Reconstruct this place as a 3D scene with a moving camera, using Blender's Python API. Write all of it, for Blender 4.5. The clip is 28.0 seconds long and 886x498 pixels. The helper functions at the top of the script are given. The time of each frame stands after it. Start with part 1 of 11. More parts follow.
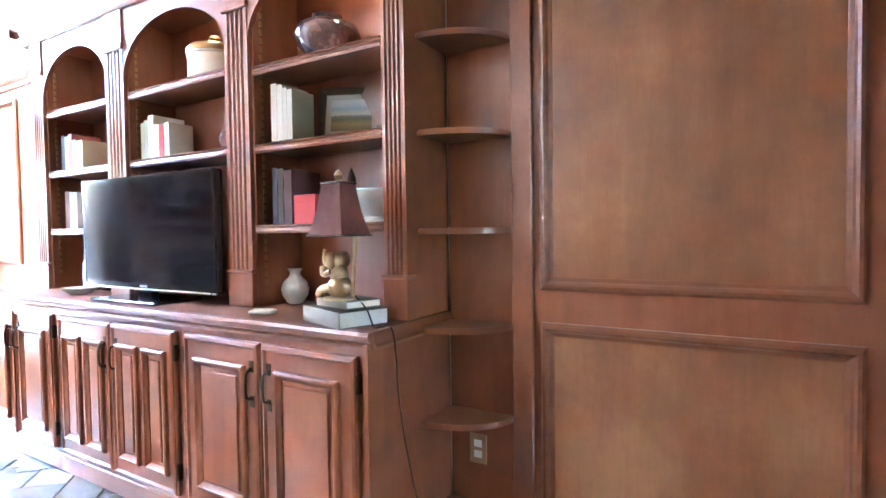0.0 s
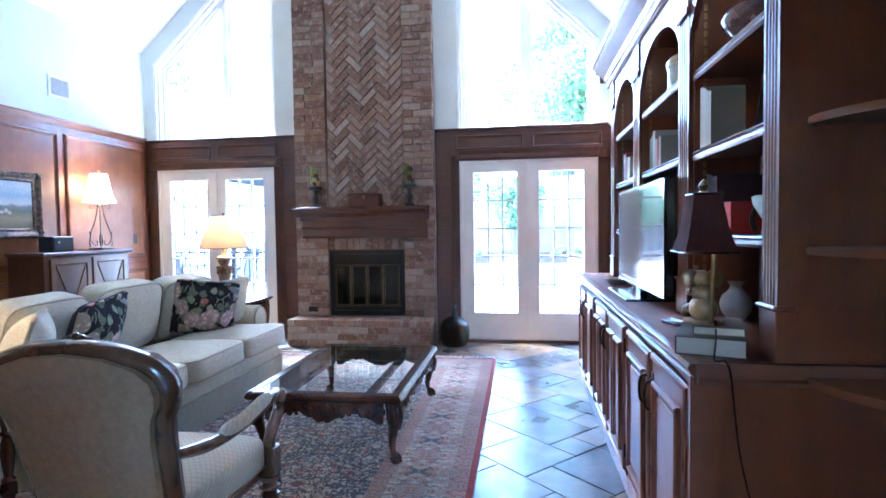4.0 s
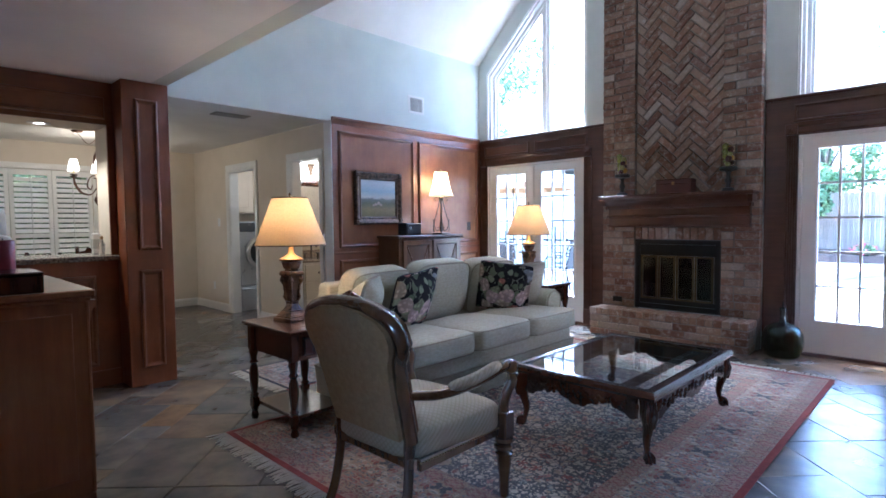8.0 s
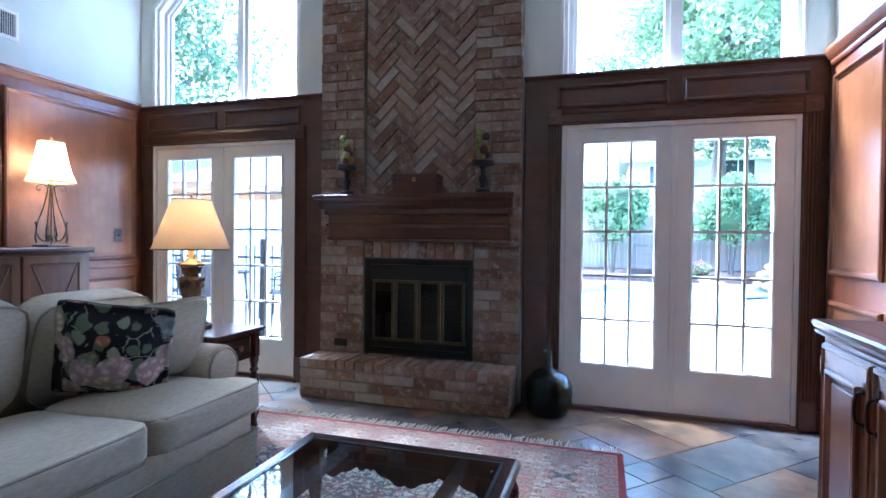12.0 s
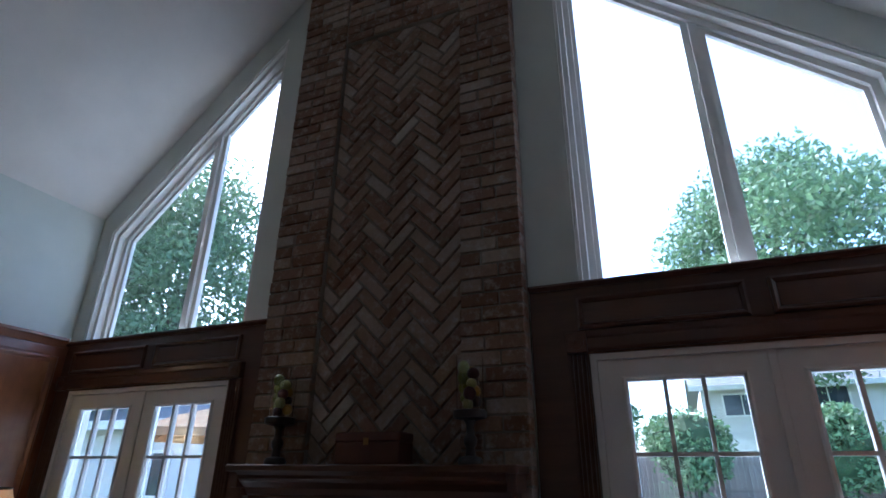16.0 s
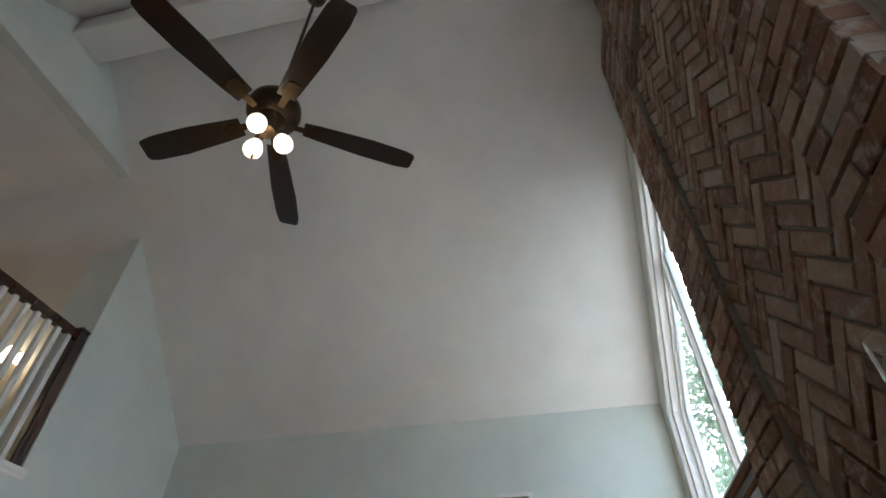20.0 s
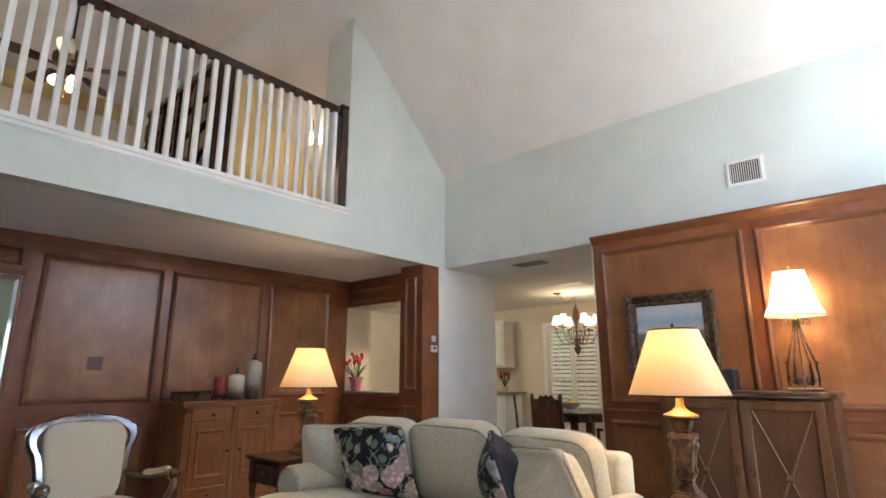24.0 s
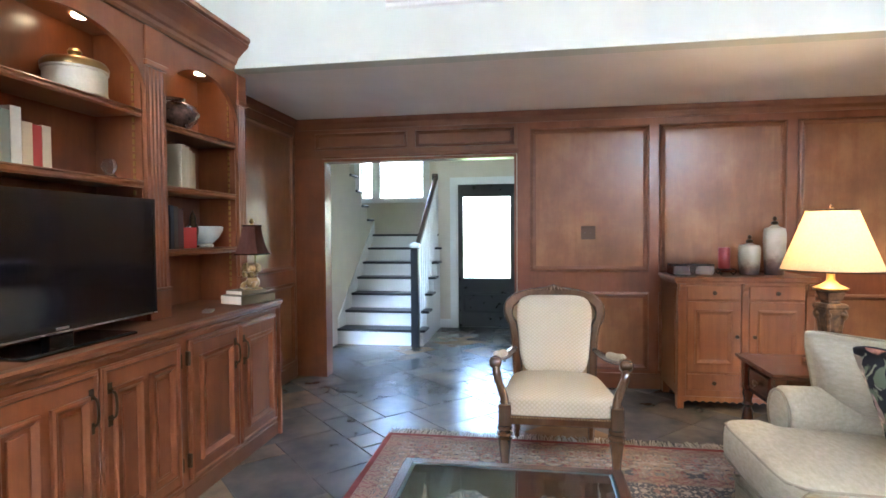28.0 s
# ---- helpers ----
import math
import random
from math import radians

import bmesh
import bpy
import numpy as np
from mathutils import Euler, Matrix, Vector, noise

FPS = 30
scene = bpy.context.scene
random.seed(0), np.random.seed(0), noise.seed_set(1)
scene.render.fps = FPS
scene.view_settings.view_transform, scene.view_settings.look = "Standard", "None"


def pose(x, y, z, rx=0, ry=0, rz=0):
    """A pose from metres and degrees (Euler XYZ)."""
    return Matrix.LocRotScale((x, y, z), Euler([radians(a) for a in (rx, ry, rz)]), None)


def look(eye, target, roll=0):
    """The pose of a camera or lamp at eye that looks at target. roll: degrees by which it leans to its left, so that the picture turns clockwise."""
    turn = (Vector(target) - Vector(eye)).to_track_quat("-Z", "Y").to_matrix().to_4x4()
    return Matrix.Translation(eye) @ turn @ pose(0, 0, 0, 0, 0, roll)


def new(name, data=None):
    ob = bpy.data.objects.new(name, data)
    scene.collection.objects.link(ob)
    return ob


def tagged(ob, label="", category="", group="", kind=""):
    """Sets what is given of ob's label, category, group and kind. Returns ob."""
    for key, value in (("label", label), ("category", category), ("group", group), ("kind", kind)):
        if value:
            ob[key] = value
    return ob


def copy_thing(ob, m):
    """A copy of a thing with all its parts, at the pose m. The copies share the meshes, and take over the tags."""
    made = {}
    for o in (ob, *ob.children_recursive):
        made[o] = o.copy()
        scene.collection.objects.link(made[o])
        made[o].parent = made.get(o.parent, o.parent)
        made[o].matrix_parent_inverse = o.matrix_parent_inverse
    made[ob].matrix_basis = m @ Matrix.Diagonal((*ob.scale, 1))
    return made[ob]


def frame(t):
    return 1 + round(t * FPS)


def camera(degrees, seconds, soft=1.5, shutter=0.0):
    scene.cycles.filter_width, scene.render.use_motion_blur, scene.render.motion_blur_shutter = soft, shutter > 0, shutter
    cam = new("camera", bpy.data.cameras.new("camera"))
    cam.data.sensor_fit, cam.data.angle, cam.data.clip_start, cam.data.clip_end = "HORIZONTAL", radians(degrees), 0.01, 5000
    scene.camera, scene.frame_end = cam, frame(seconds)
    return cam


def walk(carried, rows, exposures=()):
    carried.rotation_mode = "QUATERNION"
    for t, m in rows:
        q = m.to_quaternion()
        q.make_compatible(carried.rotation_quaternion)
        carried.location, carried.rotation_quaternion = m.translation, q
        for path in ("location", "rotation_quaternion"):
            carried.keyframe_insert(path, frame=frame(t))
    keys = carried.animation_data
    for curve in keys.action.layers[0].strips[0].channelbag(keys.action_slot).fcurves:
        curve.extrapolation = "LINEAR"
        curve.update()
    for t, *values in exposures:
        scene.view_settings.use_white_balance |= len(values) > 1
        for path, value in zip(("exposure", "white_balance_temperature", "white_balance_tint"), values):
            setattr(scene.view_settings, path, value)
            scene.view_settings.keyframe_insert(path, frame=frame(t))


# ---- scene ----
PATH = [
    (0, (-0.165, 0.294, 1.224), (-1.192, 2.009, 1.158), -0.8),
    (0.5, (-0.204, 0.433, 1.268), (-1.531, 1.926, 1.167), -0.9),
    (1, (-0.231, 0.59, 1.287), (-1.795, 1.832, 1.192), -0.9),
    (1.5, (-0.19, 0.691, 1.282), (-1.929, 1.673, 1.181), -1.2),
    (2, (-0.077, 0.769, 1.299), (-1.955, 1.448, 1.204), -1.1),
    (2.5, (-0.017, 0.917, 1.307), (-1.973, 1.327, 1.219), -1.0),
    (3, (0.013, 1.059, 1.328), (-1.983, 1.159, 1.244), -0.9),
    (3.5, (0.135, 1.125, 1.318), (-1.86, 1.011, 1.237), -0.9),
    (4, (0.363, 1.141, 1.302), (-1.615, 0.857, 1.223), -0.8),
    (4.5, (0.451, 1.26, 1.299), (-1.495, 0.805, 1.22), -0.8),
    (6.5, (0.626, 1.56, 1.303), (-1.118, 0.584, 1.215), -0.6),
    (7, (0.52, 1.586, 1.305), (-1.131, 0.461, 1.212), -0.6),
    (7.5, (0.402, 1.623, 1.284), (-1.125, 0.334, 1.188), -0.6),
    (8, (0.221, 1.594, 1.272), (-1.213, 0.204, 1.174), -0.6),
    (8.5, (0.072, 1.465, 1.289), (-1.347, 0.06, 1.183), -0.5),
    (9, (-0.126, 1.227, 1.315), (-1.558, -0.165, 1.207), -0.4),
    (9.5, (-0.242, 0.976, 1.319), (-1.696, -0.392, 1.204), -0.3),
    (10, (-0.366, 0.849, 1.305), (-1.955, -0.36, 1.192), 0.0),
    (10.5, (-0.617, 0.801, 1.298), (-2.356, -0.18, 1.187), -0.0),
    (11, (-0.945, 0.814, 1.269), (-2.78, 0.024, 1.16), -0.0),
    (11.5, (-1.312, 0.821, 1.228), (-3.203, 0.179, 1.134), 0.1),
    (13.5, (-2.647, 0.694, 1.208), (-4.576, 0.167, 1.27), 0.5),
    (14, (-2.787, 0.716, 1.284), (-4.701, 0.157, 1.443), 0.4),
    (14.5, (-2.872, 0.712, 1.357), (-4.755, 0.124, 1.689), 0.4),
    (15, (-2.923, 0.695, 1.421), (-4.755, 0.078, 1.934), 0.7),
    (15.5, (-2.97, 0.711, 1.461), (-4.735, 0.065, 2.146), 0.8),
    (16, (-3.057, 0.826, 1.498), (-4.751, 0.105, 2.28), 0.6),
    (16.5, (-3.202, 0.971, 1.521), (-4.779, 0.08, 2.367), 0.3),
    (17, (-3.43, 1.053, 1.525), (-4.82, -0.006, 2.497), 0.2),
    (17.5, (-3.709, 1.094, 1.526), (-4.836, -0.088, 2.679), 0.5),
    (18, (-3.99, 1.135, 1.567), (-4.839, -0.171, 2.822), -0.1),
    (18.5, (-4.246, 1.093, 1.562), (-4.818, -0.305, 2.874), -0.4),
    (19, (-4.493, 1.004, 1.567), (-4.734, -0.469, 2.898), -0.2),
    (19.5, (-4.769, 0.954, 1.514), (-4.71, -0.532, 2.852), 0.4),
    (20, (-4.856, 0.925, 1.492), (-4.543, -0.527, 2.831), 0.1),
    (20.5, (-4.884, 0.957, 1.455), (-4.386, -0.444, 2.793), -0.8),
    (22.5, (-5.19, 1.033, 1.292), (-4.169, -0.417, 2.217), -0.4),
    (23, (-5.213, 1.043, 1.257), (-4.091, -0.41, 2.05), -0.4),
    (23.5, (-5.296, 1.016, 1.219), (-4.063, -0.426, 1.852), 0.0),
    (24, (-5.332, 1.04, 1.232), (-4.039, -0.416, 1.688), -0.1),
    (24.5, (-5.332, 1.074, 1.228), (-4.01, -0.398, 1.52), -0.2),
    (25, (-5.311, 1.077, 1.228), (-3.975, -0.405, 1.372), -0.2),
    (25.5, (-5.21, 0.987, 1.22), (-3.864, -0.492, 1.252), -0.2),
    (26, (-5.123, 0.778, 1.211), (-3.694, -0.62, 1.18), -0.1),
    (26.5, (-5.085, 0.515, 1.271), (-3.472, -0.665, 1.206), -0.1),
    (27, (-4.949, 0.326, 1.281), (-3.114, -0.467, 1.215), -0.2),
    (27.5, (-4.812, 0.166, 1.309), (-2.828, -0.074, 1.245), -0.3),
    (28, (-4.622, -0.024, 1.34), (-2.647, 0.291, 1.281), -0.4),
]

cam = camera(79.0, 28.0, soft=1.6)
EXPOSURES = [(0.0, 7.5, 5000, 9), (1.0, 7.1, 4600, 9), (2.0, 6.8, 4250, 9), (3.0, 6.35, 4250, 9), (4.0, 5.75, 4350, 9), (7.0, 4.8, 4550, 10), (8.0, 4.85, 4650, 10), (9.0, 5.3, 4800, 10), (10.0, 5.45, 4750, 9), (11.0, 5.1, 4450, 9), (13.5, 4.05, 4600, 8), (15.0, 3.25, 4750, 8), (17.0, 2.2, 4900, 9), (18.0, 1.95, 5000, 7), (19.0, 2.5, 5300, 2), (20.5, 3.95, 5750, 2), (22.5, 4.1, 5850, 6), (24.0, 4.87, 5910, 7), (25.0, 5.2, 5950, 8), (26.0, 5.5, 5900, 8), (27.0, 5.5, 5900, 8), (28.0, 5.8, 5900, 8)]
walk(cam, [(t, look(eye, target, roll)) for t, eye, target, roll in PATH], EXPOSURES)

# ---- daylight ----
world = bpy.data.worlds.new("world")
scene.world = world
world.use_nodes = True
_wn = world.node_tree.nodes
_sky = _wn.new("ShaderNodeTexSky")
_sky.sky_type = "NISHITA"
_sky.sun_disc = False
_sky.sun_elevation = radians(48)
_sky.sun_rotation = radians(200)
_sky.air_density, _sky.dust_density, _sky.ozone_density = 1.0, 3.5, 1.2
world.node_tree.links.new(_sky.outputs[0], _wn["Background"].inputs[0])
_wn["Background"].inputs[1].default_value = 0.15


def lamp(name, kind, m, energy, colour, **more):
    data = bpy.data.lights.new(name, kind)
    data.energy, data.color = energy, colour
    for key, value in more.items():
        if key == "size":
            data.shape = "RECTANGLE"
            data.size, data.size_y = value
        elif key == "angle":
            data.angle = value
        elif key == "radius":
            data.shadow_soft_size = value
        elif key == "spot":
            data.spot_size, data.spot_blend = value
    ob = new(name, data)
    ob.matrix_world = m
    return ob


lamp("sun", "SUN", look((0, 0, 20), (4.2, 7.0, 8)), 1.2, (1.0, 0.96, 0.9), angle=radians(14))
DAY = (0.86, 0.94, 1.0)
WARM = (1.0, 0.72, 0.42)

# ---- materials ----
MATS = {}


def _base(name):
    m = bpy.data.materials.new(name)
    m.use_nodes = True
    nt = m.node_tree
    return m, nt, nt.nodes["Principled BSDF"]


def _ramp(nt, stops):
    r = nt.nodes.new("ShaderNodeValToRGB")
    while len(r.color_ramp.elements) < len(stops):
        r.color_ramp.elements.new(0.5)
    for e, (p, c) in zip(r.color_ramp.elements, stops):
        e.position, e.color = p, (*c, 1)
    return r


def _noise(nt, vec, scale, detail=4, rough=0.55):
    n = nt.nodes.new("ShaderNodeTexNoise")
    n.inputs["Scale"].default_value, n.inputs["Detail"].default_value = scale, detail
    n.inputs["Roughness"].default_value = rough
    nt.links.new(vec, n.inputs["Vector"])
    return n


def _coords(nt, stretch=(1, 1, 1), world_space=False):
    c = nt.nodes.new("ShaderNodeNewGeometry" if world_space else "ShaderNodeTexCoord")
    mp = nt.nodes.new("ShaderNodeMapping")
    mp.inputs["Scale"].default_value = stretch
    nt.links.new(c.outputs["Position" if world_space else "Object"], mp.inputs["Vector"])
    return mp.outputs[0]


def _bump(nt, height, strength, distance, target):
    b = nt.nodes.new("ShaderNodeBump")
    b.inputs["Strength"].default_value, b.inputs["Distance"].default_value = strength, distance
    nt.links.new(height, b.inputs["Height"])
    nt.links.new(b.outputs[0], target.inputs["Normal"])
    return b


def _mix(nt, kind, fac, a, b):
    m = nt.nodes.new("ShaderNodeMixRGB")
    m.blend_type = kind
    if isinstance(fac, float):
        m.inputs[0].default_value = fac
    else:
        nt.links.new(fac, m.inputs[0])
    for s, v in ((1, a), (2, b)):
        if isinstance(v, tuple):
            m.inputs[s].default_value = (*v, 1)
        else:
            nt.links.new(v, m.inputs[s])
    return m.outputs[0]


def surface(name, a, b, rough=0.6, scale=6.0, fine=60.0, bump=0.15, dist=0.002, metal=0.0, stretch=(1, 1, 1), spread=0.25, coat=0.0, vary=0.0, mid=None):
    """Two colours mixed by a coarse noise, a fine grain over it, relief from both."""
    if name in MATS:
        return MATS[name]
    m, nt, p = _base(name)
    vec = _coords(nt, stretch)
    big, small = _noise(nt, vec, scale), _noise(nt, vec, fine, 3)
    add = nt.nodes.new("ShaderNodeMath")
    add.operation = "MULTIPLY_ADD"
    nt.links.new(small.outputs[0], add.inputs[0])
    add.inputs[1].default_value = 0.35
    nt.links.new(big.outputs[0], add.inputs[2])
    stops = [(0.67 - spread, a), (0.67 + spread, b)] if mid is None else [(0.67 - spread, a), (0.67, mid), (0.67 + spread, b)]
    r = _ramp(nt, stops)
    nt.links.new(add.outputs[0], r.inputs[0])
    colour = r.outputs[0]
    if vary:
        info = nt.nodes.new("ShaderNodeObjectInfo")
        hsv = nt.nodes.new("ShaderNodeHueSaturation")
        mr = nt.nodes.new("ShaderNodeMapRange")
        mr.inputs[3].default_value, mr.inputs[4].default_value = 1 - vary, 1 + vary
        nt.links.new(info.outputs["Random"], mr.inputs[0])
        nt.links.new(mr.outputs[0], hsv.inputs["Value"])
        nt.links.new(colour, hsv.inputs["Color"])
        colour = hsv.outputs[0]
    nt.links.new(colour, p.inputs["Base Color"])
    mr2 = nt.nodes.new("ShaderNodeMapRange")
    mr2.inputs[3].default_value, mr2.inputs[4].default_value = max(rough - 0.1, 0.03), min(rough + 0.1, 1)
    nt.links.new(big.outputs[0], mr2.inputs[0])
    nt.links.new(mr2.outputs[0], p.inputs["Roughness"])
    p.inputs["Metallic"].default_value = metal
    p.inputs["Coat Weight"].default_value = coat
    p.inputs["Coat Roughness"].default_value = 0.15
    if bump:
        _bump(nt, add.outputs[0], bump, dist, p)
    MATS[name] = m
    return m


def plain(name, colour, rough=0.5, metal=0.0, coat=0.0):
    return surface(name, tuple(c * 0.9 for c in colour), tuple(min(c * 1.08, 1) for c in colour), rough, 9, 90, 0.05, 0.001, metal, coat=coat)


def wood(name, dark, mid, light, grain=(9, 9, 0.55), rough=0.35, coat=0.25, figure=0.5):
    """Stained wood: streaks along the long axis, cloudy figure, fine pores."""
    m, nt, p = _base(name)
    geo = nt.nodes.new("ShaderNodeTexCoord")
    info = nt.nodes.new("ShaderNodeObjectInfo")
    off = nt.nodes.new("ShaderNodeVectorMath")
    off.operation = "SCALE"
    comb = nt.nodes.new("ShaderNodeCombineXYZ")
    for k in range(3):
        nt.links.new(info.outputs["Random"], comb.inputs[k])
    nt.links.new(comb.outputs[0], off.inputs[0])
    off.inputs["Scale"].default_value = 23.0
    addv = nt.nodes.new("ShaderNodeVectorMath")
    nt.links.new(geo.outputs["Object"], addv.inputs[0])
    nt.links.new(off.outputs[0], addv.inputs[1])
    mp = nt.nodes.new("ShaderNodeMapping")
    mp.inputs["Scale"].default_value = grain
    nt.links.new(addv.outputs[0], mp.inputs["Vector"])
    streak = _noise(nt, mp.outputs[0], 2.2, 6, 0.6)
    streak.inputs["Distortion"].default_value = 0.6
    pores = _noise(nt, mp.outputs[0], 22, 3, 0.7)
    cloud = _noise(nt, addv.outputs[0], 2.4, 5, 0.6)
    mixf = nt.nodes.new("ShaderNodeMath")
    mixf.operation = "MULTIPLY_ADD"
    nt.links.new(cloud.outputs[0], mixf.inputs[0])
    mixf.inputs[1].default_value = figure
    half = nt.nodes.new("ShaderNodeMath")
    half.operation = "MULTIPLY"
    half.inputs[1].default_value = 0.4
    nt.links.new(streak.outputs[0], half.inputs[0])
    nt.links.new(half.outputs[0], mixf.inputs[2])
    c = 0.2 + figure * 0.5
    w = 0.10 + 0.20 * figure
    r = _ramp(nt, [(max(c - w, 0), dark), (c, mid), (min(c + w, 1), light)])
    nt.links.new(mixf.outputs[0], r.inputs[0])
    colour = _mix(nt, "MULTIPLY", 0.25, r.outputs[0], pores.outputs[0])
    nt.links.new(colour, p.inputs["Base Color"])
    p.inputs["Roughness"].default_value = rough
    p.inputs["Coat Weight"].default_value = coat
    p.inputs["Coat Roughness"].default_value = 0.2
    _bump(nt, pores.outputs[0], 0.12, 0.0008, p)
    MATS[name] = m
    return m


def glowing(name, colour, strength, base=(0.9, 0.85, 0.75)):
    m, nt, p = _base(name)
    p.inputs["Base Color"].default_value = (*base, 1)
    p.inputs["Emission Color"].default_value = (*colour, 1)
    p.inputs["Emission Strength"].default_value = strength
    p.inputs["Roughness"].default_value = 0.7
    MATS[name] = m
    return m


def glassy(name, tint=(1, 1, 1), rough=0.0, ior=1.45):
    m, nt, p = _base(name)
    p.inputs["Base Color"].default_value = (*tint, 1)
    p.inputs["Transmission Weight"].default_value = 1.0
    p.inputs["Roughness"].default_value = rough
    p.inputs["IOR"].default_value = ior
    MATS[name] = m
    return m


CHERRY = wood("cherry_panelling", (0.14, 0.037, 0.013), (0.235, 0.072, 0.026), (0.33, 0.116, 0.044), grain=(7, 7, 0.7), figure=1.0)
VENEER = wood("birch_veneer", (0.175, 0.060, 0.020), (0.28, 0.108, 0.038), (0.38, 0.165, 0.062), grain=(5, 5, 0.6), figure=1.15, rough=0.38, coat=0.25)
CHERRY_H = wood("cherry_rails", (0.13, 0.039, 0.014), (0.21, 0.072, 0.027), (0.28, 0.105, 0.040), grain=(0.7, 0.7, 8), figure=0.9)
MAHOGANY = wood("dark_stained_wood", (0.022, 0.008, 0.005), (0.055, 0.02, 0.011), (0.10, 0.036, 0.018), rough=0.25, coat=0.6)
WALNUT = wood("walnut", (0.03, 0.009, 0.006), (0.068, 0.021, 0.011), (0.115, 0.038, 0.018), rough=0.25, coat=0.7)
CHESTNUT = wood("chestnut_stain", (0.06, 0.024, 0.011), (0.125, 0.053, 0.024), (0.19, 0.087, 0.04), rough=0.3, coat=0.4)
HONEY = wood("honey_brown_stain", (0.09, 0.038, 0.015), (0.17, 0.078, 0.032), (0.26, 0.13, 0.058), rough=0.28, coat=0.5)
PINE = wood("honey_pine", (0.15, 0.045, 0.015), (0.27, 0.092, 0.03), (0.37, 0.145, 0.052), rough=0.36, coat=0.3)
MANTEL = wood("mantel_wood", (0.05, 0.019, 0.012), (0.095, 0.036, 0.02), (0.15, 0.06, 0.033), grain=(0.7, 0.7, 9))
PAINT_WALL = surface("pale_grey_green_wall_paint", (0.60, 0.63, 0.59), (0.68, 0.71, 0.66), 0.85, 3, 240, 0.25, 0.0015)
PAINT_CEIL = surface("white_ceiling_paint", (0.70, 0.68, 0.65), (0.78, 0.76, 0.73), 0.9, 3, 200, 0.3, 0.002)
# ceiling paint lightened for the soffit: bounce light put into its colour
PAINT_CEIL_BOUNCE = surface("ceiling_paint_with_bounce", (0.80, 0.77, 0.75), (0.86, 0.83, 0.81), 0.9, 3, 200, 0.3, 0.002)
PAINT_WARM = surface("cream_wall_paint", (0.62, 0.55, 0.44), (0.70, 0.62, 0.51), 0.85, 3, 240, 0.2, 0.0015)
PAINT_TRIM = surface("white_trim_paint", (0.72, 0.71, 0.68), (0.80, 0.79, 0.76), 0.4, 4, 90, 0.05, 0.001)
BLACK_PAINT = plain("black_paint", (0.012, 0.013, 0.017), 0.35)
BLACK_IRON = plain("black_iron", (0.018, 0.017, 0.016), 0.45, 0.6)
BRASS = plain("antique_brass", (0.32, 0.20, 0.08), 0.35, 0.9)
BRONZE = surface("dark_bronze", (0.035, 0.022, 0.014), (0.09, 0.055, 0.03), 0.4, 12, 80, 0.2, 0.001, 0.8)
CHROME = plain("brushed_metal", (0.55, 0.55, 0.56), 0.3, 1.0)
GLASS = glassy("clear_glass")
WHITE_PLASTIC = plain("white_plastic", (0.72, 0.71, 0.69), 0.4)


def brick_material():
    m, nt, p = _base("reclaimed_brick")
    vec = _coords(nt, world_space=True)
    info = nt.nodes.new("ShaderNodeObjectInfo")
    geo = nt.nodes.new("ShaderNodeNewGeometry")
    rnd = nt.nodes.new("ShaderNodeMath")
    rnd.operation = "ADD"
    nt.links.new(info.outputs["Random"], rnd.inputs[0])
    nt.links.new(geo.outputs["Random Per Island"], rnd.inputs[1])
    fr = nt.nodes.new("ShaderNodeMath")
    fr.operation = "FRACT"
    nt.links.new(rnd.outputs[0], fr.inputs[0])
    tone = _ramp(nt, [(0.0, (0.19, 0.10, 0.064)), (0.35, (0.26, 0.15, 0.10)), (0.62, (0.31, 0.195, 0.135)), (0.86, (0.36, 0.26, 0.195)), (1.0, (0.44, 0.37, 0.305))])
    nt.links.new(fr.outputs[0], tone.inputs[0])
    wash = _noise(nt, vec, 17, 6, 0.72)
    wr = _ramp(nt, [(0.50, (0, 0, 0)), (0.68, (0.72, 0.72, 0.72))])
    nt.links.new(wash.outputs[0], wr.inputs[0])
    col = _mix(nt, "MIX", wr.outputs[0], tone.outputs[0], (0.52, 0.48, 0.425))
    soot = _noise(nt, vec, 45, 4)
    col = _mix(nt, "MULTIPLY", 0.45, col, soot.outputs[0])
    nt.links.new(col, p.inputs["Base Color"])
    p.inputs["Roughness"].default_value = 0.92
    _bump(nt, soot.outputs[0], 0.6, 0.004, p)
    MATS["brick"] = m
    return m


BRICK = brick_material()
MORTAR = surface("grey_mortar", (0.16, 0.14, 0.12), (0.27, 0.24, 0.21), 0.95, 10, 120, 0.5, 0.003)


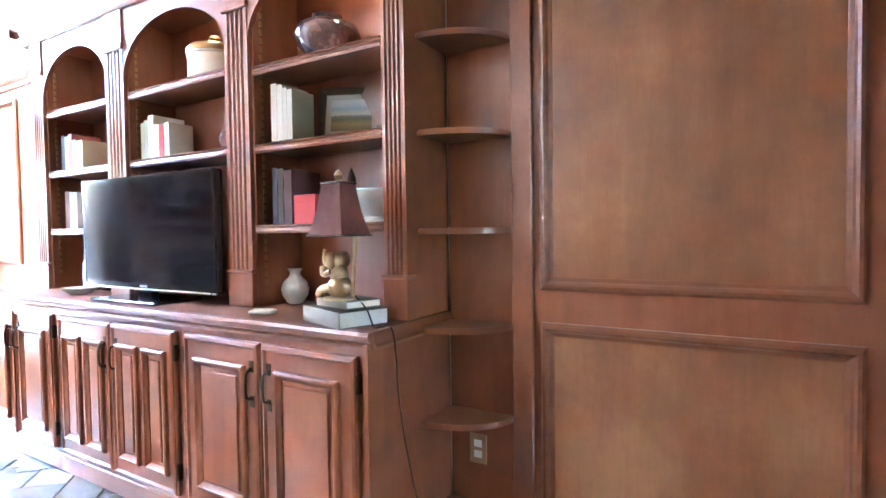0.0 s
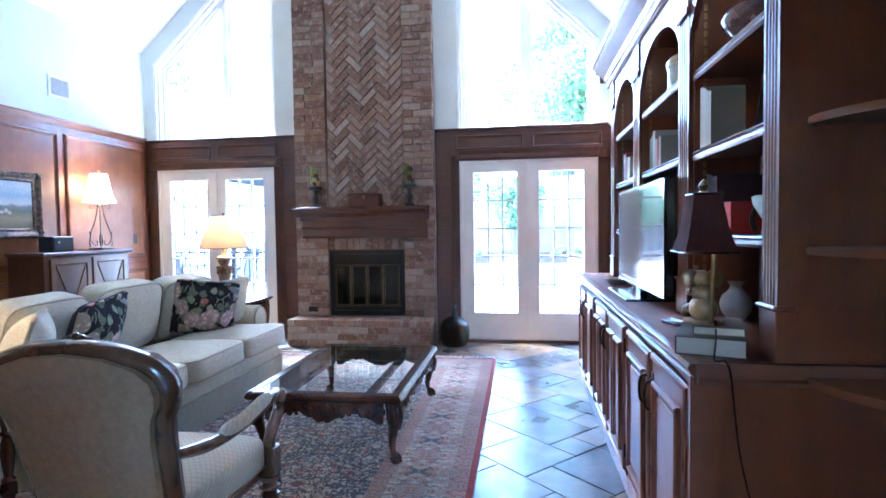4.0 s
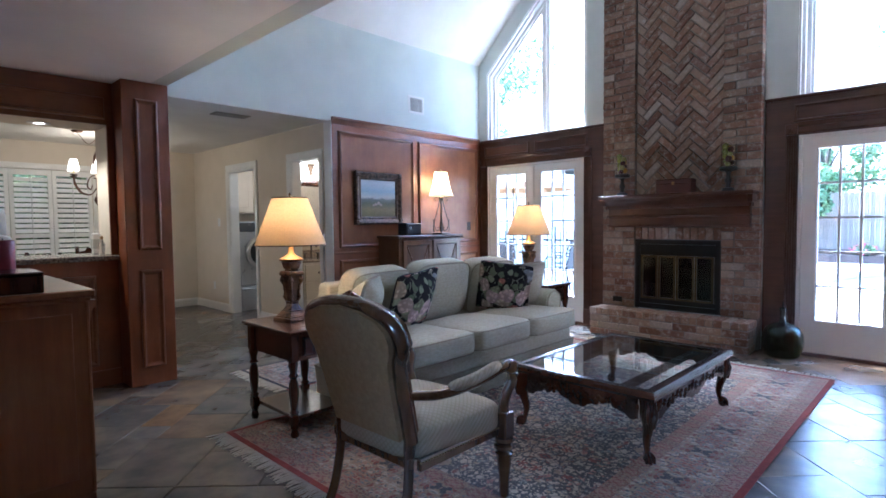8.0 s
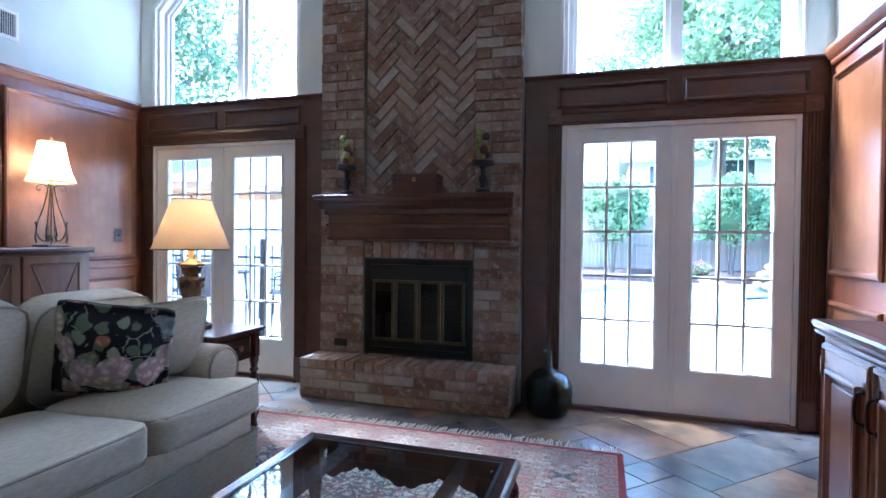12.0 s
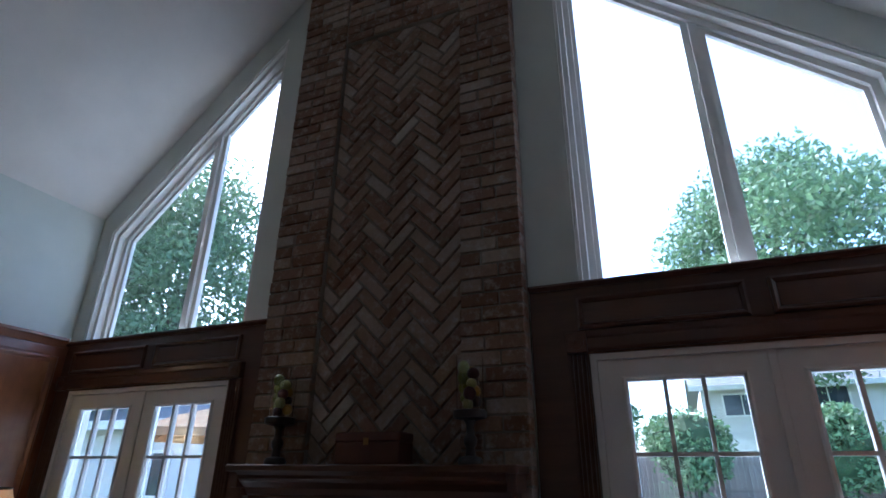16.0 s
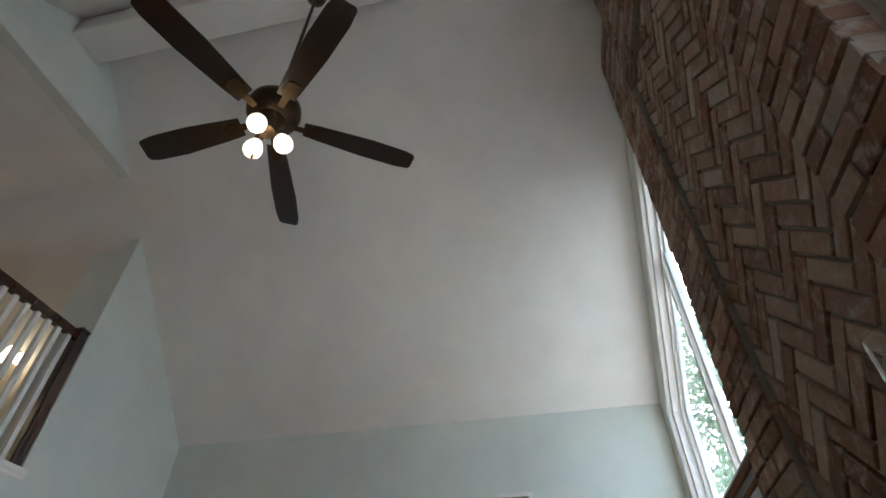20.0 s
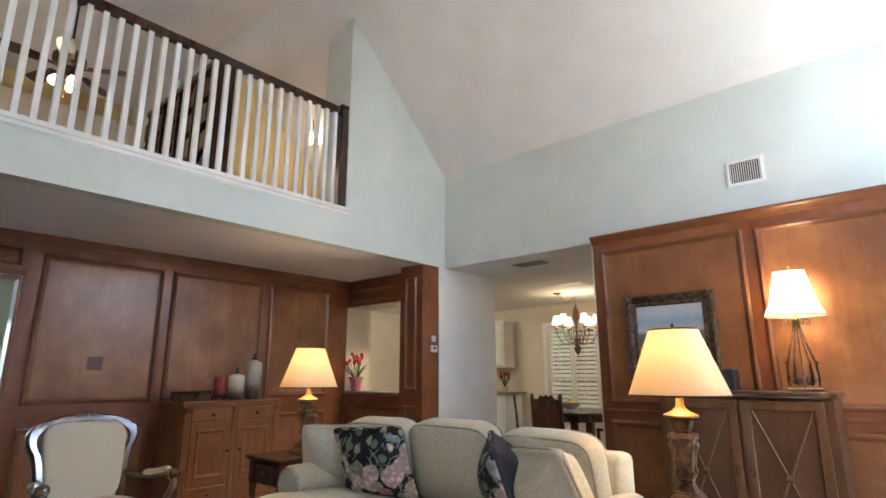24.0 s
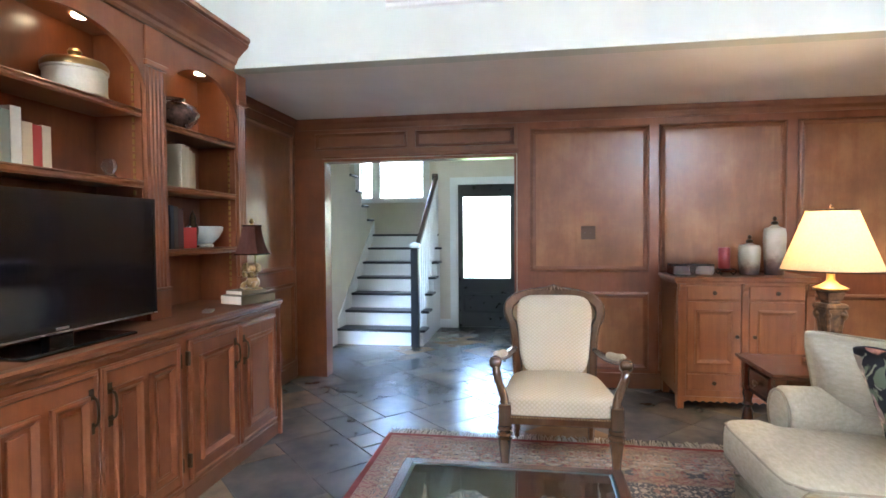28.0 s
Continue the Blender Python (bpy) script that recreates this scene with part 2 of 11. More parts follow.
def slate_material():
    m, nt, p = _base("slate")
    vec = _coords(nt, world_space=True)
    info = nt.nodes.new("ShaderNodeObjectInfo")
    geo = nt.nodes.new("ShaderNodeNewGeometry")
    rnd = nt.nodes.new("ShaderNodeMath")
    rnd.operation = "ADD"
    nt.links.new(info.outputs["Random"], rnd.inputs[0])
    nt.links.new(geo.outputs["Random Per Island"], rnd.inputs[1])
    fr = nt.nodes.new("ShaderNodeMath")
    fr.operation = "FRACT"
    nt.links.new(rnd.outputs[0], fr.inputs[0])
    tone = _ramp(nt, [(0.0, (0.09, 0.096, 0.11)), (0.25, (0.13, 0.135, 0.145)), (0.5, (0.165, 0.168, 0.17)), (0.66, (0.185, 0.16, 0.145)), (0.78, (0.25, 0.175, 0.105)), (0.86, (0.12, 0.132, 0.138)), (1.0, (0.20, 0.21, 0.215))])
    nt.links.new(fr.outputs[0], tone.inputs[0])
    big, fine = _noise(nt, vec, 4.5, 5), _noise(nt, vec, 11, 3, 0.5)
    br = _ramp(nt, [(0.3, (0.55, 0.55, 0.58)), (0.75, (1.35, 1.2, 1.0))])
    nt.links.new(big.outputs[0], br.inputs[0])
    col = _mix(nt, "MULTIPLY", 1.0, tone.outputs[0], br.outputs[0])
    nt.links.new(col, p.inputs["Base Color"])
    p.inputs["Specular IOR Level"].default_value = 0.75
    p.inputs["Roughness"].default_value = 0.27
    _bump(nt, fine.outputs[0], 0.03, 0.004, p)
    MATS["slate"] = m
    return m


SLATE = slate_material()
GROUT = surface("dark_grout", (0.05, 0.048, 0.045), (0.09, 0.085, 0.08), 0.9, 9, 90, 0.3, 0.002)


# ---- mesh helpers ----
def mesh_of(bm, name, material, smooth=False):
    bmesh.ops.recalc_face_normals(bm, faces=bm.faces)
    me = bpy.data.meshes.new(name)
    bm.to_mesh(me)
    bm.free()
    if material:
        me.materials.append(material)
    if smooth:
        me.polygons.foreach_set("use_smooth", [True] * len(me.polygons))
        try:
            me.set_sharp_from_angle(angle=radians(smooth if smooth > 1 else 40))
        except AttributeError:
            pass
    return me


def part(name, bm, material, parent=None, label="", smooth=False):
    ob = new(name, mesh_of(bm, name, material, smooth))
    if parent is not None:
        ob.parent = parent
    if label:
        tagged(ob, label)
    return ob


def thing(name, label, category, m=None, group="", kind=""):
    ob = new(name)
    ob.empty_display_size = 0.1
    if m is not None:
        ob.matrix_world = m
    return tagged(ob, label, category, group, kind)


def setting(name, bm, material, label="", smooth=False):
    ob = part(name, bm, material, None, label, smooth)
    return tagged(ob, label, "", "", "structure")


def box(x0, x1, y0, y1, z0, z1, bevel=0.0, bm=None, seg=1):
    own = bm is None or bevel > 0
    b = bmesh.new() if own else bm
    vs = [b.verts.new(p) for p in ((x0, y0, z0), (x1, y0, z0), (x1, y1, z0), (x0, y1, z0), (x0, y0, z1), (x1, y0, z1), (x1, y1, z1), (x0, y1, z1))]
    for f in ((3, 2, 1, 0), (4, 5, 6, 7), (0, 1, 5, 4), (1, 2, 6, 5), (2, 3, 7, 6), (3, 0, 4, 7)):
        b.faces.new([vs[i] for i in f])
    if bevel > 0:
        bmesh.ops.bevel(b, geom=b.edges[:], offset=bevel, segments=seg, affect="EDGES", profile=0.5)
    if bm is not None and own:
        join(bm, b)
        return bm
    return b


def join(bm, other, m=None):
    """Adds the mesh of other to bm."""
    if m is not None:
        other.transform(m)
    table = {v: bm.verts.new(v.co) for v in other.verts}
    for f in other.faces:
        try:
            bm.faces.new([table[v] for v in f.verts])
        except ValueError:
            pass
    other.free()
    return bm


def lathe(profile, seg=20, bm=None, centre=(0, 0), m=None):
    """A turned body from (radius, z) pairs, bottom to top."""
    b = bmesh.new()
    rings = []
    for r, z in profile:
        if r < 1e-5:
            rings.append([b.verts.new((centre[0], centre[1], z))])
        else:
            rings.append([b.verts.new((centre[0] + r * math.cos(2 * math.pi * k / seg), centre[1] + r * math.sin(2 * math.pi * k / seg), z)) for k in range(seg)])
    for lo, hi in zip(rings, rings[1:]):
        for k in range(seg):
            q = [lo[k % len(lo)], lo[(k + 1) % len(lo)], hi[(k + 1) % len(hi)], hi[k % len(hi)]]
            q = list(dict.fromkeys(q))
            if len(q) > 2:
                b.faces.new(q)
    if len(rings[0]) > 1:
        b.faces.new(rings[0][::-1])
    if len(rings[-1]) > 1:
        b.faces.new(rings[-1])
    if m is not None:
        b.transform(m)
    return join(bm, b) if bm is not None else b


def prism(outline, axis, lo, hi, bm=None, bevel=0.0):
    """A flat outline pushed along an axis. Outline pairs are (y,z) for x, (x,z) for y, (x,y) for z."""
    b = bmesh.new()

    def at(p, d):
        return {"x": (d, p[0], p[1]), "y": (p[0], d, p[1]), "z": (p[0], p[1], d)}[axis]

    a = [b.verts.new(at(p, lo)) for p in outline]
    c = [b.verts.new(at(p, hi)) for p in outline]
    n = len(outline)
    b.faces.new(a)
    b.faces.new(c[::-1])
    for k in range(n):
        b.faces.new((a[k], a[(k + 1) % n], c[(k + 1) % n], c[k]))
    if bevel:
        bmesh.ops.bevel(b, geom=b.edges[:], offset=bevel, segments=1, affect="EDGES")
    return join(bm, b) if bm is not None else b


def tube(points, radius, seg=8, bm=None, taper=None, closed=False):
    """A round bar along points."""
    b = bmesh.new()
    pts = [Vector(p) for p in points]
    n = len(pts)
    rings = []
    side = None
    for i, p in enumerate(pts):
        d = (pts[(i + 1) % n if closed else min(i + 1, n - 1)] - pts[i - 1 if closed else max(i - 1, 0)]).normalized()
        if side is None:
            side = d.orthogonal().normalized()
        side = (side - d * side.dot(d)).normalized()
        up = d.cross(side)
        r = radius if taper is None else radius * taper[min(i, len(taper) - 1)]
        rings.append([b.verts.new(p + r * (math.cos(2 * math.pi * k / seg) * side + math.sin(2 * math.pi * k / seg) * up)) for k in range(seg)])
    pairs = list(zip(rings, rings[1:])) + ([(rings[-1], rings[0])] if closed else [])
    for lo, hi in pairs:
        for k in range(seg):
            b.faces.new((lo[k], lo[(k + 1) % seg], hi[(k + 1) % seg], hi[k]))
    if not closed:
        b.faces.new(rings[0][::-1])
        b.faces.new(rings[-1])
    return join(bm, b) if bm is not None else b


def smooth_path(points, n=6):
    """Catmull-Rom through points."""
    p = [Vector(q) for q in points]
    p = [2 * p[0] - p[1]] + p + [2 * p[-1] - p[-2]]
    out = []
    for i in range(1, len(p) - 2):
        for k in range(n):
            t = k / n
            out.append(0.5 * (2 * p[i] + (p[i + 1] - p[i - 1]) * t + (2 * p[i - 1] - 5 * p[i] + 4 * p[i + 1] - p[i + 2]) * t * t + (3 * p[i] - p[i - 1] - 3 * p[i + 1] + p[i + 2]) * t ** 3))
    out.append(p[-2])
    return out


def on_wall(axis, at, sign):
    """Maps (along, up, out) of a wall to the world."""
    if axis == "x":
        return lambda a, v, w: (at + sign * w, a, v)
    return lambda a, v, w: (a, at + sign * w, v)


def wbox(P, a0, a1, v0, v1, w0, w1, bm=None, bevel=0.0):
    p, q = P(a0, v0, w0), P(a1, v1, w1)
    lo, hi = [min(*c) for c in zip(p, q)], [max(*c) for c in zip(p, q)]
    return box(lo[0], hi[0], lo[1], hi[1], lo[2], hi[2], bevel, bm)


def moulding(P, a0, a1, v0, v1, profile, bm=None):
    """A mitred frame round a rectangle; profile pairs are (inset, out), closed."""
    b = bm or bmesh.new()
    rings = [[b.verts.new(P(x, y, w)) for x, y in ((a0 + i, v0 + i), (a1 - i, v0 + i), (a1 - i, v1 - i), (a0 + i, v1 - i))] for i, w in profile]
    n = len(rings)
    for k in range(n):
        lo, hi = rings[k], rings[(k + 1) % n]
        for c in range(4):
            b.faces.new((lo[c], lo[(c + 1) % 4], hi[(c + 1) % 4], hi[c]))
    return b


OGEE = [(0, 0.0), (0, 0.012), (0.010, 0.022), (0.020, 0.024), (0.028, 0.018), (0.034, 0.010), (0.046, 0.006), (0.052, 0.0)]


def run(P, a0, a1, profile, bm=None, vertical=False):
    """A straight moulding; profile pairs are (up, out) for a level run, or (along, out) for an upright one."""
    b = bmesh.new()
    ends = []
    for a in (a0, a1):
        ends.append([b.verts.new(P(u, a, w) if vertical else P(a, u, w)) for u, w in profile])
    n = len(profile)
    for k in range(n):
        b.faces.new((ends[0][k], ends[0][(k + 1) % n], ends[1][(k + 1) % n], ends[1][k]))
    b.faces.new(ends[0][::-1])
    b.faces.new(ends[1])
    return join(bm, b) if bm is not None else b

# ---- plan ----
XW, XE, YN, YS = -5.70, 0.15, 2.14, -3.40     # faces of the four panelled walls
XL = -1.40                                    # face of the loft front
YC, EAVE, SLOPE = -0.635, 3.50, 0.97          # ridge line, eave height, roof slope
LOW = 2.40                                    # low ceilings
TRIM = 2.40                                   # top of the wainscot on the fireplace wall


def roof(y):
    return EAVE + SLOPE * min(y - YS, 2 * YC - YS - y)


RIDGE = roof(YC)
WIN_L, WIN_R = (-3.28, -1.72), (0.45, 2.01)
DOOR_L, DOOR_R = (-3.26, -1.74), (0.47, 1.99)


def build_shell():
    # fireplace wall with two doors and two raked windows
    b = bmesh.new()
    x0, x1 = -5.90, XW - 0.02
    for lo, hi in ((-3.60, DOOR_L[0]), (DOOR_L[1], -1.06), (-0.155, DOOR_R[0]), (DOOR_R[1], 2.36)):
        box(x0, x1, lo, hi, -0.1, 2.05, bm=b)
    box(x0, x1, -1.06, -0.155, -0.1, 0.295, bm=b)
    box(x0, x1, -1.06, -0.155, 1.065, 2.05, bm=b)
    box(x0, x1, -3.60, 2.36, 2.05, TRIM - 0.01, bm=b)
    lift = 0.28
    for (a, c), outer in ((WIN_L, -3.60), (WIN_R, 2.36)):
        near = a if outer < a else c
        prism([(outer, TRIM - 0.01), (near, TRIM - 0.01), (near, roof(near)), (outer, roof(near) - abs(outer - near) * SLOPE)], "x", x0, x1, b)
        prism([(a, roof(a) - lift), (c, roof(c) - lift), (c, roof(c)), (a, roof(a))], "x", x0, x1, b)
    prism([(WIN_L[1], TRIM - 0.01), (WIN_R[0], TRIM - 0.01), (WIN_R[0], roof(WIN_R[0])), (YC, RIDGE), (WIN_L[1], roof(WIN_L[1]))], "x", x0, x1, b)
    setting("wall_west", b, PAINT_WALL, "pale grey-green painted gable wall with raked windows")
    # bookcase wall
    b = box(-5.94, 0.27, YN + 0.02, YN + 0.22, -0.1, EAVE + 0.2)
    setting("wall_north", b, PAINT_WALL, "pale grey-green painted wall above the bookcase")
    # painting wall and the header over the passage
    b = box(-5.94, -3.20, YS - 0.14, YS - 0.02, -0.1, EAVE + 0.05)
    box(-3.20, XL + 0.12, YS - 0.14, YS - 0.02, LOW + 0.003, EAVE + 0.05, bm=b)
    setting("wall_south", b, PAINT_WALL, "pale grey-green painted wall over the passage")
    # loft front with its opening
    b = bmesh.new()
    o0, o1, oz = -2.00, 0.80, 5.25
    box(XL, XL + 0.12, YS - 0.02, YN + 0.02, LOW, 2.76, bm=b)
    prism([(YS - 0.02, 2.76), (o0, 2.76), (o0, roof(o0)), (YS - 0.02, EAVE)], "x", XL, XL + 0.12, b)
    prism([(o1, 2.76), (YN + 0.02, 2.76), (YN + 0.02, EAVE), (o1, roof(o1))], "x", XL, XL + 0.12, b)
    yy = YS + (oz - EAVE) / SLOPE
    prism([(yy, oz), (2 * YC - yy, oz), (YC, RIDGE)], "x", XL, XL + 0.12, b)
    setting("wall_loft", b, PAINT_WALL, "pale grey-green painted loft front with a railed opening")
    # white return wall beside the passage
    b = box(XL, XL + 0.12, -4.35, -3.32, -0.1, LOW)
    setting("wall_return", b, PAINT_TRIM, "pale painted return wall beside the passage")
    # panelled wall with the doorway to the front hall
    b = bmesh.new()
    box(XE + 0.02, XE + 0.13, -3.70, 0.08, -0.1, LOW, bm=b)
    box(XE + 0.02, XE + 0.13, 0.08, 1.865, 2.03, LOW, bm=b)
    box(XE + 0.02, XE + 0.13, 1.865, YN + 0.02, -0.1, LOW, bm=b)
    setting("wall_east", b, PAINT_WARM, "wall behind the wood panelling at the front hall")
    # pass-through wall
    b = bmesh.new()
    box(-1.06, 0.17, -3.52, -3.31, -0.1, 0.998, bm=b)
    box(-1.06, 0.17, -3.70, -3.31, 2.09, LOW, bm=b)
    box(-1.278, -1.062, -3.72, -3.31, -0.1, LOW, bm=b)
    setting("wall_bar", b, PAINT_WARM, "half wall and header of the kitchen pass-through")
    # ceilings
    b = bmesh.new()
    for s in (-1, 1):
        ye = YS - 0.14 if s < 0 else 2 * YC - YS + 0.25
        zz = roof(ye)
        prism([(ye, zz), (YC, RIDGE), (YC, RIDGE + 0.15), (ye, zz + 0.15)], "x", -5.94, 3.4, b)
    setting("ceiling_vault", b, PAINT_CEIL, "white textured vaulted ceiling")
    b = box(-5.715, XL - 0.002, YC - 0.15, YC + 0.15, RIDGE - 0.38, RIDGE - 0.13, 0.01)
    setting("ridge_beam", b, PAINT_CEIL, "white boxed ridge beam under the vault")
    b = box(XL + 0.121, XE + 0.13, YS - 0.02, 2.36, LOW + 0.004, 2.70)
    box(XL + 0.121, XE + 0.02, -3.30, YN + 0.02, LOW, LOW + 0.004, bm=b)
    setting("ceiling_soffit", b, PAINT_CEIL_BOUNCE, "white ceiling under the loft")
    b = box(-3.32, 3.2, -7.6, YS - 0.14, LOW, LOW + 0.1)
    box(-3.198, XL, YS - 0.14, YS - 0.02, LOW - 0.004, LOW + 0.002, bm=b)
    setting("ceiling_kitchen", b, PAINT_CEIL, "white low ceiling over the kitchen and passage")
    # floor bed
    setting("floor", box(-5.94, 5.2, -7.7, 3.4, -0.12, -0.012), GROUT, "dark grout bed under the slate tiles")


def build_south_rooms():
    b = bmesh.new()
    x0, x1 = -3.32, -3.20
    doors = ((-5.95, -5.20), (-4.26, -3.66))
    edges = [-7.3] + [e for d in doors for e in d] + [YS - 0.14]
    for lo, hi in zip(edges[::2], edges[1::2]):
        box(x0, x1, lo, hi, -0.1, LOW, bm=b)
    for lo, hi in doors:
        box(x0, x1, lo, hi, 2.03, LOW, bm=b)
    setting("wall_hall", b, PAINT_WARM, "cream painted passage wall with two doorways")
    b = bmesh.new()
    xs = [-3.32, -2.62, -1.98, -1.80, -0.42, 3.2]
    for lo, hi in zip(xs[::2], xs[1::2]):
        box(lo, hi, -7.36, -7.2, -0.1, LOW, bm=b)
    for lo, hi in zip(xs[1::2], xs[2::2]):
        box(lo, hi, -7.36, -7.2, -0.1, 0.40 if lo < -2 else 0.62, bm=b)
        box(lo, hi, -7.36, -7.2, 2.03, LOW, bm=b)
    setting("wall_nook", b, PAINT_WARM, "cream painted breakfast nook wall with shuttered windows")
    b = box(2.4, 2.52, -7.36, -3.2, -0.1, LOW)
    box(0.28, 2.52, -3.30, -3.18, -0.1, LOW, bm=b)
    setting("wall_kitchen", b, PAINT_WARM, "cream painted kitchen wall")
    b = box(-5.5, -3.32, -6.85, -6.75, -0.1, LOW)
    box(-5.5, -3.32, -4.9, -4.8, -0.1, LOW, bm=b)
    box(-5.5, -3.32, -3.6, -3.545, -0.1, LOW, bm=b)
    box(-5.5, -5.4, -6.85, -3.5, -0.1, LOW, bm=b)
    box(-5.5, -3.32, -6.85, -3.5, LOW, LOW + 0.1, bm=b)
    setting("wall_utility", b, PAINT_WARM, "cream painted walls of the laundry and powder room")


def build_front_hall():
    b = bmesh.new()
    x0, x1 = 2.90, 3.05
    box(x0, x1, -1.5, 0.12, -0.1, 4.8, bm=b)
    box(x0, x1, 0.12, 0.98, 2.03, 2.40, bm=b)
    box(x0, x1, 0.12, 0.98, 2.60, 4.8, bm=b)
    box(x0, x1, 0.98, 1.24, -0.1, 4.8, bm=b)
    box(x1, 4.3, 1.14, 1.24, -0.1, 4.8, bm=b)
    # landing wall with a wide window
    box(4.3, 4.42, 1.14, 3.4, -0.1, 1.92, bm=b)
    box(4.3, 4.42, 1.14, 3.4, 2.72, 4.8, bm=b)
    box(4.3, 4.42, 1.14, 1.70, 1.92, 2.72, bm=b)
    box(4.3, 4.42, 2.85, 3.4, 1.92, 2.72, bm=b)
    box(0.28, 4.42, 3.3, 3.4, -0.1, 4.8, bm=b)
    box(0.28, 2.90, -1.62, -1.5, -0.1, 4.8, bm=b)
    # side of the return flight
    prism([(1.05, -0.1), (3.12, -0.1), (3.12, 1.33)] + [q for k in range(6) for q in ((3.12 - 0.25 * k, 1.52 + 0.19 * k), (2.87 - 0.25 * k, 1.52 + 0.19 * k))] + [(1.05, 2.47)], "y", 2.28, 2.36, b)
    setting("wall_front_hall", b, PAINT_WARM, "cream painted front hall walls")
    setting("ceiling_front_hall", box(0.28, 4.42, -1.62, 3.4, 2.80, 2.90), PAINT_CEIL, "white front hall ceiling")


build_shell()
build_south_rooms()
build_front_hall()

# ---- fireplace wall ----
PW = on_wall("x", XW, 1)
PS = on_wall("y", YS, 1)
PE = on_wall("x", XE, -1)
PN = on_wall("y", YN, -1)


def panelled(name, P, a0, a1, v0, v1, fields, material, label, back=0.018):
    """A boarded face with raised frame mouldings and recessed fields (a0, a1, v0, v1)."""
    root = tagged(part(name, wbox(P, a0, a1, v0, v1, -back, 0), material, None, label), label, "", "", "structure")
    for f in fields:
        part("panel_field", wbox(P, f[0] + 0.04, f[1] - 0.04, f[2] + 0.04, f[3] - 0.04, -0.001, 0.004), VENEER if material is CHERRY else material, root)
        part("panel_moulding", moulding(P, *f, OGEE), CHERRY_H if material is CHERRY else material, root)
    return root


def west_joinery():
    # boarding left and right of the chimney, with openings for the doors
    for k, (lo, hi, d) in enumerate(((YS, -1.445, DOOR_L), (0.195, YN, DOOR_R))):
        b = bmesh.new()
        wbox(PW, lo, d[0] - 0.002, 0, 2.05, -0.018, 0, b)
        wbox(PW, d[1] + 0.002, hi, 0, 2.05, -0.018, 0, b)
        wbox(PW, lo, hi, 2.05, TRIM, -0.018, 0, b)
        root = tagged(part("door_surround", b, MANTEL, None), "dark cherry-stained boarding and casing round french doors", "", "", "structure")
        mid = (d[0] + d[1]) / 2
        for a0, a1 in ((d[0] - 0.04, mid - 0.045), (mid + 0.045, d[1] + 0.04)):
            part("panel_moulding", moulding(PW, a0, a1, 2.17, 2.335, [(0, 0), (0, 0.014), (0.012, 0.02), (0.024, 0.012), (0.03, 0)]), MANTEL, root)
            part("panel_field", wbox(PW, a0 + 0.03, a1 - 0.03, 2.20, 2.305, -0.001, 0.004), MANTEL, root)
        # cap and lintel mouldings
        part("cap_rail", run(PW, lo, hi, [(2.385, 0), (2.385, 0.012), (2.395, 0.022), (2.40, 0.034), (2.412, 0.034), (2.412, 0)]), MANTEL, root)
        part("lintel_moulding", run(PW, d[0] - 0.10, d[1] + 0.10, [(2.06, 0), (2.06, 0.018), (2.075, 0.024), (2.12, 0.024), (2.13, 0.034), (2.15, 0.04), (2.155, 0)]), MANTEL, root)
        for a in (d[0] - 0.10, d[1] + 0.004):
            fl = bmesh.new()
            prof = [(a, 0.0), (a, 0.02)]
            for j in range(4):
                c = a + 0.012 + j * 0.020
                prof += [(c, 0.02), (c + 0.005, 0.011), (c + 0.010, 0.011), (c + 0.015, 0.02)]
            prof += [(a + 0.096, 0.02), (a + 0.096, 0.0)]
            run(PW, 0.20, 2.05, prof, fl, vertical=True)
            wbox(PW, a - 0.002, a + 0.098, 0.0, 0.20, 0, 0.028, fl, 0.004)
            part("fluted_casing", fl, MANTEL, root)
            rb = wbox(PW, a - 0.002, a + 0.098, 2.052, 2.152, 0.0, 0.043, None, 0.004)
            for r, w in ((0.038, 0.048), (0.026, 0.053), (0.012, 0.058)):
                b2 = lathe([(r, 0), (r, w - 0.04), (r * 0.7, w - 0.036)], 16, None, (0, 0), Matrix.Translation(PW(a + 0.048, 2.102, 0.04)) @ pose(0, 0, 0, 0, 90, 0))
                join(rb, b2)
            part("corner_block", rb, MANTEL, root, smooth=30)
    # low plinths
    for lo, hi in ((YS, DOOR_L[0] - 0.1), (DOOR_L[1] + 0.1, -1.445), (0.195, DOOR_R[0] - 0.1), (DOOR_R[1] + 0.1, YN)):
        if hi - lo > 0.03:
            setting("baseboard", wbox(PW, lo, hi, 0, 0.13, 0.0, 0.016, None, 0.003), MANTEL, "dark stained baseboard")


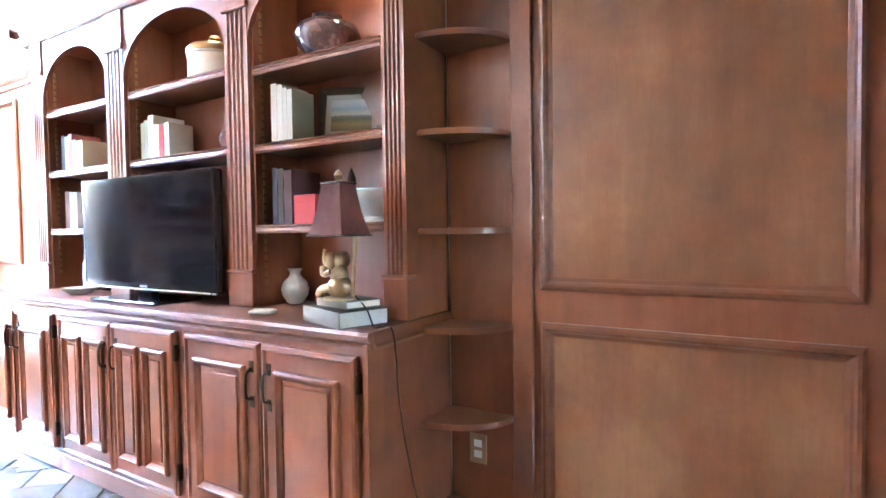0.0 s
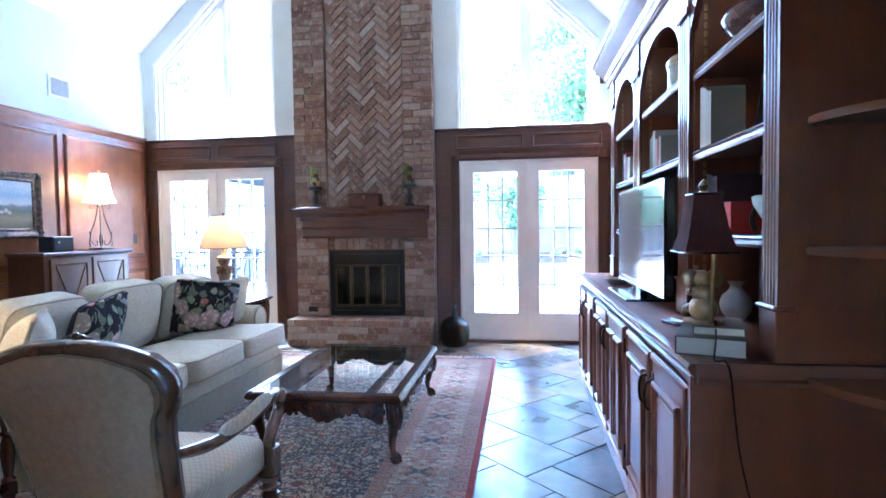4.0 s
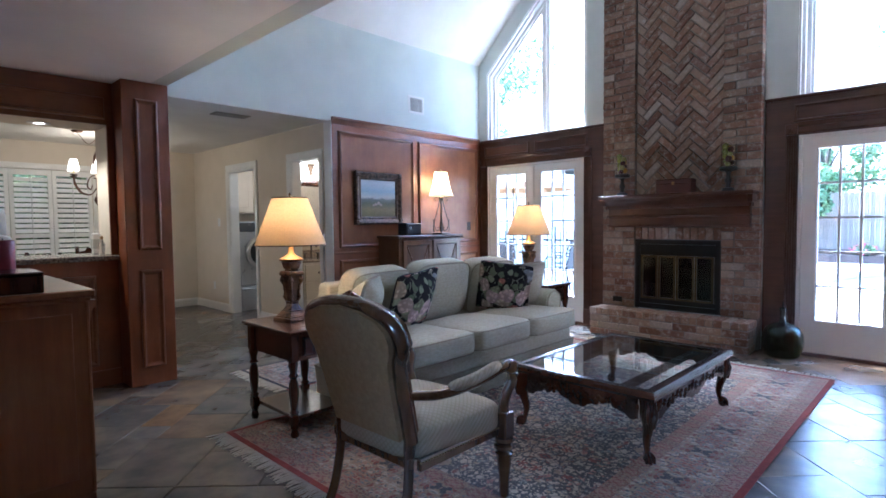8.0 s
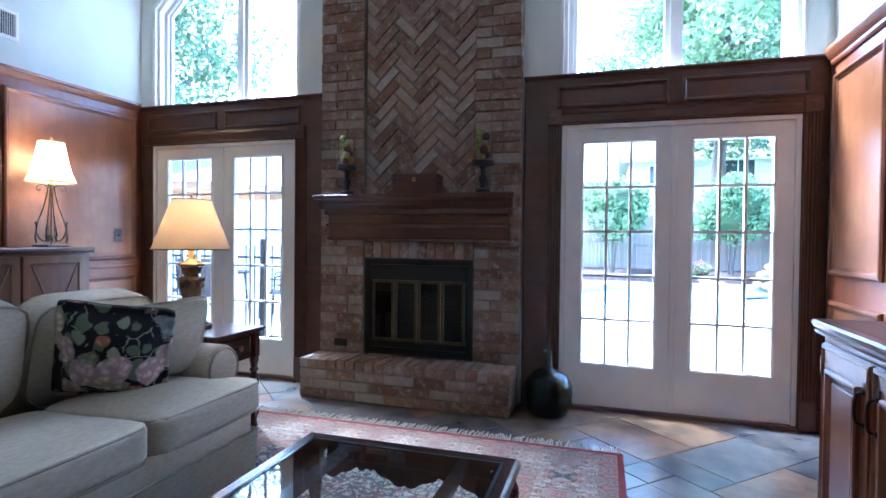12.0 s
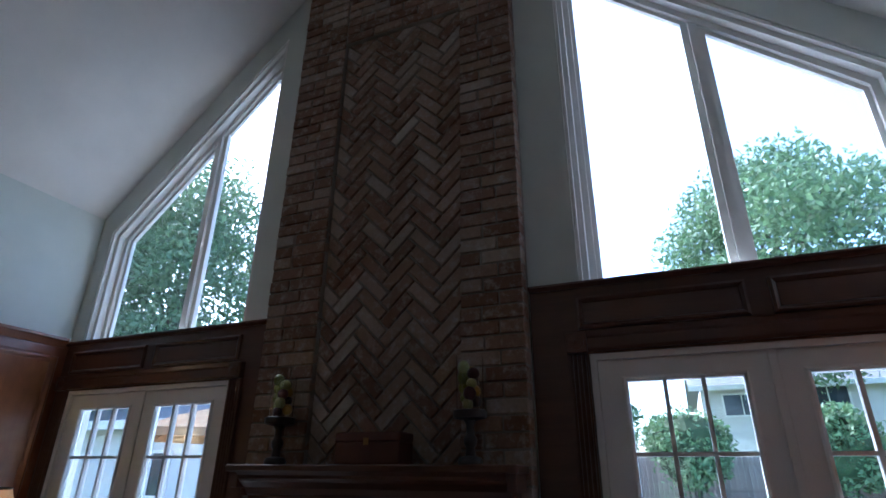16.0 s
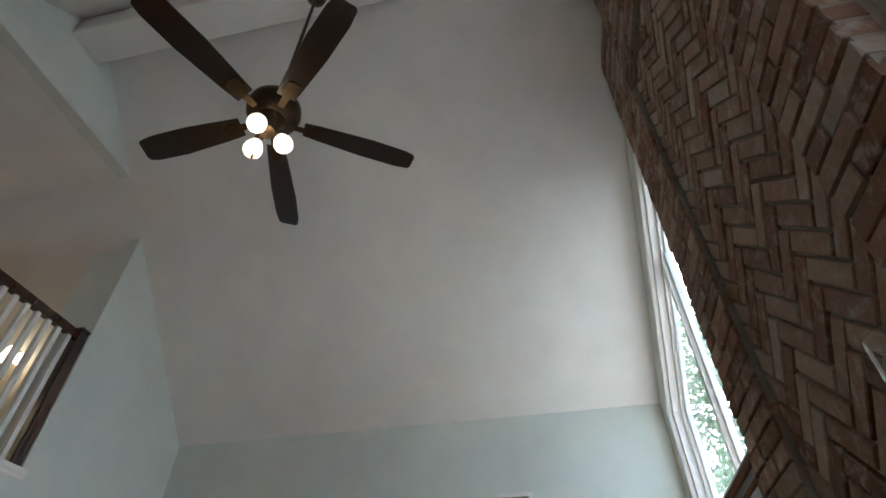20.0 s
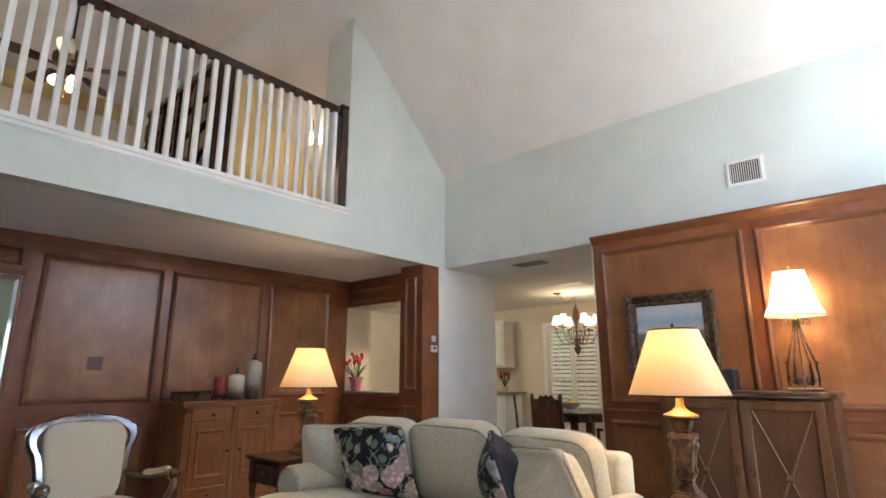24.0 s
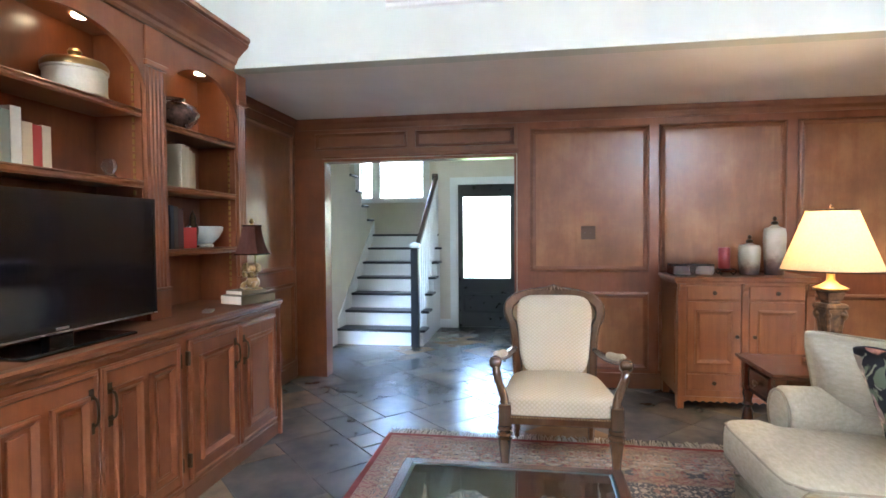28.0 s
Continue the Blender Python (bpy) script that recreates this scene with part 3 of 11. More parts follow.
def french_doors(name, span, label):
    """A pair of white leaves, each with three by five panes."""
    frame_x = XW - 0.045
    root = thing(name, label, "", Matrix(), "", "structure")
    y0, y1 = span
    # jamb frame
    b = bmesh.new()
    for a0, a1 in ((y0 + 0.001, y0 + 0.03), (y1 - 0.03, y1 - 0.001)):
        box(XW - 0.19, XW - 0.004, a0, a1, 0.0, 2.05, bm=b)
    box(XW - 0.19, XW - 0.004, y0 + 0.03, y1 - 0.03, 2.02, 2.049, bm=b)
    part("frame", b, PAINT_TRIM, root)
    part("threshold", box(XW - 0.21, XW + 0.012, y0 + 0.004, y1 - 0.004, -0.008, 0.022, 0.004), MANTEL, root, "dark wooden threshold")
    w = (y1 - y0 - 0.06) / 2
    for k in range(2):
        a = y0 + 0.03 + k * w
        b = bmesh.new()
        g0, g1, z0, z1 = a + 0.128, a + w - 0.122, 0.335, 1.915
        xb, xf = frame_x - 0.022, frame_x + 0.022
        box(xb, xf, a + 0.002, g0, 0.024, 2.017, bm=b)
        box(xb, xf, g1, a + w - 0.002, 0.024, 2.017, bm=b)
        box(xb, xf, g0, g1, 0.024, z0, bm=b)
        box(xb, xf, g0, g1, z1, 2.017, bm=b)
        leaf = part("leaf", b, PAINT_TRIM, root)
        PD = on_wall("x", xf, 1)
        part("glazing_bead", moulding(PD, g0 - 0.022, g1 + 0.022, z0 - 0.022, z1 + 0.022, [(0, -0.001), (0, 0.006), (0.010, 0.010), (0.022, 0.004), (0.022, -0.001)]), PAINT_TRIM, leaf)
        cw, rh = (g1 - g0) / 3, (z1 - z0) / 5
        mb = bmesh.new()
        for c in (1, 2):
            box(xb + 0.004, xf - 0.004, g0 + c * cw - 0.009, g0 + c * cw + 0.009, z0, z1, bm=mb)
        part("muntin", mb, PAINT_TRIM, leaf)
        for r in range(1, 5):
            part("muntin", box(xb + 0.005, xf - 0.005, g0, g1, z0 + r * rh - 0.009, z0 + r * rh + 0.009), PAINT_TRIM, leaf)
        for c in range(3):
            for r in range(5):
                pane = part("pane", box(frame_x - 0.003, frame_x + 0.003, g0 + c * cw + 0.009, g0 + (c + 1) * cw - 0.009, z0 + r * rh + 0.009, z0 + (r + 1) * rh - 0.009), GLASS, leaf)
                pane.visible_shadow = False
    part("astragal", box(frame_x + 0.0225, frame_x + 0.034, y0 + 0.03 + w - 0.018, y0 + 0.03 + w + 0.018, 0.024, 2.017, 0.003), PAINT_TRIM, root)
    return root


def raked_window(name, span, label):
    """A two-light window whose head follows the roof slope."""
    root = thing(name, label, "", Matrix(), "", "structure")
    y0, y1 = span
    lift = 0.285

    def head(y, d):
        return roof(y) - lift - d

    def ring(d0, d1, x0, x1, nm, material):
        """A frame between two insets."""
        b = bmesh.new()
        def pts(d):
            return [(y0 + d, TRIM + 0.002 + d * 0.5), (y1 - d, TRIM + 0.002 + d * 0.5), (y1 - d, head(y1 - d, d * 1.39)), (y0 + d, head(y0 + d, d * 1.39))]
        o, i = pts(d0), pts(d1)
        vo = [[b.verts.new((x, *p)) for p in o] for x in (x0, x1)]
        vi = [[b.verts.new((x, *p)) for p in i] for x in (x0, x1)]
        for k in range(4):
            n = (k + 1) % 4
            b.faces.new((vo[1][k], vo[1][n], vi[1][n], vi[1][k]))
            b.faces.new((vo[0][k], vi[0][k], vi[0][n], vo[0][n]))
            b.faces.new((vo[0][k], vo[0][n], vo[1][n], vo[1][k]))
            b.faces.new((vi[0][k], vi[1][k], vi[1][n], vi[0][n]))
        return part(nm, b, material, root)

    x = XW - 0.05
    ring(0.001, 0.02, x - 0.005, XW - 0.024, "reveal", PAINT_TRIM)
    ring(0.001, 0.05, x - 0.12, x - 0.006, "frame", PAINT_TRIM)
    ring(0.05, 0.085, x - 0.118, x - 0.06, "sash", PAINT_TRIM)
    ring(0.085, 0.11, x - 0.117, x - 0.085, "sash", PAINT_TRIM)
    mid = 1.22 if y0 > 0 else -2.37
    for m0, m1, xa, xb in ((mid - 0.06, mid + 0.06, x - 0.115, x - 0.075), (mid - 0.022, mid + 0.022, x - 0.075, x - 0.05)):
        part("mullion", prism([(m0, TRIM + 0.05), (m1, TRIM + 0.05), (m1, head(m1, 0.14)), (m0, head(m0, 0.14))], "x", xa, xb), PAINT_TRIM, root)
    for a, c in ((y0 + 0.10, mid - 0.055), (mid + 0.055, y1 - 0.10)):
        pane = part("pane", prism([(a, TRIM + 0.05), (c, TRIM + 0.05), (c, head(c, 0.15)), (a, head(a, 0.15))], "x", x - 0.104, x - 0.098), GLASS, root)
        pane.visible_shadow = False
    part("window_sill", box(x - 0.12, XW - 0.004, y0 + 0.002, y1 - 0.002, TRIM - 0.008, TRIM + 0.006), PAINT_TRIM, root)
    return root


west_joinery()
french_doors("door_1", DOOR_L, "white french doors with fifteen-pane leaves, closed")
french_doors("door_2", DOOR_R, "white french doors to the pool terrace, closed")
raked_window("window_1", WIN_L, "white two-light window with raked head over the doors")
raked_window("window_2", WIN_R, "white two-light window with raked head over the doors")


def bushing(ob, spread=0.004):
    """Sets a piece a little out of true."""
    ob.location.x += random.uniform(-spread, spread)
    ob.rotation_euler = (random.uniform(-0.012, 0.012), random.uniform(-0.01, 0.01), random.uniform(-0.012, 0.012))


CH_Y0, CH_Y1, CH_X = -1.445, 0.19, -5.60
BH, BL = 0.0775, 0.2325        # brick course and length, joints included
HB_Y0, HB_Y1, HB_Z0, HB_Z1 = -1.055, -0.16, 1.20, 4.45


def brick_mesh(l, h, d=0.09, name="brick"):
    key = (round(l, 4), round(h, 4), round(d, 4))
    if key not in BRICKS:
        b = box(-d, 0, -l / 2, l / 2, -h / 2, h / 2, 0.0045)
        for v in b.verts:
            v.co += Vector((0, random.uniform(-1, 1), random.uniform(-1, 1))) * 0.0018
        BRICKS[key] = mesh_of(b, name, BRICK)
    return BRICKS[key]


BRICKS = {}
J = 0.010


def lay(parent, y0, y1, z, x=CH_X, h=BH, d=0.09):
    ob = new("brick", brick_mesh(y1 - y0 - J, h - J, d))
    ob.parent = parent
    ob.location = (x, (y0 + y1) / 2, z + h / 2)
    bushing(ob)
    return ob


def build_chimney():
    root = thing("chimney", "reclaimed brick chimney breast with herringbone panel, reaching the ceiling", "chimney", Matrix())
    b = box(-5.72, CH_X - 0.012, CH_Y0 + 0.006, HB_Y0 - 0.004, 0.0, roof(CH_Y0) - 0.02)
    box(-5.72, CH_X - 0.012, HB_Y1 + 0.004, CH_Y1 - 0.006, 0.0, roof(CH_Y1) - 0.02, bm=b)
    prism([(HB_Y0 - 0.004, HB_Z1), (HB_Y1 + 0.004, HB_Z1), (HB_Y1 + 0.004, roof(HB_Y1) - 0.02), (YC, RIDGE - 0.13), (HB_Y0 - 0.004, roof(HB_Y0) - 0.02)], "x", -5.72, CH_X - 0.012, b)
    mort = part("mortar", b, MORTAR, root, "grey mortar joints")
    for nm, p0, p1 in (("left_pier", CH_Y0, HB_Y0), ("right_pier", HB_Y1, CH_Y1)):
        pier = part(nm, box(-5.715, CH_X - 0.014, p0 + 0.02, p1 - 0.02, 0.02, 0.30), MORTAR, root)
        w = p1 - p0
        z, k = 0.30, 0
        while z + BH < roof(p0 if p0 < YC else p1) + 0.0:
            cut = w * (0.62 if k % 2 == 0 else 0.38)
            if random.random() < 0.2:
                cut = w * random.choice((0.35, 0.65))
            lay(pier, p0, p0 + cut, z)
            lay(pier, p0 + cut, p1, z)
            z += BH
            k += 1
    # brick above the herringbone panel
    head = part("head_courses", box(-5.715, CH_X - 0.016, HB_Y0 + 0.05, HB_Y1 - 0.05, HB_Z1 + 0.01, HB_Z1 + 0.3), MORTAR, root)
    z, k = HB_Z1, 0
    while z + BH < RIDGE - 0.40:
        lim = (z + BH - EAVE) / SLOPE + YS
        lo, hi = max(HB_Y0, lim), min(HB_Y1, 2 * YC - lim)
        y = lo - (0 if k % 2 == 0 else BL / 2)
        while y < hi - 0.03:
            a, c = max(y, lo), min(y + BL, hi)
            if c - a > 0.05:
                lay(head, a, c, z)
            y += BL
        z += BH
        k += 1
    # herringbone panel, set back
    panel = part("herringbone_panel", box(-5.719, CH_X - 0.052, HB_Y0 - 0.003, HB_Y1 + 0.003, HB_Z0, HB_Z1 + 0.002), MORTAR, root)
    n, u = 3, BH
    c45 = math.cos(math.pi / 4)
    whole = None
    for sx in range(-60, 75):
        for kind in (0, 1):
            for q in range(-14, 15):
                if kind == 0:
                    cx, cy, ang = sx + 2 * n * q + n / 2, sx + 0.5, 0
                else:
                    cx, cy, ang = sx + 0.5, sx - 2 * n + 1 + 2 * n * q + n / 2, 90
                px, pz = (cx - cy) * c45 * u, (cx + cy) * c45 * u
                yy, zz = (HB_Y0 + HB_Y1) / 2 + px, HB_Z0 + 1.6 + pz
                r = 0.11
                if yy < HB_Y0 - r or yy > HB_Y1 + r or zz < HB_Z0 + 0.30 - r or zz > HB_Z1 + r:
                    continue
                m = Matrix.Translation((CH_X - 0.036, yy, zz)) @ pose(0, 0, 0, ang + 45, 0, 0)
                inside = HB_Y0 + r < yy < HB_Y1 - r and zz < HB_Z1 - r
                if inside:
                    ob = new("brick", brick_mesh(BL - J, BH - J, 0.08))
                    ob.parent = panel
                    ob.matrix_local = m @ pose(random.uniform(-0.004, 0.003), 0, 0, random.uniform(-0.8, 0.8), random.uniform(-0.8, 0.8), random.uniform(-0.8, 0.8))
                else:
                    bb = box(-0.08, 0, -(BL - J) / 2, (BL - J) / 2, -(BH - J) / 2, (BH - J) / 2, 0.0045)
                    bb.transform(m)
                    for co, no in (((0, HB_Y0 + 0.004, 0), (0, -1, 0)), ((0, HB_Y1 - 0.004, 0), (0, 1, 0)), ((0, 0, HB_Z1 - 0.003), (0, 0, 1))):
                        bmesh.ops.bisect_plane(bb, geom=bb.verts[:] + bb.edges[:] + bb.faces[:], plane_co=co, plane_no=no, clear_outer=True)
                        edges = [e for e in bb.edges if e.is_boundary]
                        if edges:
                            bmesh.ops.holes_fill(bb, edges=edges)
                    if len(bb.verts) > 5:
                        part("brick", bb, BRICK, panel)
                    else:
                        bb.free()
    return root


def build_hearth():
    root = thing("hearth", "raised brick hearth with a rowlock edge", "hearth", Matrix())
    hx, top = -5.30, 0.30
    core = part("mortar", box(-5.599, hx - 0.012, CH_Y0 + 0.01, CH_Y1 - 0.02, 0.0, top - 0.012), MORTAR, root)
    for k in range(3):
        z = k * 0.0745
        y = CH_Y0 - (0 if k % 2 == 0 else BL / 2)
        while y < CH_Y1 - 0.02:
            a, c = max(y, CH_Y0), min(y + BL, CH_Y1 - 0.01)
            if c - a > 0.05:
                lay(core, a, c, z + 0.002, hx, 0.0745)
            y += BL
        for s, yy in ((1, CH_Y0 + 0.002), (-1, CH_Y1 - 0.012)):
            ob = new("brick", brick_mesh(0.19, 0.0645, 0.09))
            ob.parent = core
            ob.matrix_local = Matrix.Translation((-5.45 + (0.05 if k % 2 else 0), yy, z + 0.04)) @ pose(0, 0, 0, 0, 0, -90 * s)
    y = CH_Y0
    while y < CH_Y1 - 0.03:
        ob = new("brick", brick_mesh(BH - 0.008, 0.068, 0.29))
        ob.parent = core
        ob.location = (hx + 0.004, y + BH / 2, top - 0.034)
        bushing(ob, 0.003)
        y += BH
    return root


def build_firebox():
    # brick surround under the mantel
    root = thing("fireplace", "brick fireplace with black firebox and glass doors", "fireplace", Matrix())
    y0, y1, z0, z1 = -1.055, -0.16, 0.31, 1.06
    sur = part("surround", box(-5.718, CH_X - 0.058, HB_Y0 - 0.003, HB_Y1 + 0.003, 1.062, 1.199), MORTAR, root)
    y = HB_Y0
    while y < HB_Y1 - 0.03:
        ob = new("brick", brick_mesh(BH - J, 0.128, 0.085))
        ob.parent = sur
        ob.location = (CH_X - 0.006, y + BH / 2 + 0.001, 1.130)
        bushing(ob, 0.003)
        y += (HB_Y1 - HB_Y0) / 12
    b = bmesh.new()
    soot = surface("sooty_steel", (0.008, 0.008, 0.008), (0.02, 0.018, 0.016), 0.6, 6, 60, 0.2, 0.002)
    # black box recessed in the wall
    for a in ((-6.1, CH_X - 0.02, y0, y0 + 0.012, z0, z1), (-6.1, CH_X - 0.02, y1 - 0.012, y1, z0, z1), (-6.1, CH_X - 0.02, y0, y1, z1 - 0.012, z1), (-6.1, CH_X - 0.02, y0, y1, z0 - 0.01, z0 + 0.002), (-6.1, -6.08, y0, y1, z0, z1)):
        box(*a, bm=b)
    part("firebox", b, soot, root)
    P = on_wall("x", CH_X - 0.03, 1)
    part("frame", moulding(P, y0 + 0.004, y1 - 0.004, z0 + 0.002, z1 - 0.002, [(0, -0.02), (0, 0.004), (0.045, 0.008), (0.05, -0.02)]), BLACK_IRON, root)
    part("hood", wbox(P, y0 + 0.05, y1 - 0.05, z1 - 0.17, z1 - 0.05, -0.03, 0.0, None, 0.006), BLACK_IRON, root)
    part("lower_grille", wbox(P, y0 + 0.05, y1 - 0.05, z0 + 0.05, z0 + 0.10, -0.02, 0.0, None, 0.004), BLACK_IRON, root)
    dz0, dz1 = z0 + 0.10, z1 - 0.17
    w = (y1 - y0 - 0.13) / 4
    smoked = glassy("smoked_glass", (0.12, 0.11, 0.10), 0.05)
    for k in range(4):
        a = y0 + 0.065 + k * w
        d = part("glass_door", moulding(P, a + 0.002, a + w - 0.002, dz0, dz1, [(0, -0.012), (0, 0.01), (0.022, 0.01), (0.022, -0.012)]), surface("aged_brass_frame", (0.05, 0.035, 0.02), (0.12, 0.085, 0.045), 0.35, 12, 70, 0.1, 0.001, 0.9), root)
        part("pane", wbox(P, a + 0.022, a + w - 0.022, dz0 + 0.02, dz1 - 0.02, -0.004, 0.0), smoked, d)
    # logs on a grate
    for k, (yy, zz, r) in enumerate(((-0.75, 0.40, 0.05), (-0.45, 0.40, 0.045), (-0.6, 0.47, 0.05))):
        part("log", tube(smooth_path([(-5.82 + 0.04 * k, yy - 0.22, zz), (-5.80, yy, zz + 0.015), (-5.83 + 0.03 * k, yy + 0.22, zz)], 4), r, 9), surface("charred_log", (0.02, 0.017, 0.014), (0.12, 0.10, 0.08), 0.95, 9, 50, 0.8, 0.01), root)
    gr = bmesh.new()
    for yy in (-0.85, -0.7, -0.5, -0.35):
        tube([(-5.70, yy, 0.41), (-5.71, yy, 0.35), (-5.90, yy, 0.35), (-5.91, yy, 0.41)], 0.008, 6, gr)
        box(-5.895, -5.88, yy - 0.006, yy + 0.006, 0.311, 0.35, bm=gr)
        box(-5.73, -5.715, yy - 0.006, yy + 0.006, 0.311, 0.35, bm=gr)
    part("grate", gr, BLACK_IRON, root)
    # small soot vent in the left pier
    part("ash_vent", box(CH_X - 0.01, CH_X + 0.006, -1.31, -1.20, 0.345, 0.405, 0.003), BLACK_IRON, root, "small black iron vent")


def build_mantel():
    root = thing("mantel_shelf", "dark stained wooden mantel shelf with stepped crown mouldings", "mantel", Matrix())
    P = on_wall("x", CH_X, 1)
    y0, y1 = -1.395, 0.175
    part("shelf", box(CH_X - 0.002, CH_X + 0.20, y0, y1, 1.515, 1.55, 0.006), MANTEL, root)
    prof = [(1.20, 0), (1.20, 0.05), (1.215, 0.058), (1.225, 0.05), (1.30, 0.05), (1.31, 0.062), (1.325, 0.07), (1.335, 0.062), (1.40, 0.064), (1.41, 0.08), (1.44, 0.10), (1.47, 0.145), (1.485, 0.16), (1.50, 0.165), (1.515, 0.18), (1.515, 0)]
    part("crown_moulding", run(P, y0 + 0.06, y1 - 0.06, prof), MANTEL, root)
    for s, yy in ((1, y0 + 0.06), (-1, y1 - 0.06)):
        for lo, hi, d in ((1.44, 1.515, 0.045), (1.40, 1.44, 0.02), (1.31, 1.33, 0.012), (1.205, 1.222, 0.008)):
            a, c = sorted((yy, yy - s * d))
            part("end_return", box(CH_X + 0.001, CH_X + 0.06 + d * 2.2, a, c, lo, hi, 0.003), MANTEL, root)
    return root


build_chimney()
build_hearth()
build_firebox()
build_mantel()

# ---- bookcase wall ----
UP = 0.29                      # how far the shelves stand out
TOP = 0.906                    # worktop height
CAP = [(2.33, 0), (2.33, 0.012), (2.345, 0.02), (2.36, 0.02), (2.38, 0.034), (2.40, 0.044), (2.415, 0.05), (2.44, 0.05), (2.44, 0)]


def north_panelling():
    panelled("wainscot_north", PN, XW + 0.02, -4.02, 0, 2.40, [(-5.62, -4.95, 1.02, 2.26), (-5.62, -4.95, 0.16, 0.86)], CHERRY, "cherry-stained raised panelling beside the bookcase")
    setting("trim", run(PN, XW + 0.036, -4.02, CAP), CHERRY_H, "cherry cap moulding")
    panelled("wainscot_north_hall", PN, -1.24, XE, 0, LOW, [(-0.857, 0.075, 1.008, 2.26), (-0.857, 0.075, 0.16, 0.891)], CHERRY, "cherry-stained raised panelling under the loft")
    setting("trim", run(PN, -0.964, XE - 0.02, [(2.33, 0), (2.33, 0.012), (2.36, 0.02), (2.385, 0.04), (2.399, 0.045), (2.399, 0)]), CHERRY_H, "cherry crown moulding under the soffit")
    setting("baseboard", wbox(PN, -0.964, XE - 0.03, 0, 0.13, 0, 0.014, None, 0.003), CHERRY_H, "cherry baseboard")
    setting("trim", wbox(PN, -0.964, -0.885, 0.13, 2.33, 0, 0.02, None, 0.003), CHERRY, "cherry upright between shelves and panel")


def corner_shelves():
    root = thing("corner_shelf_unit", "tall cherry corner unit with quarter-round shelves, empty", "shelf unit", Matrix())
    rx, ry = 0.278, 0.22
    for z in (0.17, 0.53, 0.876, 1.236, 1.59, 1.936):
        pts = [(-1.244, YN - 0.001)] + [(-1.244 + rx * math.sin(a), YN - 0.001 - ry * math.cos(a)) for a in [math.pi / 2 * k / 14 for k in range(15)]]
        b = prism(pts, "z", z - 0.022, z, None, 0.005)
        part("shelf", b, CHERRY_H, root, smooth=40)
    part("upright", box(-1.262, -1.244, 1.62 + 0.0, YN - 0.002, 0.0, TOP - 0.04), CHERRY, root)
    return root


def fluted(parent, a0, a1, v0, v1, w, material, name="pilaster"):
    """A fluted pilaster with base and cap blocks, standing out to w."""
    b = bmesh.new()
    n = 4
    m = (a1 - a0) * 0.12
    step = (a1 - a0 - 2 * m) / n
    prof = [(a0, w - 0.29), (a0, w)]
    for k in range(n):
        c = a0 + m + k * step
        prof += [(c + step * 0.18, w), (c + step * 0.35, w - 0.008), (c + step * 0.65, w - 0.008), (c + step * 0.82, w)]
    prof += [(a1, w), (a1, w - 0.29)]
    run(PN, v0 + 0.16, v1 - 0.20, prof, b, vertical=True)
    p = part(name, b, material, parent)
    part("post_core", wbox(PN, a0, a1, v0, v0 + 0.16, 0.003, w - 0.001), material, p)
    part("base_block", wbox(PN, a0 - 0.004, a1 + 0.004, v0, v0 + 0.145, w - 0.045, w + 0.006, None, 0.003), material, p)
    part("base_moulding", wbox(PN, a0 - 0.010, a1 + 0.010, v0 + 0.145, v0 + 0.16, w - 0.05, w + 0.016, None, 0.005), material, p)
    part("capital", wbox(PN, a0 - 0.008, a1 + 0.008, v1 - 0.20, v1 - 0.17, 0.004, w + 0.014, None, 0.005), material, p)
    part("capital_block", wbox(PN, a0 - 0.002, a1 + 0.002, v1 - 0.17, v1, 0.003, w + 0.006, None, 0.003), material, p)
    return p


BAYS = ((-3.87, -3.17), (-3.0, -2.2), (-2.05, -1.345))
PILASTERS = ((-4.0, -3.87), (-3.17, -3.0), (-2.2, -2.05), (-1.345, -1.245))
SHELVES = ((1.268, 1.61, 1.965), (1.61, 1.96), (1.26, 1.602, 1.932))


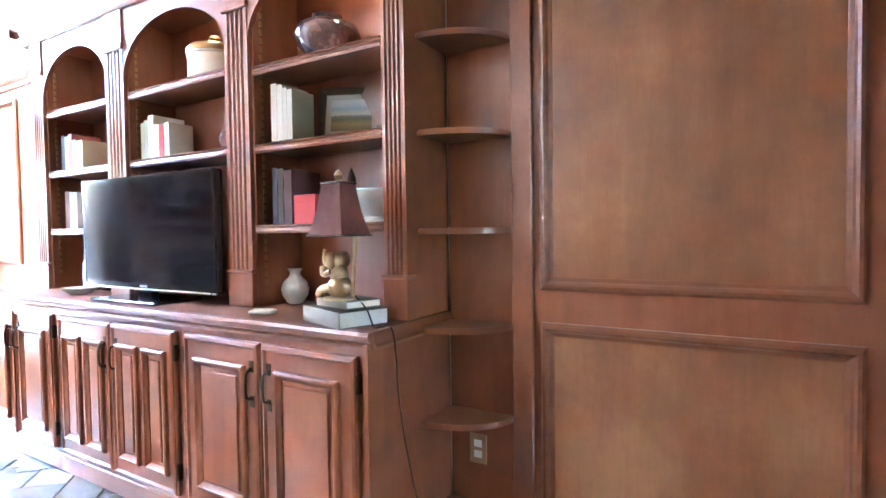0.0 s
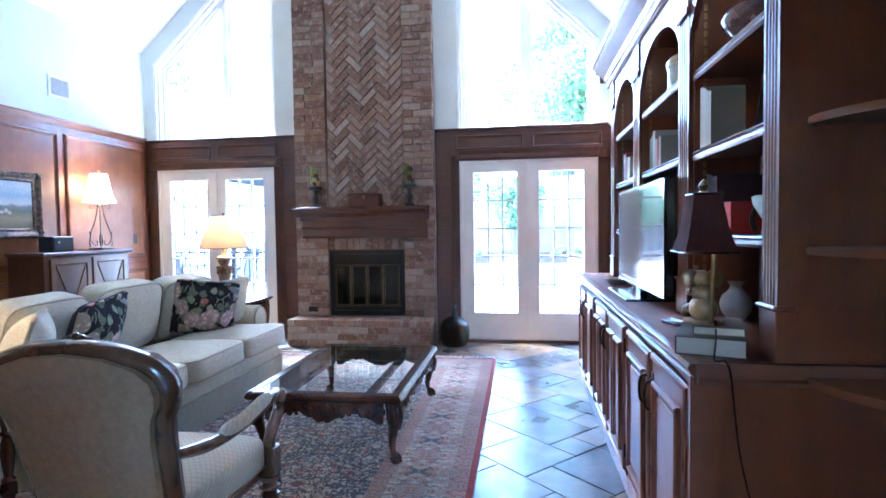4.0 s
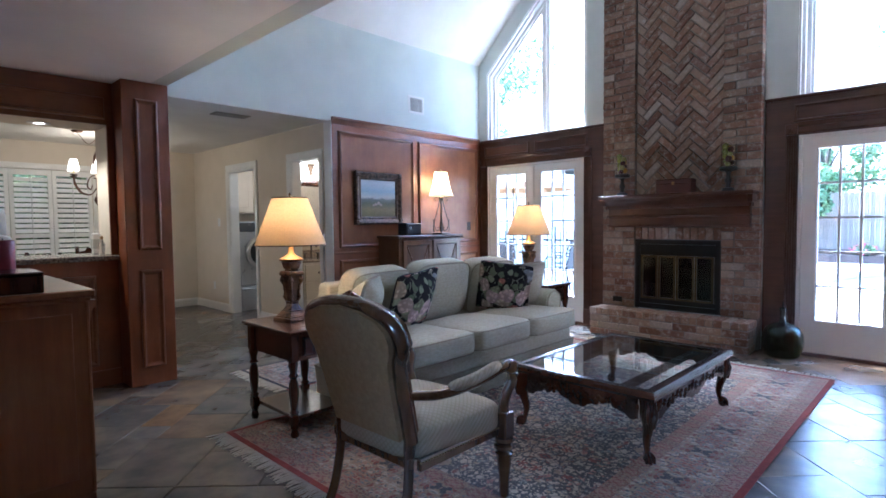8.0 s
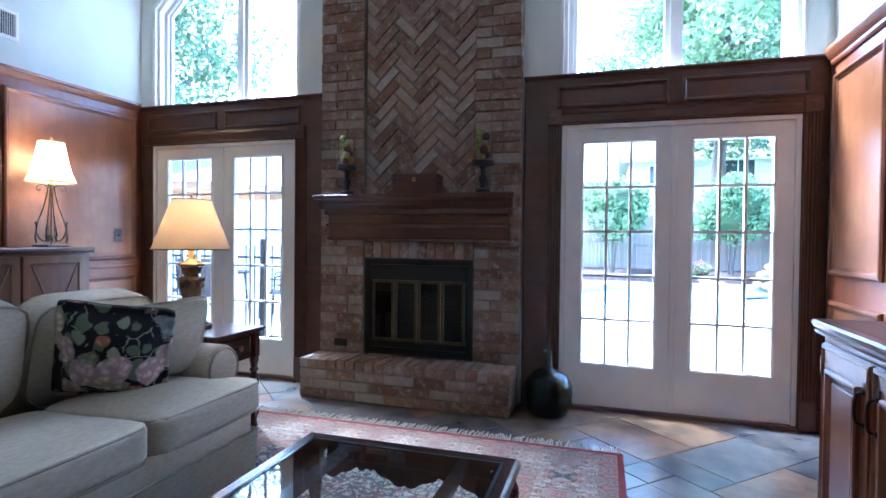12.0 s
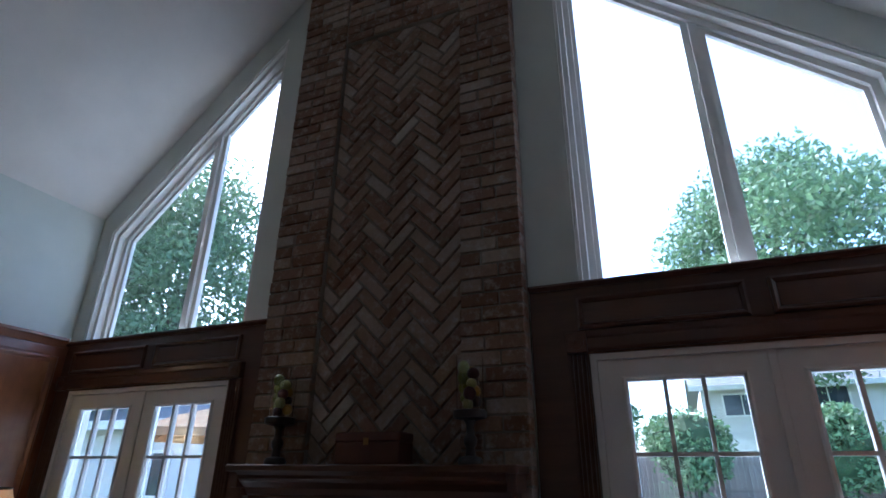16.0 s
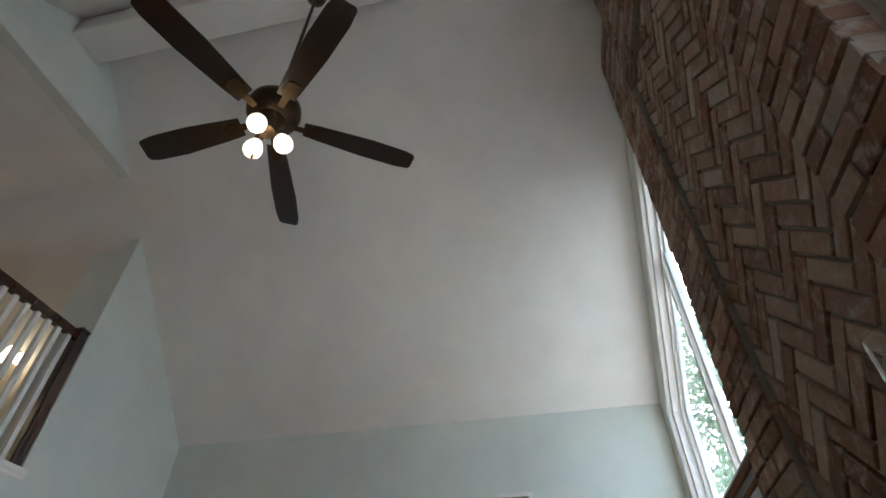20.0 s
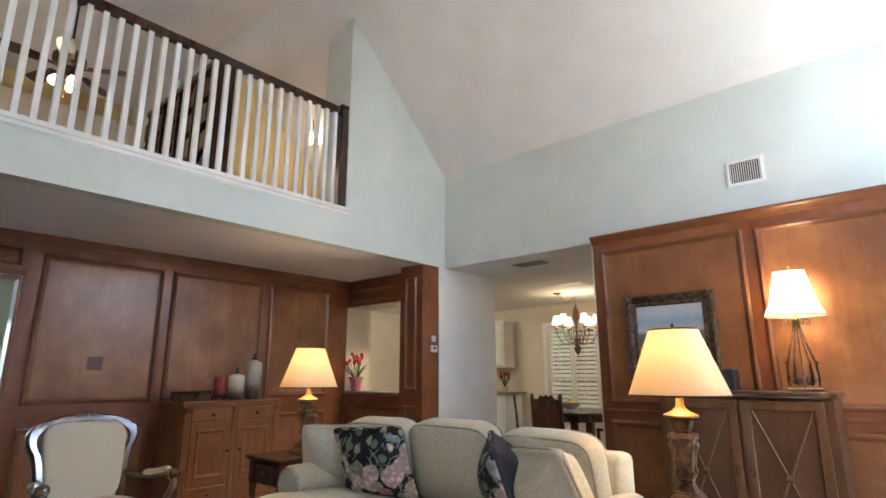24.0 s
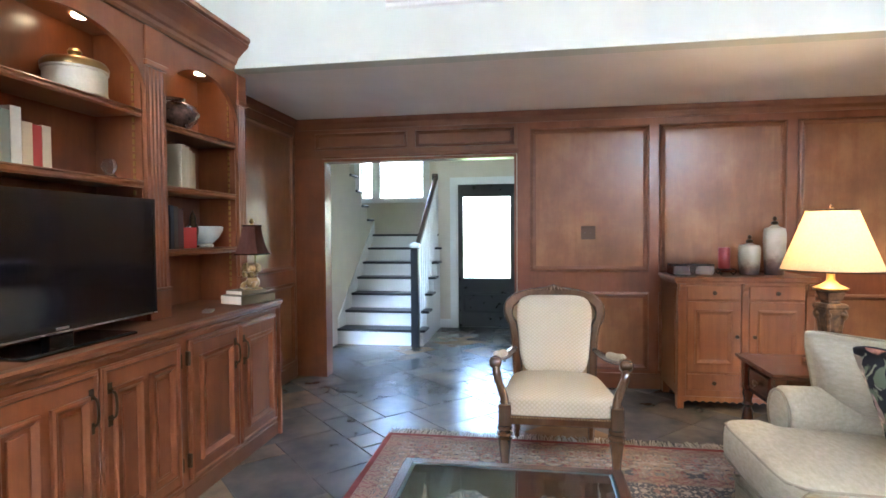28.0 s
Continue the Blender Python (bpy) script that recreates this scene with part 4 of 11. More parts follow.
def bookcase():
    root = thing("bookcase", "tall built-in cherry bookcase with three arched bays and fluted pilasters", "bookcase", Matrix())
    part("back_panel", wbox(PN, -4.0, -1.245, TOP + 0.002, 2.40, 0.002, 0.014), CHERRY, root)
    for a0, a1 in PILASTERS:
        fluted(root, a0, a1, TOP + 0.003, 2.385, UP, CHERRY)
    for (a0, a1), zs in zip(BAYS, SHELVES):
        part("side_panel", wbox(PN, a0, a0 + 0.012, TOP + 0.003, 2.34, 0.014, UP - 0.02), CHERRY, root)
        part("side_panel", wbox(PN, a1 - 0.012, a1, TOP + 0.003, 2.34, 0.014, UP - 0.02), CHERRY, root)
        part("top_panel", wbox(PN, a0, a1, 2.34, 2.36, 0.014, UP - 0.03), CHERRY_H, root)
        for z in zs:
            sh = part("shelf", wbox(PN, a0 + 0.012, a1 - 0.012, z - 0.025, z, 0.014, UP - 0.035, None, 0.002), CHERRY_H, root)
            part("shelf_nosing", run(PN, a0 + 0.012, a1 - 0.012, [(z - 0.034, UP - 0.034), (z - 0.034, UP - 0.016), (z - 0.024, UP - 0.010), (z - 0.010, UP - 0.016), (z - 0.004, UP - 0.008), (z + 0.002, UP - 0.014), (z + 0.002, UP - 0.034)]), CHERRY_H, sh)
        # arched head
        mid, half, spring, rise = (a0 + a1) / 2, (a1 - a0) / 2, 2.045, 0.245
        arc = [(mid + half * math.cos(t), spring + rise * math.sin(t)) for t in [math.pi * k / 24 for k in range(25)]]
        b = bmesh.new()
        front, back = UP - 0.004, UP - 0.03
        lo = [[b.verts.new(PN(a, v, w)) for a, v in arc] for w in (front, back)]
        hi = [[b.verts.new(PN(a, 2.392, w)) for a, v in arc] for w in (front, back)]
        for k in range(24):
            for j in (0, 1):
                b.faces.new((lo[j][k], lo[j][k + 1], hi[j][k + 1], hi[j][k]))
            b.faces.new((lo[0][k], lo[1][k], lo[1][k + 1], lo[0][k + 1]))
        part("arched_head", b, CHERRY, root, smooth=30)
        # lit recess: puck light under the top
        part("puck_light", lathe([(0.03, 0), (0.032, 0.006), (0.032, 0.012)], 16, None, (mid + 0.15, YN - 0.16), Matrix.Translation((0, 0, 2.328))), glowing("puck_glow_%d" % int(-mid * 100), (1.0, 0.75, 0.45), 0.7), root)
        # pegged shelf strip
        for s in (a0 + 0.0135, a1 - 0.0135):
            st = bmesh.new()
            for j in range(34):
                z = 1.0 + j * 0.036
                box(s - 0.002, s + 0.002, YN - 0.235, YN - 0.222, z, z + 0.024, bm=st)
            tagged(part("shelf_strip", st, BRASS, root), "notched brass shelf strip", kind="stuff")
    # cornice
    prof = [(2.385, 0.0), (2.385, 0.30), (2.40, 0.31), (2.42, 0.312), (2.43, 0.325), (2.46, 0.335), (2.49, 0.365), (2.52, 0.40), (2.535, 0.41), (2.545, 0.405), (2.555, 0.42), (2.58, 0.42), (2.58, 0.0)]
    part("cornice", run(PN, -4.10, XL - 0.004, prof), CHERRY_H, root)
    for lo, hi, d in ((2.555, 2.58, 0.09), (2.50, 2.555, 0.06), (2.43, 2.50, 0.03)):
        part("cornice_return", wbox(PN, -4.10 - d + 0.03, -4.1005, lo, hi, 0.001, 0.33 + d, None, 0.004), CHERRY_H, root)
    # puck lamps
    for a0, a1 in BAYS:
        lamp("puck_lamp", "SPOT", look(((a0 + a1) / 2 + 0.15, YN - 0.16, 2.32), ((a0 + a1) / 2 + 0.15, YN - 0.16, 1.0)), 0.015, (1.0, 0.58, 0.26), radius=0.03, spot=(radians(120), 0.6))
    return root


def pull_handle(parent, a, v, w):
    """A dark bronze drop handle with two posts, upright."""
    P = PN
    b = bmesh.new()
    pts = smooth_path([P(a, v - 0.055, w + 0.004), P(a, v - 0.045, w + 0.026), P(a, v, w + 0.032), P(a, v + 0.045, w + 0.026), P(a, v + 0.055, w + 0.004)], 5)
    tube(pts, 0.0055, 8, b)
    for s in (-1, 1):
        wbox(P, a - 0.012, a + 0.012, v + s * 0.066 - 0.022, v + s * 0.066 + 0.022, w, w + 0.004, b, 0.001)
        tube([P(a, v + s * 0.055, w), P(a, v + s * 0.055, w + 0.012)], 0.009, 8, b)
    return part("handle", b, BRONZE, parent, "dark bronze handle", True)


RAISED = [(0, 0.0), (0, 0.014), (0.008, 0.02), (0.02, 0.02), (0.03, 0.012), (0.045, 0.004), (0.045, 0.0)]


def cabinet_door(parent, P, a0, a1, v0, v1, w, material, split=False):
    d = part("door", wbox(P, a0, a1, v0, v1, w, w + 0.02, None, 0.004), material, parent)
    part("edge_moulding", moulding(P, a0 + 0.006, a1 - 0.006, v0 + 0.006, v1 - 0.006, [(0, w + 0.019), (0, w + 0.025), (0.012, w + 0.029), (0.02, w + 0.019)]), material, d)
    fields = [(a0 + 0.075, a1 - 0.075)] if not split else [(a0 + 0.055, (a0 + a1) / 2 - 0.022), ((a0 + a1) / 2 + 0.022, a1 - 0.055)]
    for f0, f1 in fields:
        part("raised_moulding", moulding(P, f0, f1, v0 + 0.08, v1 - 0.09, [(i * 0.7, w + 0.0195 + o) for i, o in RAISED]), material, d)
        part("raised_panel", wbox(P, f0 + 0.045, f1 - 0.045, v0 + 0.125, v1 - 0.135, w + 0.0195, w + 0.029, None, 0.004), material, d)
    return d


def base_cabinets():
    w = 0.49
    for k, (a0, a1) in enumerate(((-4.235, -3.305), (-3.305, -2.25), (-2.25, -1.264))):
        root = thing("base_cabinet", "cherry base cabinet with %s doors, closed" % ("paired narrow-panel" if k == 1 else "raised-panel"), "cabinet", Matrix(), "base cabinets under the bookcase")
        b = wbox(PN, a0 + 0.001, a1 - 0.001, 0.09, TOP - 0.045, 0.003, w)
        part("carcass", b, CHERRY, root)
        part("plinth", wbox(PN, a0 + 0.001, a1 - 0.001, 0.0, 0.09, 0.003, w + 0.008, None, 0.004), CHERRY_H, root)
        mid = (a0 + a1) / 2
        for a, c, s in ((a0 + 0.035, mid - 0.006, 1), (mid + 0.006, a1 - 0.035, -1)):
            d = cabinet_door(root, PN, a, c, 0.115, TOP - 0.085, w, CHERRY, k == 1)
            ha = c - 0.04 if s > 0 else a + 0.04
            pull_handle(d, ha, 0.665, w + 0.021)
            for v in (0.22, 0.73):
                ax = a - 0.003 if s > 0 else c + 0.003
                part("hinge", wbox(PN, ax - 0.007, ax + 0.007, v - 0.035, v + 0.035, w + 0.001, w + 0.024, None, 0.003), BRONZE, d, "dark bronze hinge")
    top = thing("worktop", "polished cherry worktop with a moulded edge, in front of the bookcase", "worktop", Matrix())
    part("board", wbox(PN, -4.27, -1.244, TOP - 0.045, TOP, 0.003, 0.50), wood("worktop_cherry", (0.13, 0.039, 0.014), (0.21, 0.072, 0.027), (0.28, 0.105, 0.040), grain=(0.7, 8, 8), figure=0.9, rough=0.6, coat=0.0), top)
    edge = [(TOP - 0.058, 0.49), (TOP - 0.058, 0.512), (TOP - 0.046, 0.518), (TOP - 0.038, 0.51), (TOP - 0.03, 0.522), (TOP - 0.012, 0.53), (TOP - 0.001, 0.524), (TOP, 0.50), (TOP, 0.49)]
    part("edge_moulding", run(PN, -4.27, -1.234, edge), CHERRY_H, top)
    PX = on_wall("x", -1.244, 1)
    part("end_moulding", run(PX, YN - 0.505, YN - 0.003, [(v, w2 - 0.49) for v, w2 in edge if w2 - 0.49 < 0.032]), CHERRY_H, top)


north_panelling()
corner_shelves()
bookcase()
base_cabinets()


def television():
    root = thing("television", "flat black television on a low stand, switched off", "television", pose(-2.775, 1.796, TOP, 0, 0, 0.3))
    screen = surface("dark_screen", (0.004, 0.004, 0.005), (0.007, 0.007, 0.008), 0.05, 3, 30, 0.0)
    gloss = plain("gloss_black", (0.008, 0.008, 0.009), 0.12, 0, 0.5)
    w, z0, z1 = 0.55, 0.055, 0.61
    part("housing", box(-w, w, 0.0, 0.05, z0, z1, 0.008), gloss, root)
    part("screen", box(-w + 0.018, w - 0.018, -0.0015, 0.001, z0 + 0.03, z1 - 0.018), screen, root, "dark glossy screen")
    P = on_wall("y", 0.0, -1)
    part("bezel", moulding(P, -w, w, z0, z1, [(0, -0.004), (0, 0.004), (0.016, 0.004), (0.016, -0.004)]), gloss, root)
    part("metal_strip", box(-w, w, -0.006, -0.003, z0 - 0.003, z0 + 0.004), CHROME, root)
    part("badge", box(-0.03, 0.03, -0.0055, -0.004, z0 + 0.010, z0 + 0.020), CHROME, root)
    part("neck", box(-0.06, 0.06, 0.0, 0.04, 0.012, z0 + 0.01, 0.004), gloss, root)
    part("stand", box(-0.27, 0.27, -0.12, 0.13, 0.0, 0.014, 0.005), gloss, root)
    part("rear_box", box(-0.2, 0.2, 0.05, 0.09, 0.14, 0.48, 0.01), gloss, root)


television()


def book(x, y, z, w, h, d, colour, lean=0.0, m=None, label="book"):
    """A bound book: cover, page block."""
    root = thing("book", label, "book", m or pose(x, y, z, 0, lean, 0), "books on the shelves")
    c = plain("book_cloth_%02x%02x%02x" % tuple(int(v * 255) for v in colour), colour, 0.7)
    b = bmesh.new()
    t = 0.0025
    box(0, t, 0, d, 0, h, bm=b)
    box(w - t, w, 0, d, 0, h, bm=b)
    box(0, w, -t, 0.0, 0, h, bm=b)
    part("cover", b, c, root)
    part("page_block", box(t + 0.0005, w - t - 0.0005, 0.001, d - 0.004, 0.004, h - 0.004), surface("paper_pages", (0.60, 0.54, 0.42), (0.72, 0.66, 0.54), 0.9, 4, 220, 0.3, 0.001), root)
    return root


def shelf_row(bay, level, start, spec, back=0.05):
    """A run of upright books; spec holds (width, height, depth, colour, label)."""
    z = SHELVES[bay][level] if level >= 0 else TOP
    x = BAYS[bay][0] + start
    for w, h, d, c, lab in spec:
        book(x, YN - UP + back, z + 0.003, w, h, d, c, 0, None, lab)
        x += w + 0.0015


CREAM, TEAL, RED, NAVY, OLIVE, BROWN = (0.62, 0.56, 0.42), (0.12, 0.2, 0.2), (0.32, 0.03, 0.025), (0.02, 0.025, 0.04), (0.16, 0.15, 0.09), (0.12, 0.06, 0.03)
shelf_row(2, 1, 0.13, [(0.034, 0.235, 0.14, (0.36, 0.31, 0.22), "cream cloth-bound book standing on the shelf"), (0.03, 0.225, 0.14, (0.38, 0.33, 0.25), "pale cloth-bound book standing on the shelf"), (0.024, 0.21, 0.13, (0.33, 0.29, 0.21), "cream book standing on the shelf"), (0.028, 0.20, 0.12, (0.32, 0.28, 0.2), "faded cream book standing on the shelf")], 0.008)
shelf_row(1, 0, 0.06, [(0.03, 0.19, 0.16, (0.30, 0.32, 0.24), "grey-green book standing on the shelf"), (0.035, 0.20, 0.16, (0.26, 0.3, 0.26), "grey-green book standing on the shelf"), (0.045, 0.22, 0.17, (0.62, 0.6, 0.54), "white-spined book standing on the shelf"), (0.045, 0.17, 0.16, (0.5, 0.4, 0.26), "tan book standing on the shelf"), (0.04, 0.165, 0.16, RED, "dark red book standing on the shelf"), (0.04, 0.17, 0.13, (0.46, 0.4, 0.29), "cream book standing on the shelf")])
shelf_row(0, 1, 0.10, [(0.04, 0.21, 0.17, NAVY, "dark blue book standing on the shelf"), (0.035, 0.20, 0.16, (0.4, 0.38, 0.36), "grey book standing on the shelf"), (0.04, 0.21, 0.16, (0.36, 0.1, 0.07), "red-topped book standing on the shelf"), (0.05, 0.175, 0.16, OLIVE, "olive book standing on the shelf"), (0.07, 0.165, 0.16, (0.5, 0.42, 0.28), "tan book standing on the shelf")])
shelf_row(0, 0, 0.12, [(0.05, 0.22, 0.17, BROWN, "brown book standing on the shelf"), (0.045, 0.215, 0.17, (0.34, 0.33, 0.32), "grey book standing on the shelf"), (0.04, 0.21, 0.16, (0.4, 0.38, 0.36), "grey book standing on the shelf")])
book(BAYS[0][0] + 0.56, YN - UP + 0.05, SHELVES[0][0] + 0.003, 0.05, 0.23, 0.17, (0.42, 0.42, 0.44), 0, None, "pale grey book standing at the end of the shelf")
shelf_row(2, 0, 0.08, [(0.03, 0.24, 0.17, NAVY, "black-bound book standing on the shelf"), (0.035, 0.235, 0.17, (0.05, 0.035, 0.03), "dark brown book standing on the shelf"), (0.045, 0.225, 0.17, (0.06, 0.02, 0.02), "dark book standing on the shelf")])
book(BAYS[2][0] + 0.20, YN - UP + 0.055, SHELVES[2][0] + 0.003, 0.12, 0.12, 0.12, (0.42, 0.03, 0.02), 0, None, "bright red book block on the shelf")


def pot(name, x, y, z, profile, material, label, category, lid=None, lid_material=None, extra=None):
    root = thing(name, label, category, pose(x, y, z))
    body = part("body", lathe(profile, 28), material, root, smooth=50)
    if lid:
        part("lid", lathe(lid, 28), lid_material or material, root, smooth=50)
    return root


CERAMIC = surface("speckled_grey_ceramic", (0.40, 0.39, 0.36), (0.52, 0.50, 0.46), 0.45, 14, 120, 0.2, 0.001)
CELADON = surface("pale_celadon_glaze", (0.42, 0.50, 0.48), (0.55, 0.62, 0.58), 0.2, 10, 80, 0.05, 0.001, coat=0.4)
COPPER = surface("mottled_copper_glaze", (0.05, 0.035, 0.035), (0.20, 0.12, 0.10), 0.25, 9, 60, 0.1, 0.001, 0.5, coat=0.4, spread=0.12)
IVORY = surface("ivory_glaze", (0.48, 0.42, 0.30), (0.62, 0.56, 0.44), 0.35, 12, 100, 0.1, 0.001)
SMOKE = glassy("grey_glass", (0.75, 0.77, 0.8), 0.02)
FOLIAGE = surface("leaf_green", (0.03, 0.075, 0.012), (0.075, 0.15, 0.03), 0.55, 14, 90, 0.2, 0.002)

# bay of the lamp
pot("vase", -1.75, 2.02, SHELVES[2][2] + 0.003, [(0.045, 0), (0.075, 0.02), (0.125, 0.07), (0.142, 0.11), (0.125, 0.15), (0.07, 0.175), (0.058, 0.185), (0.064, 0.198), (0.05, 0.198)], COPPER, "wide mottled copper-glazed vase on the top shelf", "vase")
pot("lidded_box", -2.46, 2.00, SHELVES[1][1] + 0.003, [(0.125, 0), (0.13, 0.008), (0.126, 0.02), (0.126, 0.11), (0.132, 0.115), (0.132, 0.122)], IVORY, "round ivory lidded box with gilt bands on the top shelf", "box", [(0.134, 0.123), (0.134, 0.14), (0.12, 0.16), (0.05, 0.175), (0.02, 0.18), (0.022, 0.19), (0.03, 0.205), (0.02, 0.22), (0, 0.224)], BRASS)
pot("ginger_jar", -3.30, 2.02, SHELVES[0][2] + 0.003, [(0.05, 0), (0.05, 0.01), (0.075, 0.08), (0.088, 0.14), (0.08, 0.18), (0.045, 0.205), (0.04, 0.215)], COPPER, "dark glazed ginger jar with brass lid on the top shelf", "jar", [(0.042, 0.216), (0.05, 0.225), (0.04, 0.245), (0.012, 0.255), (0.014, 0.27), (0, 0.28)], BRASS)
pot("vase", -1.965, 2.01, TOP + 0.003, [(0.022, 0), (0.034, 0.005), (0.056, 0.04), (0.061, 0.066), (0.052, 0.098), (0.028, 0.122), (0.022, 0.135), (0.024, 0.148), (0.033, 0.157), (0.028, 0.158)], CERAMIC, "round pale grey ceramic vase on the worktop", "vase")


def tureen():
    root = thing("tureen", "pale celadon tureen with two handles on the shelf", "bowl", pose(-1.50, 2.0, SHELVES[2][0] + 0.003))
    part("body", lathe([(0.05, 0), (0.055, 0.012), (0.045, 0.022), (0.085, 0.06), (0.108, 0.10), (0.112, 0.125), (0.105, 0.13), (0.09, 0.10), (0.04, 0.04)], 28), CELADON, root, smooth=50)
    for s in (-1, 1):
        part("handle", tube(smooth_path([(s * 0.10, 0, 0.115), (s * 0.145, 0, 0.125), (s * 0.15, 0, 0.09), (s * 0.098, 0, 0.075)], 5), 0.008, 8), CELADON, root, smooth=60)
    return root


tureen()


def leaning_plate():
    root = thing("display_plate", "pale round plate standing on the shelf", "plate", pose(-3.27, 2.07, SHELVES[0][1] + 0.002, 78, 0, 0))
    b = lathe([(0.05, 0), (0.055, 0.004), (0.10, 0.012), (0.108, 0.018), (0.10, 0.016), (0.05, 0.008)], 28, None, (0, 0.109))
    part("plate", b, CELADON, root, smooth=40)


leaning_plate()


def moss_ball():
    root = thing("moss_ball", "round green moss ball on the shelf between books", "ornament", pose(-3.42, 1.98, SHELVES[0][0] + 0.003))
    b = bmesh.new()
    rnd = random.Random(5)
    bmesh.ops.create_icosphere(b, subdivisions=3, radius=0.066, matrix=Matrix.Translation((0, 0, 0.066)))
    for v in b.verts:
        v.co += (v.co - Vector((0, 0, 0.066))) * rnd.uniform(-0.08, 0.14)
    core = part("ball", b, FOLIAGE, root)
    leaves = bmesh.new()
    for k in range(260):
        d = Vector((rnd.gauss(0, 1), rnd.gauss(0, 1), rnd.gauss(0, 1))).normalized()
        c = Vector((0, 0, 0.066)) + d * 0.068
        t = d.orthogonal().normalized()
        t = (t + d * rnd.uniform(0, 0.8)).normalized() * 0.012
        s = d.cross(t).normalized() * 0.005
        v = [leaves.verts.new(c + q) for q in (-s, t * 0.6 - s * 0.2, t * 1.2, s)]
        leaves.faces.new(v)
    tagged(part("leaves", leaves, FOLIAGE, root), kind="stuff")


moss_ball()


def picture_frame(x, y, z, w, h, tilt, turn, label, name="picture_frame"):
    root = thing(name, label, "picture frame", pose(x, y, z, tilt, 0, turn))
    P = on_wall("y", 0.0, -1)
    part("frame", moulding(P, -w / 2, w / 2, 0, h, [(0, -0.012), (0, 0.010), (0.008, 0.016), (0.018, 0.010), (0.03, 0.006), (0.03, -0.012)]), surface("dull_gilt_wood", (0.04, 0.03, 0.022), (0.10, 0.075, 0.055), 0.4, 12, 60, 0.2, 0.001, 0.4), root)
    part("mat_board", box(-w / 2 + 0.03, w / 2 - 0.03, -0.001, 0.006, 0.03, h - 0.03), plain("ivory_card", (0.38, 0.37, 0.33), 0.9), root)
    part("print", box(-w / 2 + 0.055, w / 2 - 0.055, -0.003, -0.0015, 0.055, h - 0.055), LANDSCAPE, root, "small faded landscape print")
    part("strut", box(-0.02, 0.02, 0.006, 0.09, 0.0, 0.006), MAHOGANY, root)


def landscape_material():
    m, nt, p = _base("painted_landscape")
    tc = nt.nodes.new("ShaderNodeTexCoord")
    sep = nt.nodes.new("ShaderNodeSeparateXYZ")
    nt.links.new(tc.outputs["Generated"], sep.inputs[0])
    n = _noise(nt, tc.outputs["Generated"], 7, 6, 0.65)
    add = nt.nodes.new("ShaderNodeMath")
    add.operation = "MULTIPLY_ADD"
    nt.links.new(n.outputs[0], add.inputs[0])
    add.inputs[1].default_value = 0.22
    nt.links.new(sep.outputs[2], add.inputs[2])
    r = _ramp(nt, [(0.05, (0.10, 0.085, 0.03)), (0.32, (0.22, 0.18, 0.08)), (0.48, (0.10, 0.12, 0.07)), (0.58, (0.15, 0.17, 0.16)), (0.64, (0.46, 0.47, 0.45)), (0.80, (0.26, 0.36, 0.46)), (1.0, (0.44, 0.49, 0.53))])
    nt.links.new(add.outputs[0], r.inputs[0])
    n2 = _noise(nt, tc.outputs["Generated"], 30, 5, 0.7)
    col = _mix(nt, "OVERLAY", 0.5, r.outputs[0], n2.outputs[0])
    nt.links.new(col, p.inputs["Base Color"])
    p.inputs["Roughness"].default_value = 0.5
    _bump(nt, n2.outputs[0], 0.3, 0.002, p)
    return m


LANDSCAPE = landscape_material()
picture_frame(-1.68, 2.07, SHELVES[2][1] + 0.003, 0.29, 0.25, -12, 24, "small gilt-framed landscape leaning on the shelf")
pot("glass_jar", -3.58, 1.98, TOP + 0.003, [(0.06, 0), (0.075, 0.01), (0.08, 0.12), (0.075, 0.16), (0.06, 0.18), (0.062, 0.19), (0.05, 0.19), (0.068, 0.13), (0.065, 0.02), (0, 0.015)], SMOKE, "clear glass jar with a metal lid on the worktop", "jar", [(0.066, 0.191), (0.066, 0.205), (0.03, 0.22), (0.012, 0.225), (0.018, 0.245), (0, 0.25)], CHROME)
pot("glass_jar", -3.42, 2.0, TOP + 0.003, [(0.06, 0), (0.08, 0.01), (0.085, 0.16), (0.07, 0.21), (0.06, 0.22), (0.05, 0.22), (0.07, 0.16), (0.07, 0.02), (0, 0.015)], SMOKE, "tall dark glass jar with a metal lid on the worktop", "jar", [(0.064, 0.221), (0.066, 0.235), (0.03, 0.255), (0.012, 0.26), (0.016, 0.28), (0, 0.285)], CHROME)
pot("dish", -3.40, 1.80, TOP + 0.003, [(0.05, 0), (0.055, 0.006), (0.085, 0.028), (0.095, 0.034), (0.088, 0.032), (0.05, 0.01), (0, 0.008)], CERAMIC, "shallow grey ceramic dish on the worktop", "dish")
for gx, gh in ((-2.92, 0.10), (-2.80, 0.075), (-2.33, 0.09)):
    pot("glass_ornament", gx, 1.95, SHELVES[1][0] + 0.003, [(0.03, 0), (0.032, 0.008), (0.02, 0.02), (0.034, gh * 0.6), (0.022, gh), (0.012, gh)], SMOKE, "small clear glass ornament on the shelf", "ornament")


